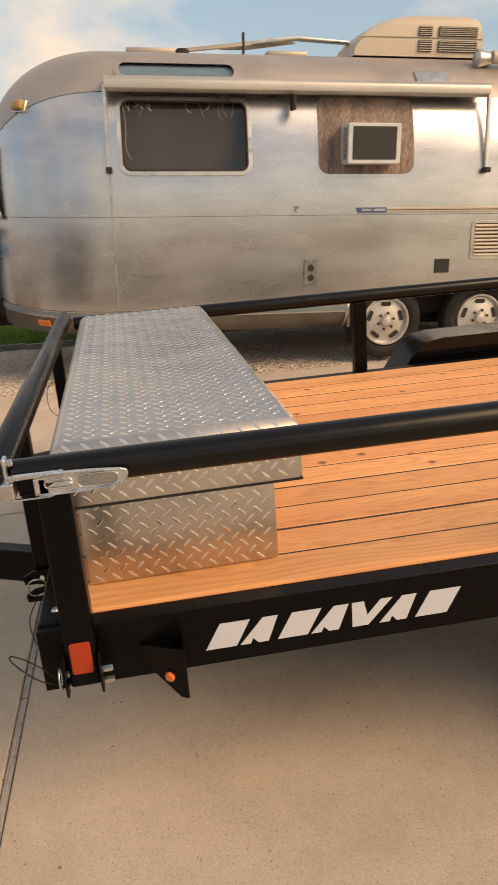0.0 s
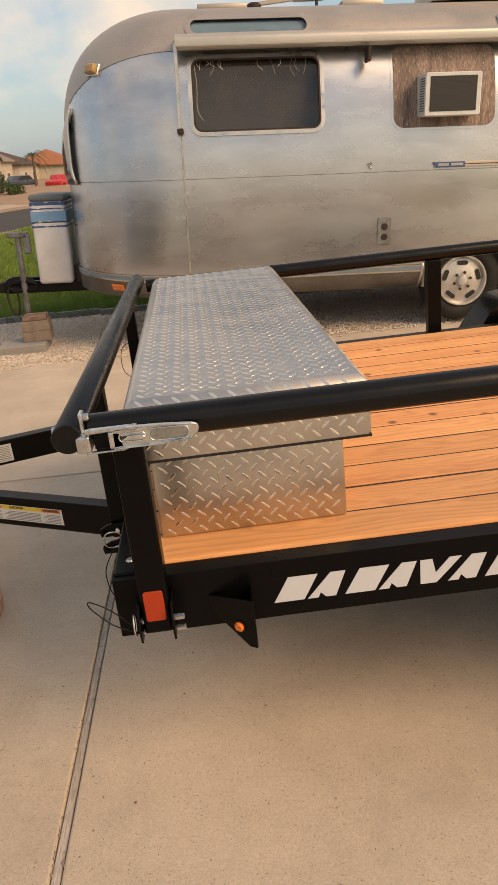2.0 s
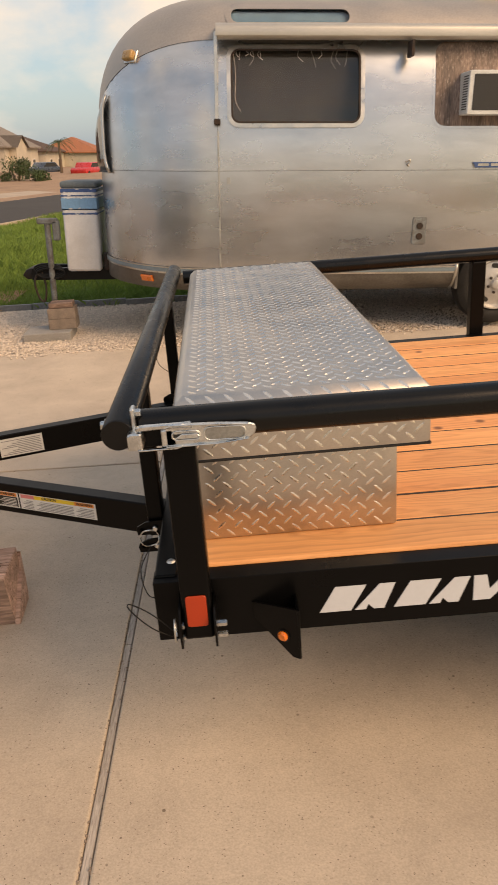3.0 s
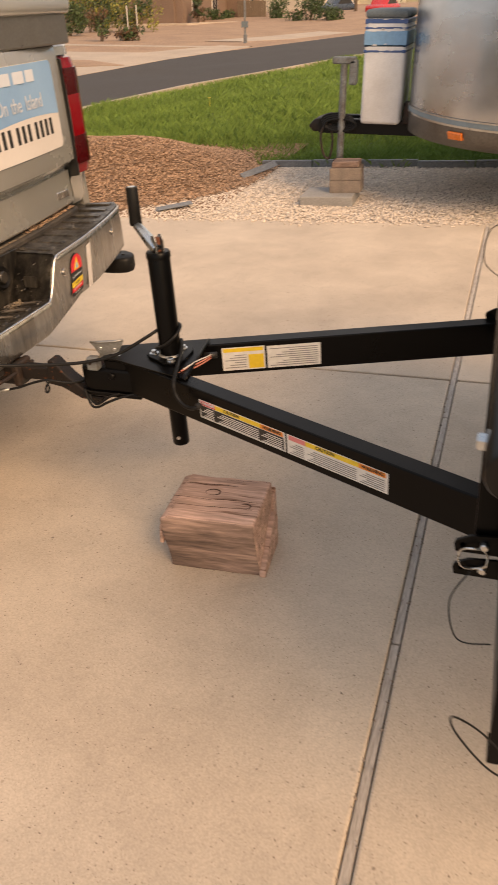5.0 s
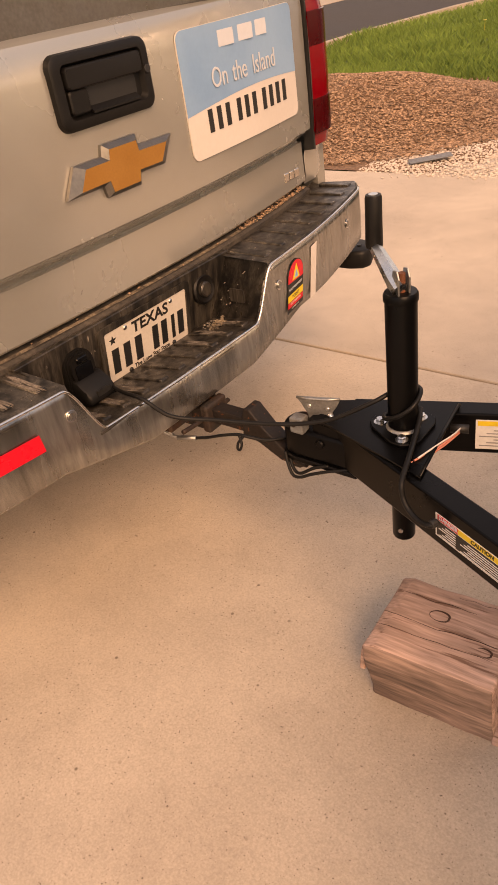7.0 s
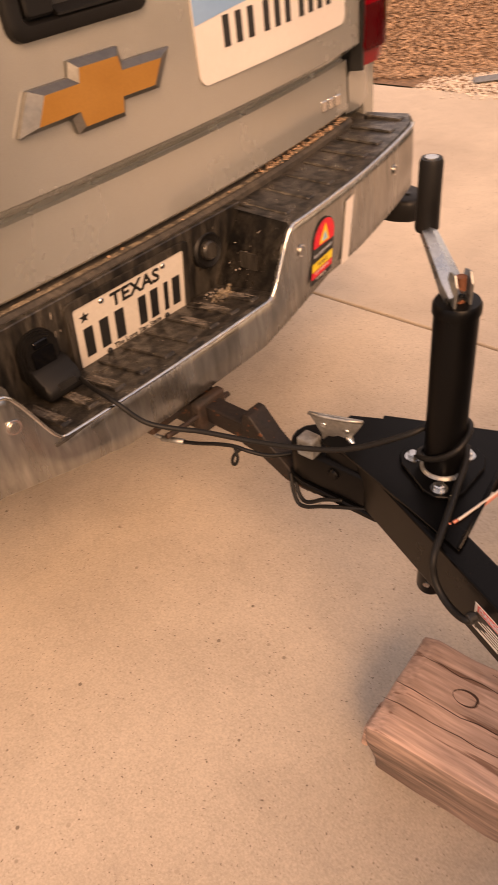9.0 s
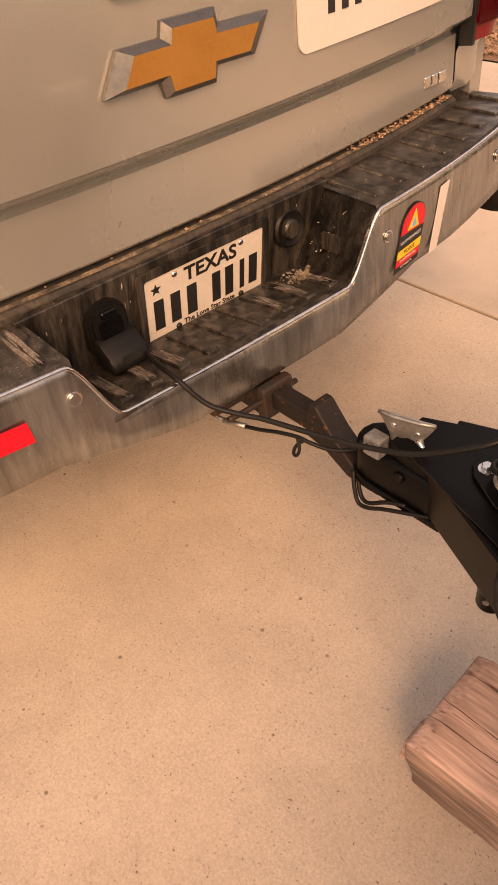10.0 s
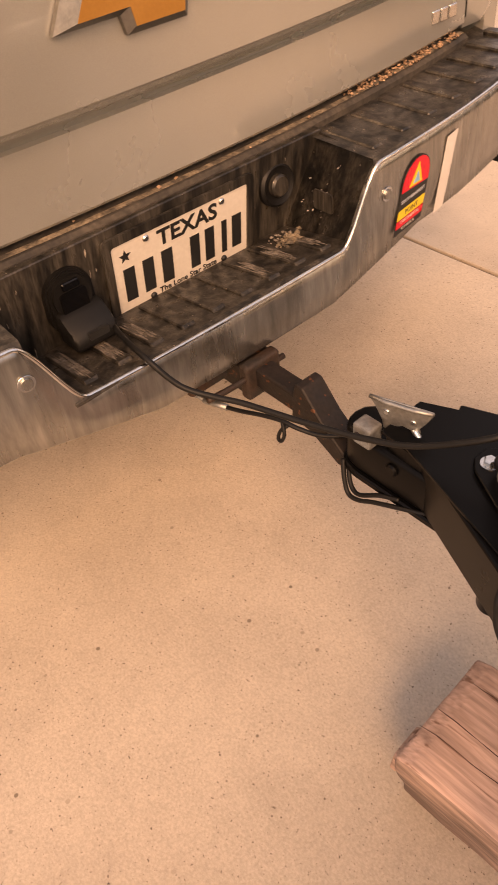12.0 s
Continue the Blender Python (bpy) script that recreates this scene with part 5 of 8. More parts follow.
# ---- timber block under the jack ----
bl = box(-0.142, 0.142, -0.095, 0.095, 0.0, 0.218, 0.007, seg=2)
bmesh.ops.subdivide_edges(bl, edges=[e for e in bl.edges if e.calc_length() > 0.1], cuts=10, use_grid_fill=True)
for v in bl.verts:
    f = noise.noise(v.co * 14) * 0.003 + noise.noise(Vector((v.co.x * 3, v.co.y * 30, v.co.z * 30))) * 0.0022
    v.co.y += f * (1 if v.co.y > 0 else -1)
    if v.co.z > 0.02:
        v.co.z += f - 0.012 * max(0, (-v.co.x - 0.11) / 0.04) * max(0, (v.co.z - 0.1) / 0.09)
    v.co.x += noise.noise(v.co * 20 + Vector((5, 0, 0))) * 0.003
    if v.co.y < -0.05:
        v.co.y -= 0.036 * min(1.0, max(0.0, (v.co.z - 0.03) / 0.14))
block = thing("timber_block", pose(-0.809, 0.928, 0, 0, 0, 3.3), "worn reddish-brown square timber block standing under jack", "wood block")
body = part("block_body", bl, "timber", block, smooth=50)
body.data.materials.append(M["dark_rough_sawn"])
# Near face takes the darker timber: grime plus shade in its colour.
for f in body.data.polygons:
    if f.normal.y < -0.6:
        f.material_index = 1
part("split_piece", prism([(0.015, 0.0), (0.112, 0.0), (0.113, 0.186), (0.104, 0.191), (0.082, 0.150), (0.050, 0.075)], 0.134, 0.149, "x", 0.002), "timber", block, "pointed splinter of the block's end")
part("split_piece", prism([(-0.100, 0.0), (0.070, 0.0), (0.085, 0.095), (0.066, 0.128), (0.035, 0.118), (-0.015, 0.082), (-0.090, 0.030)], 0.138, 0.158, "x", 0.003), "timber", block, "split-off slab of the block's end")
part("split_piece", prism([(-0.162, 0.10), (-0.149, 0.10), (-0.147, 0.175), (-0.155, 0.165)], -0.112, -0.05, "y", 0.002), "timber", block)
crack_rng = random.Random(6)
for y0, x0, x1, w in ((-0.028, -0.135, 0.142, 0.0016), (-0.066, -0.142, 0.120, 0.0012), (0.045, -0.12, 0.05, 0.0010), (0.078, 0.0, 0.14, 0.0010)):
    pts = [(x0 + (x1 - x0) * k / 9, y0 + crack_rng.uniform(-0.0035, 0.0035) + 0.006 * k / 9) for k in range(10)]
    part("crack", tube([(x, y, 0.2185 + 0.003 * noise.noise(Vector((x, y, 0.218)) * 14)) for x, y in pts], [w * (0.3 if k in (0, 9) else 0.65) for k in range(10)], 5), "split_wood", block)
for x, y, r in ((-0.02, 0.01, 0.021), (0.095, -0.045, 0.016)):
    part("knot", tube([(x + r * (1 + 0.08 * math.sin(k * math.pi / 8)) * math.cos(k * math.pi / 20), y + 0.72 * r * (1 + 0.06 * math.cos(k * math.pi / 10)) * math.sin(k * math.pi / 20), 0.2178 + 0.003 * noise.noise(Vector((x, y, 0.218)) * 14)) for k in range(40)], [0.0016 + 0.0011 * math.sin(k * math.pi / 20 + 1) for k in range(40)], 6, close=True), "split_wood", block, "dark ring of a knot")

# ---- pickup truck ----
TK = pose(-1.618, 1.042, -0.006, 0, 0, -0.8)
truck = thing("pickup_truck", TK, "dusty pewter pickup truck seen from its closed tailgate", "pickup truck")


def bow(u):
    """How far the rear body line falls forward away from the middle."""
    return -0.060 * (abs(u) / 0.8) ** 2.2


def swept(name, prof, us, mat, parent, smooth=30, thick=0.0, shift=None, label=""):
    """A panel: a profile of (x, z) swept across the truck's width, following its bow."""
    b = bmesh.new()
    rows = []
    for u in us:
        off = bow(u) if shift is None else shift(u)
        rows.append([b.verts.new((x + off, u, z)) for x, z in prof])
    for r, q in zip(rows, rows[1:]):
        for i in range(len(prof) - 1):
            b.faces.new((r[i], q[i], q[i + 1], r[i + 1]))
    if thick:
        bmesh.ops.recalc_face_normals(b, faces=b.faces)
        bmesh.ops.solidify(b, geom=list(b.faces), thickness=thick)
    bmesh.ops.recalc_face_normals(b, faces=b.faces)
    return part(name, b, mat, parent, label, smooth=smooth)


US = [-0.885 + 1.77 * i / 24 for i in range(25)]
gate_prof = [(-0.10, 0.842), (-0.074, 0.840), (-0.069, 0.846), (-0.071, 0.91), (-0.0725, 0.965), (-0.088, 0.966), (-0.083, 0.974), (-0.037, 1.001), (-0.033, 1.006), (-0.032, 1.05), (-0.031, 1.2), (-0.031, 1.325), (-0.034, 1.374), (-0.042, 1.396), (-0.060, 1.408), (-0.10, 1.411)]
tailgate = swept("tailgate", gate_prof, US, "pewter", truck, smooth=32)
# corner panels and tail lamps
for s in (1, -1):
    us = [s * (0.893 + 0.127 * i / 8) for i in range(9)]
    side = lambda u: bow(0.9) - 5.0 * max(0.0, abs(u) - 0.955) ** 2 - 0.004
    swept("corner_panel", [(-0.075, 0.83), (-0.064, 0.86), (-0.066, 0.92), (-0.060, 0.937)], us, "pewter", truck, shift=side)
    swept("corner_panel", [(-0.04, 1.364), (-0.042, 1.392), (-0.06, 1.407), (-0.12, 1.410)], us, "pewter", truck, shift=side)
    lamp_us = [s * (0.895 + 0.128 * i / 10) for i in range(11)]
    swept("tail_lamp", [(-0.06, 0.940), (-0.030, 0.947), (-0.016, 1.01), (-0.012, 1.16), (-0.014, 1.30), (-0.030, 1.354), (-0.06, 1.362)], lamp_us, "red_lens", truck, shift=side, label="red tail lamp")
    for z, h in ((1.035, 0.05), (1.275, 0.045)):
        swept("lamp_segment", [(-0.018, z - h - 0.001), (-0.0125, z - h), (-0.0108, z), (-0.0120, z + h), (-0.018, z + h + 0.001)], lamp_us, "dark_lens", truck, shift=side)
    part("lamp_edge", prism([(-0.14, 0.937), (-0.102, 0.942), (-0.098, 1.352), (-0.14, 1.362)], s * 0.8945 - 0.004, s * 0.8945 + 0.004, "y"), "ink", truck)
    # bed side
    arch = [(-1.14 + 0.46 * math.cos(radians(a)), 0.46 + 0.46 * math.sin(radians(a))) for a in range(178, 1, -12)]
    y0, y1 = (0.975, 1.020) if s > 0 else (-1.020, -0.975)
    part("bed_side", prism([(-0.16, 0.58), (-0.155, 0.80), (-0.155, 1.400), (-1.98, 1.412), (-1.98, 0.48), (-1.62, 0.48)] + arch[1:-1] + [(-0.66, 0.55)], y0, y1, "y"), "pewter", truck)
    for x in (-1.14, -4.75):
        wheel = part("wheel", tube([(x, s * 0.74, 0.39), (x, s * 0.76, 0.39), (x, s * 0.95, 0.39), (x, s * 0.97, 0.39)], [0.30, 0.385, 0.385, 0.30], 36), "rubber", truck, smooth=40)
        part("rim", disc((x, s * 0.962, 0.39), (0, s, 0), 0.235, 0.012, 28, 0.006), "alu_trim", wheel, smooth=40)
part("bed_floor", box(-2.0, -0.12, -0.955, 0.955, 0.70, 0.74), "black_plastic", truck)
part("chassis", box(-5.4, -0.25, -0.5, 0.5, 0.42, 0.56, 0.01), "black", truck)
part("spare_tyre", tube([(-0.85, 0, 0.42), (-0.85, 0, 0.45), (-0.85, 0, 0.60), (-0.85, 0, 0.62)], [0.3, 0.37, 0.37, 0.3], 30), "rubber", truck, smooth=40)
part("fuel_tank", box(-3.4, -2.1, -0.8, 0.8, 0.40, 0.72, 0.05, seg=2), "black_plastic", truck)
part("tonneau_cover", box(-1.98, -0.035, -0.93, 0.93, 1.492, 1.56, 0.022, seg=3), "pewter", truck, "pewter hard bed cover", smooth=40)
# Dark band puts the shaded pewter under the bed cover into its colour.
part("cover_seal", box(-1.9, -0.062, -0.92, 0.92, 1.40, 1.498, 0.006), "badge_rim", truck)
cab = [(-2.0, 0.5), (-2.0, 1.46), (-2.12, 1.86), (-2.4, 1.93), (-3.3, 1.93), (-3.75, 1.80), (-4.25, 1.42), (-5.35, 1.30), (-5.5, 1.15), (-5.5, 0.5), (-5.2, 0.46), (-5.14, 0.7), (-4.75, 0.85), (-4.34, 0.7), (-4.28, 0.46)]
part("cab", prism(cab, -0.97, 0.97, "y", 0.03, seg=2), "pewter", truck, smooth=40)
part("rear_window", prism([(-0.72, 1.5), (0.72, 1.5), (0.66, 1.80), (-0.66, 1.80)], -2.055, -2.03, "x", 0.004), "glass_dark", truck)
for s in (1, -1):
    part("side_window", prism([(-2.25, 1.48), (-2.32, 1.82), (-3.25, 1.84), (-3.95, 1.48)], s * 0.972 - 0.004, s * 0.972 + 0.004, "y"), "glass_dark", truck)

# tailgate handle
hb = bmesh.new()
rings = []
for x, poly in ((-0.034, round_rect(-0.130, 0.150, 1.224, 1.370, 0.026)), (-0.020, round_rect(-0.128, 0.148, 1.226, 1.368, 0.025)), (-0.016, round_rect(-0.122, 0.142, 1.232, 1.362, 0.022)),
                (-0.016, round_rect(-0.104, 0.126, 1.246, 1.350, 0.014)), (-0.030, round_rect(-0.098, 0.120, 1.252, 1.344, 0.012))):
    rings.append([hb.verts.new((x, y, z)) for y, z in poly])
for r, q in zip(rings, rings[1:]):
    for k in range(len(r)):
        hb.faces.new((r[k], r[(k + 1) % len(r)], q[(k + 1) % len(r)], q[k]))
hb.faces.new(rings[-1])
bmesh.ops.recalc_face_normals(hb, faces=hb.faces)
handle = part("gate_handle", hb, "black_plastic", truck, "black plastic tailgate handle", smooth=35)
part("pull", prism(round_rect(-0.096, 0.118, 1.302, 1.344, 0.008), -0.031, -0.011, "x", 0.004, seg=2), "black_plastic", handle, smooth=40)
part("pull_recess", prism(round_rect(-0.046, 0.105, 1.256, 1.304, 0.012), -0.0305, -0.0285, "x"), "ink", handle)
part("pull_wing", prism(round_rect(-0.096, -0.044, 1.255, 1.301, 0.008), -0.031, -0.015, "x", 0.003), "black_plastic", handle)
part("pull_shelf", prism([(-0.030, 1.253), (-0.016, 1.250), (-0.016, 1.254), (-0.030, 1.265)], -0.040, 0.100, "y"), "black_plastic", handle)
part("key_lock", disc((-0.016, 0.134, 1.304), (1, 0, 0), 0.009, 0.004, 14, 0.001), "ink", handle)

# gold cross badge with a bevelled metal rim
rim_poly = [(-0.162, 1.103), (-0.126, 1.163), (-0.046, 1.163), (-0.040, 1.186), (0.064, 1.185), (0.068, 1.161), (0.178, 1.159), (0.142, 1.101), (0.060, 1.102), (0.054, 1.077), (-0.050, 1.077), (-0.056, 1.103)]
gold_poly = [(-0.128, 1.112), (-0.104, 1.153), (-0.034, 1.153), (-0.029, 1.175), (0.052, 1.174), (0.056, 1.151), (0.146, 1.149), (0.122, 1.111), (0.048, 1.112), (0.043, 1.088), (-0.040, 1.088), (-0.045, 1.113)]
bb = bmesh.new()
lo = [bb.verts.new((-0.031, y, z)) for y, z in rim_poly]
mid = [bb.verts.new((-0.022, y, z)) for y, z in rim_poly]
hi = [bb.verts.new((-0.011, y, z)) for y, z in gold_poly]
for i in range(12):
    j = (i + 1) % 12
    bb.faces.new((lo[i], lo[j], mid[j], mid[i]))
    bb.faces.new((mid[i], mid[j], hi[j], hi[i]))
bb.faces.new(hi)
bmesh.ops.recalc_face_normals(bb, faces=bb.faces)
badge = part("badge", bb, "badge_rim", truck, "plain gold cross badge with chrome rim")
part("badge_face", prism(gold_poly, -0.0125, -0.0095, "x"), "gold", badge)

# model badges as plain bars
for y0, w, z in ((0.738, 0.024, 0.892), (0.766, 0.022, 0.892), (0.792, 0.026, 0.892)):
    off = bow(0.78)
    part("badge_bar", box(-0.066 + off, -0.060 + off, y0, y0 + w, z - 0.013, z + 0.013, 0.002), "chrome", truck)
for y0 in (-0.70, -0.60, -0.50, -0.435):
    off = bow(y0)
    part("badge_bar", prism(round_rect(y0, y0 + 0.045, 0.895, 0.935, 0.008, 3), -0.0665 + off, -0.060 + off, "x", 0.002), "chrome", truck)

# magnetic sign
sy0, sy1, sz0, sz1 = 0.256, 0.800, 1.069, 1.358
sg = bmesh.new()
N, CR = 24, 0.022


def corner_cut(u):
    """How far the rounded corners cut into the sign's top and bottom edges at u."""
    d = min(u - sy0, sy1 - u)
    return 0.0 if d >= CR else CR - math.sqrt(max(0.0, CR * CR - (CR - d) ** 2))


sign_us = sorted([sy0 + (sy1 - sy0) * i / N for i in range(N + 1)] + [sy0 + CR * f for f in (0.06, 0.2, 0.45, 0.75)] + [sy1 - CR * f for f in (0.06, 0.2, 0.45, 0.75)])
rows = []
for u in sign_us:
    c = corner_cut(u)
    rows.append([sg.verts.new((x + bow(u), u, z)) for x, z in ((-0.0270, sz0 + c), (-0.0270, sz1 - c), (-0.0305, sz1 - c), (-0.0305, sz0 + c))])
for r, q in zip(rows, rows[1:]):
    for k in range(4):
        sg.faces.new((r[k], q[k], q[(k + 1) % 4], r[(k + 1) % 4]))
sg.faces.new(rows[0])
sg.faces.new(rows[-1][::-1])
bmesh.ops.recalc_face_normals(sg, faces=sg.faces)
sign = part("magnetic_sign", sg, "off_white", truck, "blue and white magnetic sign")
bl2 = bmesh.new()
rows = []
for u in sign_us:
    t = (u - sy0) / (sy1 - sy0)
    lowz = sz0 + (sz1 - sz0) * (0.355 + 0.075 * math.sin(math.pi * min(1, t * 0.80 + 0.02)))
    rows.append([bl2.verts.new((-0.0262 + bow(u), u, z)) for z in (lowz, sz1 - 0.001 - corner_cut(u))])
for r, q in zip(rows, rows[1:]):
    bl2.faces.new((r[0], q[0], q[1], r[1]))
part("blue_field", bl2, "sky_blue_vinyl", sign)


def on_sign(u, z, lift=-0.0238):
    d = (bow(u + 0.01) - bow(u - 0.01)) / 0.02
    return Matrix.Translation((lift + bow(u), u, z)) @ pose(0, 0, 0, 90, 0, 90 - math.degrees(math.atan(d)))


for u0, w in ((0.418, 0.062), (0.500, 0.070), (0.590, 0.052)):
    off = bow(u0 + w / 2)
    part("name_bar", box(-0.0246 + off, -0.0236 + off, u0, u0 + w, 1.302, 1.338), "white_vinyl", sign)
for word, u in (("On", 0.402), ("the", 0.494), ("Island", 0.618)):
    lettering("lettering", word, 0.066, "white_vinyl", sign, on_sign(u, 1.238), squeeze=0.82)
for k in range(10):
    u0 = 0.335 + 0.0385 * k + 0.014 * (k > 2) + 0.014 * (k > 5)
    off = bow(u0 + 0.01)
    part("number_bar", box(-0.0272 + off, -0.0250 + off, u0, u0 + 0.017, 1.122, 1.176), "ink", sign)

# bumper: dusty steel shell with a stepped middle
bumper_top = lambda u: 0.797 + 0.012 * (abs(u) / 0.95) ** 2


def face_top(u):
    if -0.318 < u < 0.225:
        return 0.668
    if u >= 0.225:
        t = min(1, (u - 0.225) / 0.105)
    else:
        t = min(1, (-0.318 - u) / 0.084)
    t = t * t * (3 - 2 * t)
    return 0.668 + (bumper_top(u) - 0.668) * t


def face_bot(u):
    a = abs(u)
    return 0.56 if a < 0.2 else 0.56 + 0.055 * min(1, (a - 0.2) / 0.25) + 0.03 * max(0, (a - 0.6) / 0.4)


def face_x(u):
    return 0.122 - 0.095 * (abs(u) / 0.93) ** 2.4 - 1.4 * max(0.0, abs(u) - 0.93) ** 1.5


sh = bmesh.new()
uu = [-1.01 + 2.02 * i / 400 for i in range(401)]
rows = []
for u in uu:
    t, bt, x = face_top(u), face_bot(u), face_x(u)
    rows.append([sh.verts.new(p) for p in ((x - 0.014, u, t - 0.003), (x - 0.008, u, t + 0.001), (x - 0.001, u, t - 0.006), (x, u, t - 0.02), (x + 0.002, u, (t + bt) / 2), (x, u, bt + 0.012), (x - 0.012, u, bt), (x - 0.06, u, bt + 0.004))])
for r, q in zip(rows, rows[1:]):
    for i in range(7):
        sh.faces.new((r[i], q[i], q[i + 1], r[i + 1]))
bmesh.ops.recalc_face_normals(sh, faces=sh.faces)
bumper = part("rear_bumper", sh, "bumper", truck, "dusty grey steel bumper", smooth=45)
part("bright_lip", tube([(face_x(u) - 0.004, u, face_top(u) - 0.001) for u in uu[10:-10]], 0.0042, 6), "chrome", bumper, smooth=True)
for s in (1, -1):
    part("bumper_end", box(-0.42, face_x(1.01) - 0.004, s * 1.005 - 0.012, s * 1.005 + 0.006, 0.655, 0.80, 0.008, seg=2), "bumper", bumper, smooth=40)
# step pads with ribs
for u0, u1 in ((0.318, 1.0), (-1.0, -0.385)):
    pb = bmesh.new()
    rows = []
    for i in range(13):
        u = u0 + (u1 - u0) * i / 12
        rows.append([pb.verts.new(p) for p in ((-0.085 + bow(u), u, 0.812), (-0.06 + bow(u), u, 0.806), (face_x(u) - 0.012, u, 0.802 + 0.012 * (abs(u) / 0.95) ** 2), (face_x(u) - 0.006, u, 0.790))])
    for r, q in zip(rows, rows[1:]):
        for i in range(3):
            pb.faces.new((r[i], q[i], q[i + 1], r[i + 1]))
    bmesh.ops.recalc_face_normals(pb, faces=pb.faces)
    pad = part("step_pad", pb, "dirty_plastic", bumper, smooth=40)
    k = 8
    for i in range(k):
        u = u0 + (u1 - u0) * (i + 0.5) / k
        x0, x1 = -0.045 + bow(u), face_x(u) - 0.035
        part("step_rib", box(x0, x1, u - 0.014, u + 0.014, 0.800, 0.8062 + 0.011 * (abs(u) / 0.95) ** 2, 0.003), "dirty_plastic", pad)
scuff_us = [-0.4234, -0.5003, -0.5772, -0.6541]
# stepped middle: back wall, floor, side walls
part("recess_back", prism([(-0.066, 0.815), (-0.046, 0.815), (-0.075, 0.625), (-0.095, 0.625)], -0.40, 0.34, "y", 0.002), "dirty_plastic", bumper)
fl = part("recess_floor", prism([(-0.095, 0.622), (-0.085, 0.640), (0.106, 0.671), (0.118, 0.668), (0.112, 0.655)], -0.345, 0.262, "y", 0.002), "dirty_plastic", bumper)
for i in range(9):
    u = -0.31 + 0.064 * i
    part("floor_rib", prism([(-0.055, 0.642), (-0.055, 0.650), (0.085, 0.673), (0.09, 0.664)], u, u + 0.026, "y", 0.002), "dirty_plastic", fl)
for s, u0, u1 in ((1, 0.250, 0.335), (-1, -0.345, -0.395)):
    wb = bmesh.new()
    a = [wb.verts.new(p) for p in ((-0.09, u0, 0.63), (0.112, u0, 0.664), (0.112, u1, 0.795), (-0.07, u1, 0.812))]
    wb.faces.new(a)
    bmesh.ops.solidify(wb, geom=list(wb.faces), thickness=0.004)
    part("recess_side", wb, "dirty_plastic", bumper)
swept("sill_ledge", [(-0.12, 0.828), (-0.062, 0.824), (-0.055, 0.818), (-0.058, 0.79)], US, "dusty_ledge", bumper)
swept("ledge_dust", [(-0.0790, 0.8272), (-0.0720, 0.8268), (-0.0665, 0.8259)], US, "dirt", bumper, label="tan dust lying along the ledge")
rg = random.Random(8)
pebbles("ledge_dirt", "chip", [(-0.068 + bow(u) + rg.uniform(-0.02, 0.008), u, 0.828 + rg.uniform(0, 0.004)) for u in [rg.uniform(0.45, 0.86) if rg.random() < 0.96 else rg.uniform(-0.5, 0.4) for _ in range(230)]], 0.0036, parent=bumper, label="dry chips and dirt caught on the ledge")

pebbles("recess_grit", "scuff", [(-0.05 + 0.05 * rg.random() + 0.02 * rg.random(), 0.235 - abs(rg.gauss(0, 0.035)), 0.650 + 0.006 * rg.random()) for _ in range(60)], 0.0034, parent=bumper, label="pale grit in the corner of the step")
pebbles("recess_clod", "dirt", [(0.0 + rg.gauss(0, 0.010), 0.205 + rg.gauss(0, 0.014), 0.655 + 0.010 * rg.random()) for _ in range(46)], 0.0062, parent=bumper, label="pale clod of dried mud on the step")
drops = []
for _ in range(26):
    f = rg.uniform(0.15, 0.95)
    drops.append((rg.uniform(-0.045, 0.03), 0.2485 + 0.085 * f, 0.648 + 0.148 * f))
pebbles("bird_lime", "stone", drops, 0.0015, flat=0.5, parent=bumper, label="white specks spattered on the recess wall", long=1.7)
sv, sf = [], []


def scuff(x, y, z, rise, half, w):
    """One thin worn streak lying on a rib."""
    k = len(sv)
    for dz in (-0.0006, 0.0005):
        for dx, dy in ((-half, -w * 0.3), (-half * 0.2, -w), (half, -w * 0.2), (half * 0.7, w * 0.7), (-half * 0.5, w)):
            sv.append((x + dx, y + dy, z + dx * rise + dz))
    sf.append((k + 5, k + 6, k + 7, k + 8, k + 9))
    for a in range(5):
        b = (a + 1) % 5
        sf.append((k + a, k + b, k + 5 + b, k + 5 + a))


for _ in range(260):
    i = rg.choice((0, 0, 0, 0, 1, 1, 1, 2, 2, 6, 7, 7, 8, 8))
    x = rg.uniform(-0.022, 0.058)
    scuff(x, -0.31 + 0.064 * i + rg.uniform(0.003, 0.023), 0.650 + 0.1643 * (x + 0.055), 0.1643, rg.uniform(0.006, 0.030), rg.choice((0.0004, 0.0006, 0.0009, 0.0016)))
for _ in range(230):
    u = rg.choice(scuff_us) + rg.uniform(-0.011, 0.011)
    x = rg.uniform(-0.03, 0.06)
    scuff(x, u, 0.8063 + 0.011 * (abs(u) / 0.95) ** 2, 0.0, rg.uniform(0.010, 0.034), rg.choice((0.0005, 0.0008, 0.0012, 0.0020)))
sm = bpy.data.meshes.new("scuff_dust")
sm.from_pydata(sv, [], sf)
sm.materials.append(M["scuff"])
so = new("scuff_dust", sm)
so.parent = bumper
tagged(so, "pale worn streaks on the step ribs", kind="stuff")
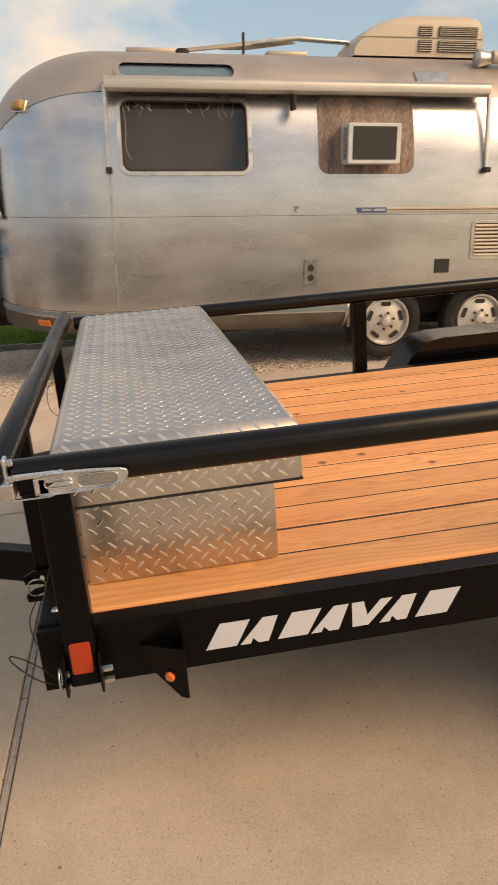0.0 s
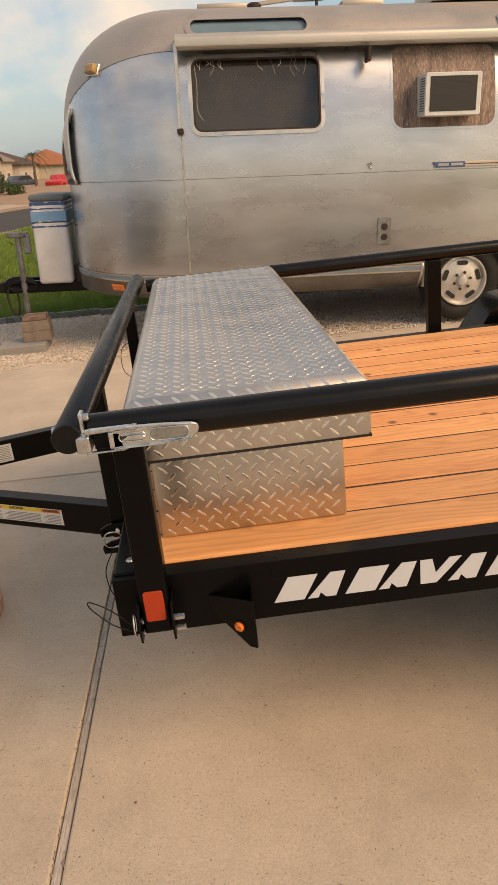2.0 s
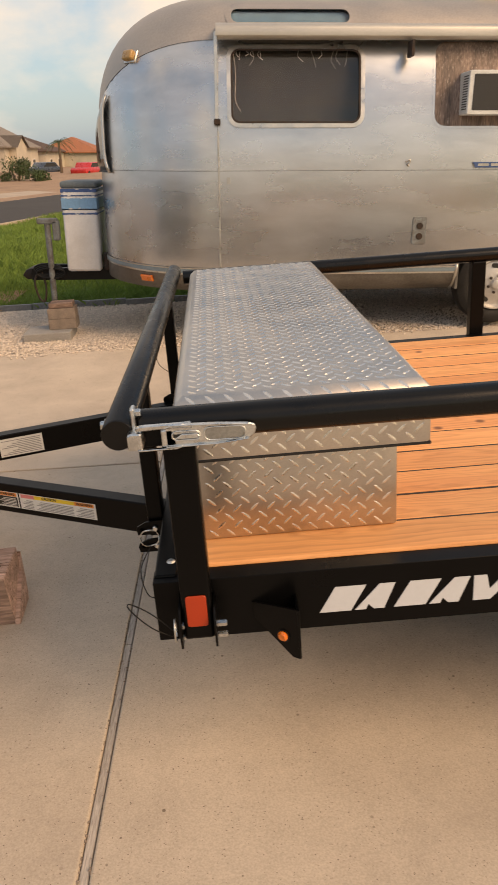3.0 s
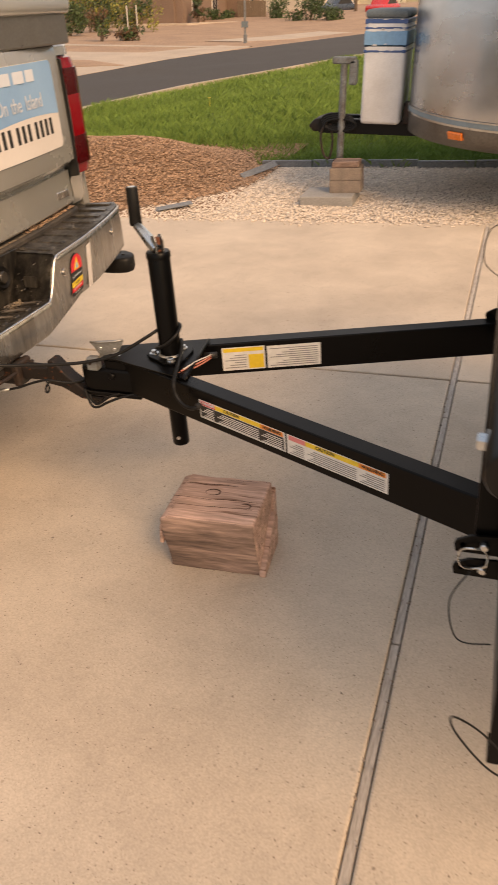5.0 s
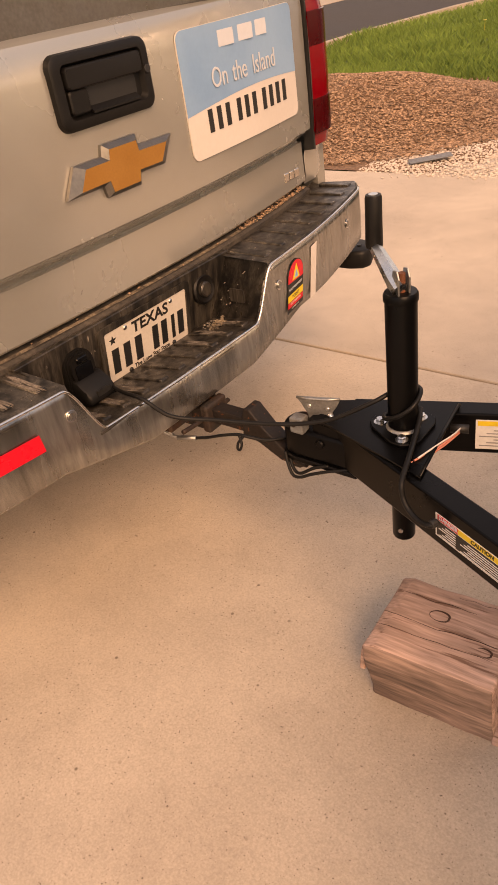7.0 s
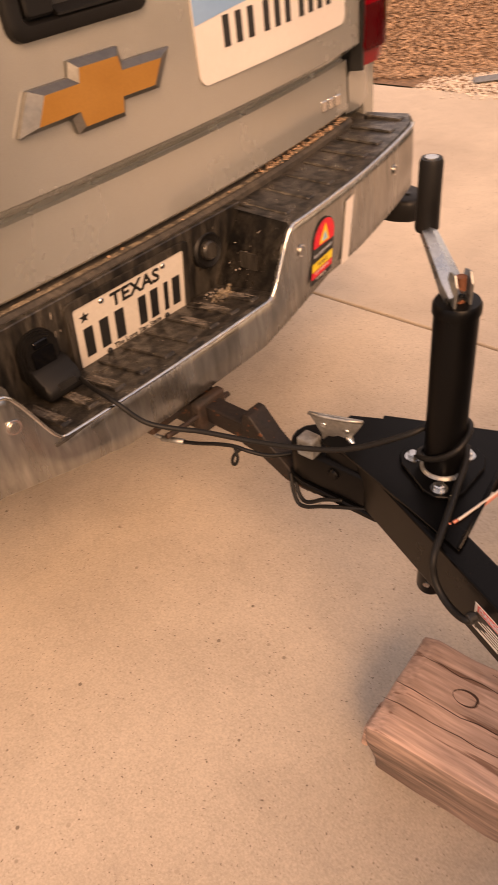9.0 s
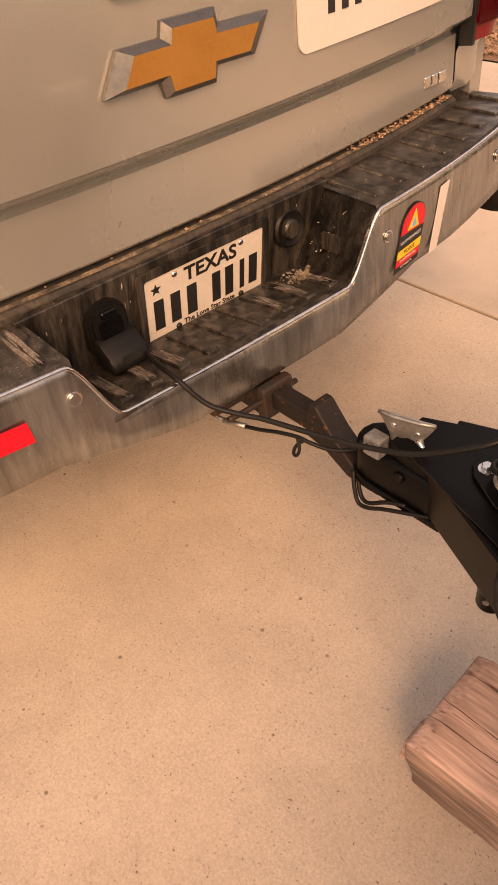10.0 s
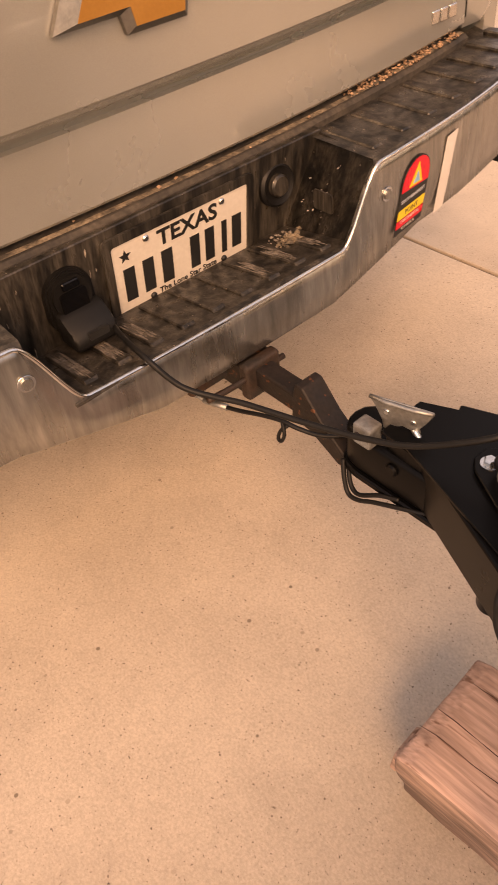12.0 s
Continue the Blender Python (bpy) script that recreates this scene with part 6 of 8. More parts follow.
# number plate: bars in place of the number
pm = Matrix.Translation((-0.058, 0.0, 0.711)) @ pose(0, 0, 0, 0, 8.5, 0)
plate = part("number_plate", prism(round_rect(-0.1525, 0.1525, -0.076, 0.076, 0.008, 4), 0, 0.0016, "x"), "plate_white", truck, "white number plate")
plate.matrix_local = pm
fr = bmesh.new()
outer, inner = round_rect(-0.164, 0.164, -0.088, 0.088, 0.012, 4), round_rect(-0.148, 0.148, -0.071, 0.071, 0.006, 4)
va = [[fr.verts.new((x, *p)) for p in poly] for x, poly in ((-0.002, outer), (0.004, outer), (0.004, inner), (0.0, inner))]
for r, q in zip(va, va[1:]):
    for i in range(len(outer)):
        j = (i + 1) % len(outer)
        fr.faces.new((r[i], r[j], q[j], q[i]))
bmesh.ops.recalc_face_normals(fr, faces=fr.faces)
part("plate_frame", fr, "dirty_plastic", plate)
for u0, u1 in ((-0.130, -0.107), (-0.090, -0.067), (-0.050, -0.026), (0.014, 0.035), (0.048, 0.069), (0.087, 0.099), (0.112, 0.134)):
    part("number_bar", box(0.0012, 0.0026, u0, u1, -0.050, 0.018, 0.0), "ink", plate)
lettering("lettering", "The Lone Star State", 0.0165, "ink", plate, Matrix.Translation((0.002, 0.006, -0.0615)) @ pose(0, 0, 0, 90, 0, 90), bold=0.0002)
lettering("lettering", "TEXAS", 0.043, "ink", plate, Matrix.Translation((0.002, 0.012, 0.045)) @ pose(0, 0, 0, 90, 0, 90), squeeze=1.05, bold=0.0011)
st = [(0.013 * (1 if k % 2 == 0 else 0.42) * math.sin(k * math.pi / 5) - 0.122, 0.043 + 0.013 * (1 if k % 2 == 0 else 0.42) * math.cos(k * math.pi / 5)) for k in range(10)]
part("star", prism(st, 0.0012, 0.0024, "x"), "ink", plate)
for u, z in ((-0.078, 0.060), (0.088, 0.060), (-0.075, -0.064), (0.09, -0.064)):
    part("plate_screw", disc((0.001, u, z), (1, 0, 0), 0.0065, 0.005, 10, 0.002), "chrome" if z > 0 else "ink", plate, smooth=40)

# sockets beside the plate
knob = part("access_plug", lathe((-0.062, 0.225, 0.745), (1, 0, 0.1), [(0.0, 0.041), (0.012, 0.041), (0.017, 0.036), (0.013, 0.029), (0.011, 0.022)], 32), "black_plastic", bumper, "round black plastic plug", smooth=40)
part("plug_centre", disc((-0.052, 0.225, 0.746), (1, 0, 0.1), 0.021, 0.014, 24, 0.004), "dirty_plastic", knob, smooth=40)
sock = part("wiring_socket", prism(round_rect(-0.281, -0.195, 0.664, 0.786, 0.042, 8), -0.085, -0.044, "x"), "black_plastic", bumper, "black wiring socket with a plugged-in connector", smooth=40)
part("socket_rim", prism(round_rect(-0.277, -0.199, 0.668, 0.782, 0.038, 8), -0.046, -0.040, "x"), "black_plastic", sock, smooth=40)
part("socket_flap", prism(round_rect(-0.272, -0.204, 0.706, 0.778, 0.033, 8), -0.041, -0.031, "x"), "black_plastic", sock, smooth=40)
part("flap_panel", prism(round_rect(-0.262, -0.214, 0.712, 0.754, 0.006, 4), -0.032, -0.0285, "x"), "gloss_black", sock, smooth=40)
part("flap_tab", prism(round_rect(-0.254, -0.222, 0.758, 0.772, 0.004, 3), -0.032, -0.0265, "x", 0.002), "gloss_black", sock)
part("connector", prism([(-0.048, 0.662), (-0.048, 0.722), (-0.026, 0.720), (0.002, 0.700), (0.014, 0.682), (0.010, 0.664)], -0.276, -0.192, "y", 0.009, seg=2), "cable", sock, smooth=40)
part("connector_recess", prism(round_rect(-0.250, -0.212, 0.681, 0.694, 0.003, 3), 0.004, 0.0135, "x"), "ink", sock)
part("tow_light", prism(round_rect(0.0, 0.05, 0.70, 0.738, 0.006, 3), 0.268, 0.272, "y"), "dirty_plastic", bumper)


def on_face(u, z):
    d = (face_x(u + 0.01) - face_x(u - 0.01)) / 0.02
    return Matrix.Translation((face_x(u) + 0.002, u, z)) @ pose(0, 0, 0, 90, 0, 90 - math.degrees(math.atan(d)))


def patch(name, u, z, poly, mat, parent, lift=0.001, thick=0.0012, label=""):
    """A flat shape of (across, up) stuck on the bumper's face at u, z."""
    b = prism(poly, lift, lift + thick, "z")
    b.transform(on_face(u, z))
    return part(name, b, mat, parent, label)


for u, z in ((0.345, 0.732), (-0.400, 0.742), (0.80, 0.745)):
    b = disc((0, 0, 0), (0, 0, 1), 0.014, 0.0016, 20, 0.0005)
    b.transform(on_face(u, z))
    sensor = part("parking_sensor", b, "chrome", bumper, smooth=40)
    b = disc((0, 0, 0.002), (0, 0, 1), 0.0095, 0.002, 18)
    b.transform(on_face(u, z))
    part("sensor_face", b, "bumper", sensor)
patch("red_tape", -0.62, 0.723, [(-0.16, -0.020), (0.142, -0.020), (0.138, 0.021), (-0.16, 0.021)], "red_tape", bumper, label="red reflective tape")
SW = 0.043
dome = lambda w, b0, b1: [(-w, b0), (w, b1), (w, 0.024)] + [(w * math.cos(radians(a)), 0.024 + w * math.sin(radians(a))) for a in range(15, 180, 15)] + [(-w, 0.024)]
lean = lambda poly: [(x + 0.22 * z, z) for x, z in poly]
sticker = patch("sticker", 0.425, 0.703, lean(dome(SW, -0.070, -0.062)), "ink", bumper, label="black, red and yellow buoy sticker")
patch("sticker_band", 0.425, 0.703, lean(dome(SW - 0.002, 0.012, 0.012)), "red_tape", sticker, 0.002)
patch("sticker_band", 0.425, 0.703, lean([(-SW + 0.002, -0.040), (SW - 0.002, -0.034), (SW - 0.002, -0.016), (-SW + 0.002, -0.022)]), "yellow", sticker, 0.002)
patch("sticker_band", 0.425, 0.703, lean([(-SW + 0.002, -0.056), (SW - 0.002, -0.050), (SW - 0.002, -0.036), (-SW + 0.002, -0.042)]), "red_tape", sticker, 0.002)
patch("sticker_band", 0.425, 0.703, lean([(-0.020, 0.016), (0.020, 0.016), (0.0, 0.056)]), "yellow", sticker, 0.0028)
patch("sticker_band", 0.425, 0.703, lean([(-0.010, 0.02), (0.010, 0.02), (0.0, 0.04)]), "light_blue", sticker, 0.0036)
lettering("lettering", "SOUTHERNMOST", 0.0095, "white_vinyl", sticker, on_face(0.424, 0.6985) @ Matrix.Translation((0, 0, 0.0024)) @ pose(0, 0, 0, 0, 0, 4), 0.0003)
lettering("lettering", "CONTINENTAL", 0.0085, "off_white", sticker, on_face(0.4145, 0.6595) @ Matrix.Translation((0, 0, 0.0034)) @ pose(0, 0, 0, 0, 0, 4), 0.0003)
lettering("lettering", "KEY WEST, FL", 0.0068, "off_white", sticker, on_face(0.411, 0.644) @ Matrix.Translation((0, 0, 0.0024)) @ pose(0, 0, 0, 0, 0, 4), 0.0003)
lettering("lettering", "POINT", 0.0135, "ink", sticker, on_face(0.419, 0.675) @ Matrix.Translation((0, 0, 0.0034)) @ pose(0, 0, 0, 0, 0, 4), 0.0003)
patch("faded_tape", 0.535, 0.706, [(-0.034, -0.080), (-0.002, -0.078), (0.032, 0.068), (-0.004, 0.064)], "off_white", bumper, label="faded cream tape strip")
side_step = part("side_step", prism([(-2.9, 0.975), (-0.05, 0.965), (0.0, 0.985), (0.012, 1.02), (-0.01, 1.075), (-0.06, 1.105), (-2.9, 1.11)], 0.515, 0.582, "z", 0.014, seg=2), "black_plastic", truck, smooth=40)
for i in range(5):
    part("step_hole", disc((-0.04 - 0.035 * i, 1.03 + 0.03 * (i % 2), 0.584), (0, 0, 1), 0.008, 0.003, 10), "ink", side_step)

# receiver hitch and ball mount
recv = part("receiver", box(-0.05, 0.115, -0.031, 0.041, 0.485, 0.553, 0.006, seg=2), "rust", truck, "rusty receiver tube")
part("receiver_collar", box(0.108, 0.134, -0.036, 0.046, 0.480, 0.558, 0.008, seg=3), "iron", recv)
part("cross_tube", tube([(-0.12, -0.45, 0.545), (-0.12, 0.45, 0.545)], 0.03, 12), "rust", recv, smooth=40)
part("chain_bracket", box(0.035, 0.10, -0.135, -0.050, 0.530, 0.575, 0.006), "iron", recv)
part("hitch_pin", tube(curve_pts([(0.125, -0.12, 0.535), (0.125, -0.06, 0.53), (0.125, 0.06, 0.53)], 4), 0.006, 10), "iron", recv, smooth=True)
mount = part("ball_mount", box(0.11, 0.258, -0.015, 0.026, 0.503, 0.545, 0.005, seg=2), "rust", truck, "rusty drop ball mount")
part("drop_plate", prism([(0.228, 0.495), (0.234, 0.552), (0.241, 0.576), (0.258, 0.576), (0.300, 0.528), (0.362, 0.478), (0.380, 0.468), (0.415, 0.468), (0.415, 0.454), (0.34, 0.454), (0.275, 0.488)], -0.019, 0.031, "y", 0.004, seg=2), "rust", mount)
part("ball_neck", disc((0.372, 0.015, 0.46), (0, 0, 1), 0.016, 0.05, 16), "iron", mount, smooth=40)
part("hitch_ball", tube([(0.372, 0.015, 0.505 + 0.05 * k / 8) for k in range(9)], [max(0.004, 0.025 * math.sin(math.pi * (0.12 + 0.80 * k / 8))) for k in range(9)], 18), "chrome", mount, smooth=True)
part("ball_nut", disc((0.372, 0.015, 0.435), (0, 0, 1), 0.021, 0.018, 6, 0.003), "iron", mount)


# ---- aluminium travel trailer ----
AIR = pose(-0.092, 4.78, -0.005, 0, 3.0, 0) @ Matrix.Scale(1.043, 4)
coach = thing("travel_trailer", AIR, "old riveted aluminium travel trailer parked on gravel, awning rolled up", "travel trailer")
SECTION = [(0.17, 0.44), (0.075, 0.50), (0.02, 0.60), (0.0, 0.80), (-0.004, 1.10), (0.0, 1.38), (0.014, 1.62), (0.045, 1.88), (0.105, 2.12), (0.19, 2.30), (0.32, 2.46), (0.51, 2.585), (0.80, 2.668), (1.2, 2.70)]
SEC = curve_pts([(d, z, 0) for d, z in SECTION], 5)
FX, FL = 0.21, 1.05                         # where the rounded front starts, and its length


def wall_d(z):
    """How far the near wall lies in from the body's widest line at height z."""
    for a, b in zip(SEC, SEC[1:]):
        if a.y <= z <= b.y:
            return a.x + (b.x - a.x) * (z - a.y) / max(1e-6, b.y - a.y)
    return SEC[-1].x


def skin(x, d, z):
    """A point of the skin for the section's (d, z), bent round the front for x < FX."""
    if x >= FX:
        return (x, d, z)
    s = min(1.0, (FX - x) / FL)
    k = math.sqrt(max(0.0, 1 - s * s))
    zz = z if z < 1.38 else 1.38 + (z - 1.38) * k ** 0.58
    zz = zz + 0.05 * s * s * max(0, (0.9 - z))
    return (x, 1.2 - (1.2 - d) * k, zz)


front_x = [FX - FL * math.sin(radians(90 - 90 * i / 18)) for i in range(18)]
WIN = dict(main=(0.310, 1.292, 1.712, 2.231), roofw=(0.30, 1.25, 2.405, 2.535))
stops = sorted({FX, 0.310, 1.292, 1.85, 2.66, 0.30, 1.25, 2.14, 4.15, 6.0} | {0.5, 0.8, 1.0, 1.55, 2.9, 3.2, 3.6, 5.0, 5.5})
xs_all = front_x + stops
zs = sorted({round(v.y, 4) for v in SEC} | {1.712, 2.231, 2.405, 2.535, 0.76, 2.29})
zs = [z for i, z in enumerate(zs) if i == 0 or z - zs[i - 1] > 0.004 or z in (1.712, 2.231, 2.405, 2.535)]


def body(lo, hi, far=False, start=-9.0, stop=9.0):
    b = bmesh.new()
    vs = {}

    def vert(x, z):
        if (x, z) not in vs:
            px, py, pz = skin(x, wall_d(z), z)
            vs[(x, z)] = b.verts.new((px, 2.4 - py if far else py, pz))
        return vs[(x, z)]
    for x0, x1 in zip(xs_all, xs_all[1:]):
        for z0, z1 in zip(zs, zs[1:]):
            if z0 < lo - 1e-6 or z1 > hi + 1e-6 or x0 < start or x1 > stop:
                continue
            cx, cz = (x0 + x1) / 2, (z0 + z1) / 2
            if not far and any(a < cx < c and e < cz < f for a, c, e, f in WIN.values()):
                continue
            if 2.14 < cx < 4.15 and cz < 0.76:
                continue
            b.faces.new((vert(x0, z0), vert(x1, z0), vert(x1, z1), vert(x0, z1)))
    bmesh.ops.remove_doubles(b, verts=b.verts, dist=0.0004)
    bmesh.ops.recalc_face_normals(b, faces=b.faces)
    return b


Z_ROOF = 2.29
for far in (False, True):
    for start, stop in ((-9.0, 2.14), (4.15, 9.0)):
        # Skin below 0.60 takes a darker, rougher aluminium than the sides.
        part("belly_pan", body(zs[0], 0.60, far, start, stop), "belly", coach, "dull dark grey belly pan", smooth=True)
    part("side_skin", body(0.60, Z_ROOF, far), "alu", coach, smooth=True)
    part("roof_skin", body(Z_ROOF, 3, far), "alu_roof", coach, smooth=True)
part("rear_skin", prism([(d, z) for d, z in SECTION] + [(2.4 - d, z) for d, z in SECTION[::-1]], 5.99, 6.0, "x"), "alu", coach)
part("floor_pan", box(0.05, 5.98, 0.42, 2.0, 0.43, 0.47), "black_plastic", coach)
part("wheel_well", box(2.15, 4.14, 0.02, 0.5, 0.75, 0.78), "ink", coach)
part("wheel_well", box(2.15, 4.14, 0.45, 0.5, 0.40, 0.78), "ink", coach)
for x in (2.14, 4.13):
    part("wheel_well", box(x, x + 0.02, 0.02, 0.5, 0.46, 0.77), "belly", coach)


def frame_ring(x0, x1, z0, z1, r, wide, out, name, mat, parent, lab=""):
    """A rounded frame on the curved wall."""
    o, i = round_rect(x0 - wide, x1 + wide, z0 - wide, z1 + wide, r + wide), round_rect(x0, x1, z0, z1, r)
    b = bmesh.new()
    n = len(o)
    R = []
    for poly, dd in ((o, 0.002), (o, -out), (i, -out), (i, 0.012)):
        R.append([b.verts.new((x, wall_d(min(2.69, z)) + dd, z)) for x, z in poly])
    for a, c in zip(R, R[1:]):
        for k in range(n):
            b.faces.new((a[k], a[(k + 1) % n], c[(k + 1) % n], c[k]))
    bmesh.ops.recalc_face_normals(b, faces=b.faces)
    return part(name, b, mat, parent, lab, smooth=40)


def wall_panel(x0, x1, z0, z1, dd, name, mat, parent, n=8, lab=""):
    """A pane or panel that follows the wall's curve, dd in from its face."""
    b = bmesh.new()
    rows = [[b.verts.new((x, wall_d(z0 + (z1 - z0) * k / n) + dd, z0 + (z1 - z0) * k / n)) for x in (x0, x1)] for k in range(n + 1)]
    for r, q in zip(rows, rows[1:]):
        b.faces.new((r[0], r[1], q[1], q[0]))
    bmesh.ops.recalc_face_normals(b, faces=b.faces)
    bmesh.ops.solidify(b, geom=list(b.faces), thickness=0.004)
    return part(name, b, mat, parent, lab, smooth=40)


win = frame_ring(0.312, 1.290, 1.715, 2.228, 0.065, 0.030, 0.014, "window", "alu_trim", coach, "rounded window in an aluminium frame")
frame_ring(0.326, 1.276, 1.729, 2.214, 0.055, 0.012, 0.017, "window_seal", "iron", win)
pane = wall_panel(0.295, 1.309, 1.697, 2.246, 0.010, "pane", "glass", win)
pane.visible_shadow = False
cb = bmesh.new()
rows = []
for i in range(61):
    x = 0.25 + 1.1 * i / 60
    rows.append([cb.verts.new((x, 0.19 + 0.003 * math.sin(i * 0.35), z)) for z in (1.62, 2.22)])
for r, q in zip(rows, rows[1:]):
    cb.faces.new((r[0], q[0], q[1], r[1]))
# Curtain grey is set dark for the dim room behind the glass.
part("curtain", cb, "curtain", win, "drawn curtain in a dimmed grey", smooth=True)
strand_rng = random.Random(31)
for _ in range(13):
    x = 0.35 + 0.88 * strand_rng.random()
    h = strand_rng.uniform(0.03, 0.12)
    part("torn_seal", tube(curve_pts([(x, wall_d(2.20) + 0.02, 2.212), (x + strand_rng.uniform(-0.02, 0.02), wall_d(2.16) + 0.02, 2.21 - h * 0.5), (x + strand_rng.uniform(-0.035, 0.035), wall_d(2.12) + 0.02, 2.21 - h)], 3), 0.0022, 4), "off_white", win)
part("torn_seal", tube(curve_pts([(0.335, wall_d(2.18) + 0.02, 2.20), (0.35, wall_d(2.05) + 0.02, 2.05), (0.345, wall_d(1.9) + 0.02, 1.88), (0.385, wall_d(1.85) + 0.02, 1.80)], 4), 0.0030, 4), "off_white", win)
# Dark sheet behind the windows carries the unlit room's shade as colour.
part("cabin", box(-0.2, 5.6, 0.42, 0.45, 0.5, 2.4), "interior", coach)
part("window_latch", box(0.79, 0.80, 0.02, 0.03, 1.690, 1.712), "alu_trim", win)

roofw = frame_ring(0.325, 1.225, 2.418, 2.525, 0.05, 0.045, 0.010, "roof_window", "alu_roof", coach, "narrow curved roof-edge window")
rp = wall_panel(0.305, 1.245, 2.405, 2.535, 0.012, "pane", "glass", roofw)
rp.visible_shadow = False
wall_panel(0.28, 1.27, 2.39, 2.548, 0.05, "blind", "light_blue", roofw)



def round_panel(x0, x1, z0, z1, r, lift, name, mat, parent, label="", n=20):
    """A panel with rounded corners lying proud on the curved wall."""
    b = bmesh.new()
    levels = sorted([z0 + (z1 - z0) * k / n for k in range(n + 1)] + [z0 + r * f for f in (0.05, 0.18, 0.6)] + [z1 - r * f for f in (0.05, 0.18, 0.6)])
    rows = []
    for z in levels:
        d = min(z - z0, z1 - z)
        c = 0.0 if d >= r else r - math.sqrt(max(0.0, r * r - (r - d) ** 2))
        rows.append([b.verts.new((x, wall_d(z) + y, z)) for x, y in ((x0 + c, 0.004), (x0 + c, -lift), (x1 - c, -lift), (x1 - c, 0.004))])
    for p, q in zip(rows, rows[1:]):
        for k in range(3):
            b.faces.new((p[k], p[k + 1], q[k + 1], q[k]))
    bmesh.ops.recalc_face_normals(b, faces=b.faces)
    return part(name, b, mat, parent, label, smooth=40)


round_panel(1.835, 2.675, 1.675, 2.297, 0.100, 0.003, "cover_trim", "alu", coach, "riveted aluminium rim round the plywood panel")
cover = round_panel(1.855, 2.655, 1.695, 2.278, 0.085, 0.007, "window_cover", "ply", coach, "weathered plywood panel over a window opening")
ac = part("air_conditioner", box(2.04, 2.465, -0.150, 0.08, 1.765, 2.060, 0.012, seg=2), "ac_white", coach, "white window air conditioner with dark grille")
part("grille_frame", prism(round_rect(2.04, 2.465, 1.765, 2.06, 0.012, 3), -0.160, -0.147, "y", 0.004), "ac_white", ac)
part("grille", prism(round_rect(2.075, 2.43, 1.795, 2.035, 0.006, 3), -0.1625, -0.1595, "y"), "dark_grille", ac)
for i in range(16):
    z = 1.80 + 0.0148 * i
    part("grille_bar", box(2.077, 2.428, -0.1645, -0.1615, z, z + 0.004), "dark_grille", ac)
for i in range(14):
    z = 1.80 + 0.017 * i
    part("louvre", box(2.0375, 2.042, -0.135, -0.03, z, z + 0.007), "dark_grille", ac)

awning = part("awning", tube([(0.215, 0.085, 2.325), (3.265, 0.085, 2.325)], 0.046, 24), "awning_metal", coach, "rolled awning under its silver metal cover", smooth=40)
part("awning_cover", prism([(0.038, 2.300), (0.034, 2.340), (0.05, 2.368), (0.09, 2.378), (0.24, 2.372), (0.24, 2.380), (0.085, 2.387), (0.042, 2.376), (0.024, 2.345), (0.029, 2.30)], 0.205, 3.275, "x"), "awning_metal", awning, "silver-grey metal awning cover", smooth=60)
for x in (0.190, 3.262):
    arm = part("awning_arm", prism([(-0.012, 1.73), (0.02, 1.73), (0.075, 2.30), (0.04, 2.33)], x, x + 0.026, "x", 0.003), "alu_trim", awning)
    part("arm_foot", box(x - 0.008, x + 0.04, -0.045, 0.02, 1.705, 1.745, 0.005), "iron", arm)
part("awning_hook", box(1.628, 1.655, -0.035, 0.09, 2.16, 2.27, 0.006), "iron", coach)
part("door_hook", tube(curve_pts([(1.655, -0.012, 1.44), (1.675, -0.022, 1.455), (1.685, -0.02, 1.44), (1.665, -0.018, 1.425), (1.68, -0.012, 1.41)], 4), 0.006, 8), "alu_trim", coach, smooth=True)

# trim stripe with a plain blue badge
stripe = part("trim_stripe", box(2.185, 5.9, -0.012, 0.0, 1.398, 1.436, 0.003), "cream", coach)
part("stripe_line", box(2.19, 5.89, -0.0145, -0.011, 1.414, 1.419), "iron", stripe)
part("badge_panel", prism([(2.175, 1.437), (2.43, 1.437), (2.43, 1.397), (2.195, 1.397)], -0.017, -0.010, "y", 0.001), "blue", stripe)
for x0, x1 in ((2.215, 2.30), (2.318, 2.415)):
    part("badge_bar", box(x0, x1, -0.0185, -0.0165, 1.408, 1.427), "alu_trim", stripe)

# small fittings
out = part("outlet_box", prism(round_rect(1.742, 1.856, 0.822, 1.036, 0.015, 3), -0.012, 0.0, "y", 0.003), "post_grey", coach, "twin outlet cover")
for z in (0.965, 0.885):
    part("outlet", disc((1.80, -0.012, z), (0, -1, 0), 0.026, 0.006, 16, 0.002), "iron", out)
part("vent_box", box(2.885, 3.015, -0.014, 0.0, 0.90, 1.015, 0.003), "ink", coach)
lv = part("louvre_vent", prism(round_rect(3.19, 3.70, 1.00, 1.325, 0.04, 4), -0.012, 0.0, "y", 0.003), "alu_trim", coach, "louvred vent")
for i in range(9):
    part("vent_slat", prism([(-0.012, 1.035 + 0.03 * i), (-0.024, 1.04 + 0.03 * i), (-0.012, 1.055 + 0.03 * i)], 3.225, 3.665, "x"), "cream", lv)
    part("vent_gap", box(3.225, 3.665, -0.0135, -0.0115, 1.055 + 0.03 * i, 1.063 + 0.03 * i), "iron", lv)
part("marker_plate", box(0.272, 0.30, -0.008, 0.0, 1.285, 1.335, 0.002), "alu_trim", coach)


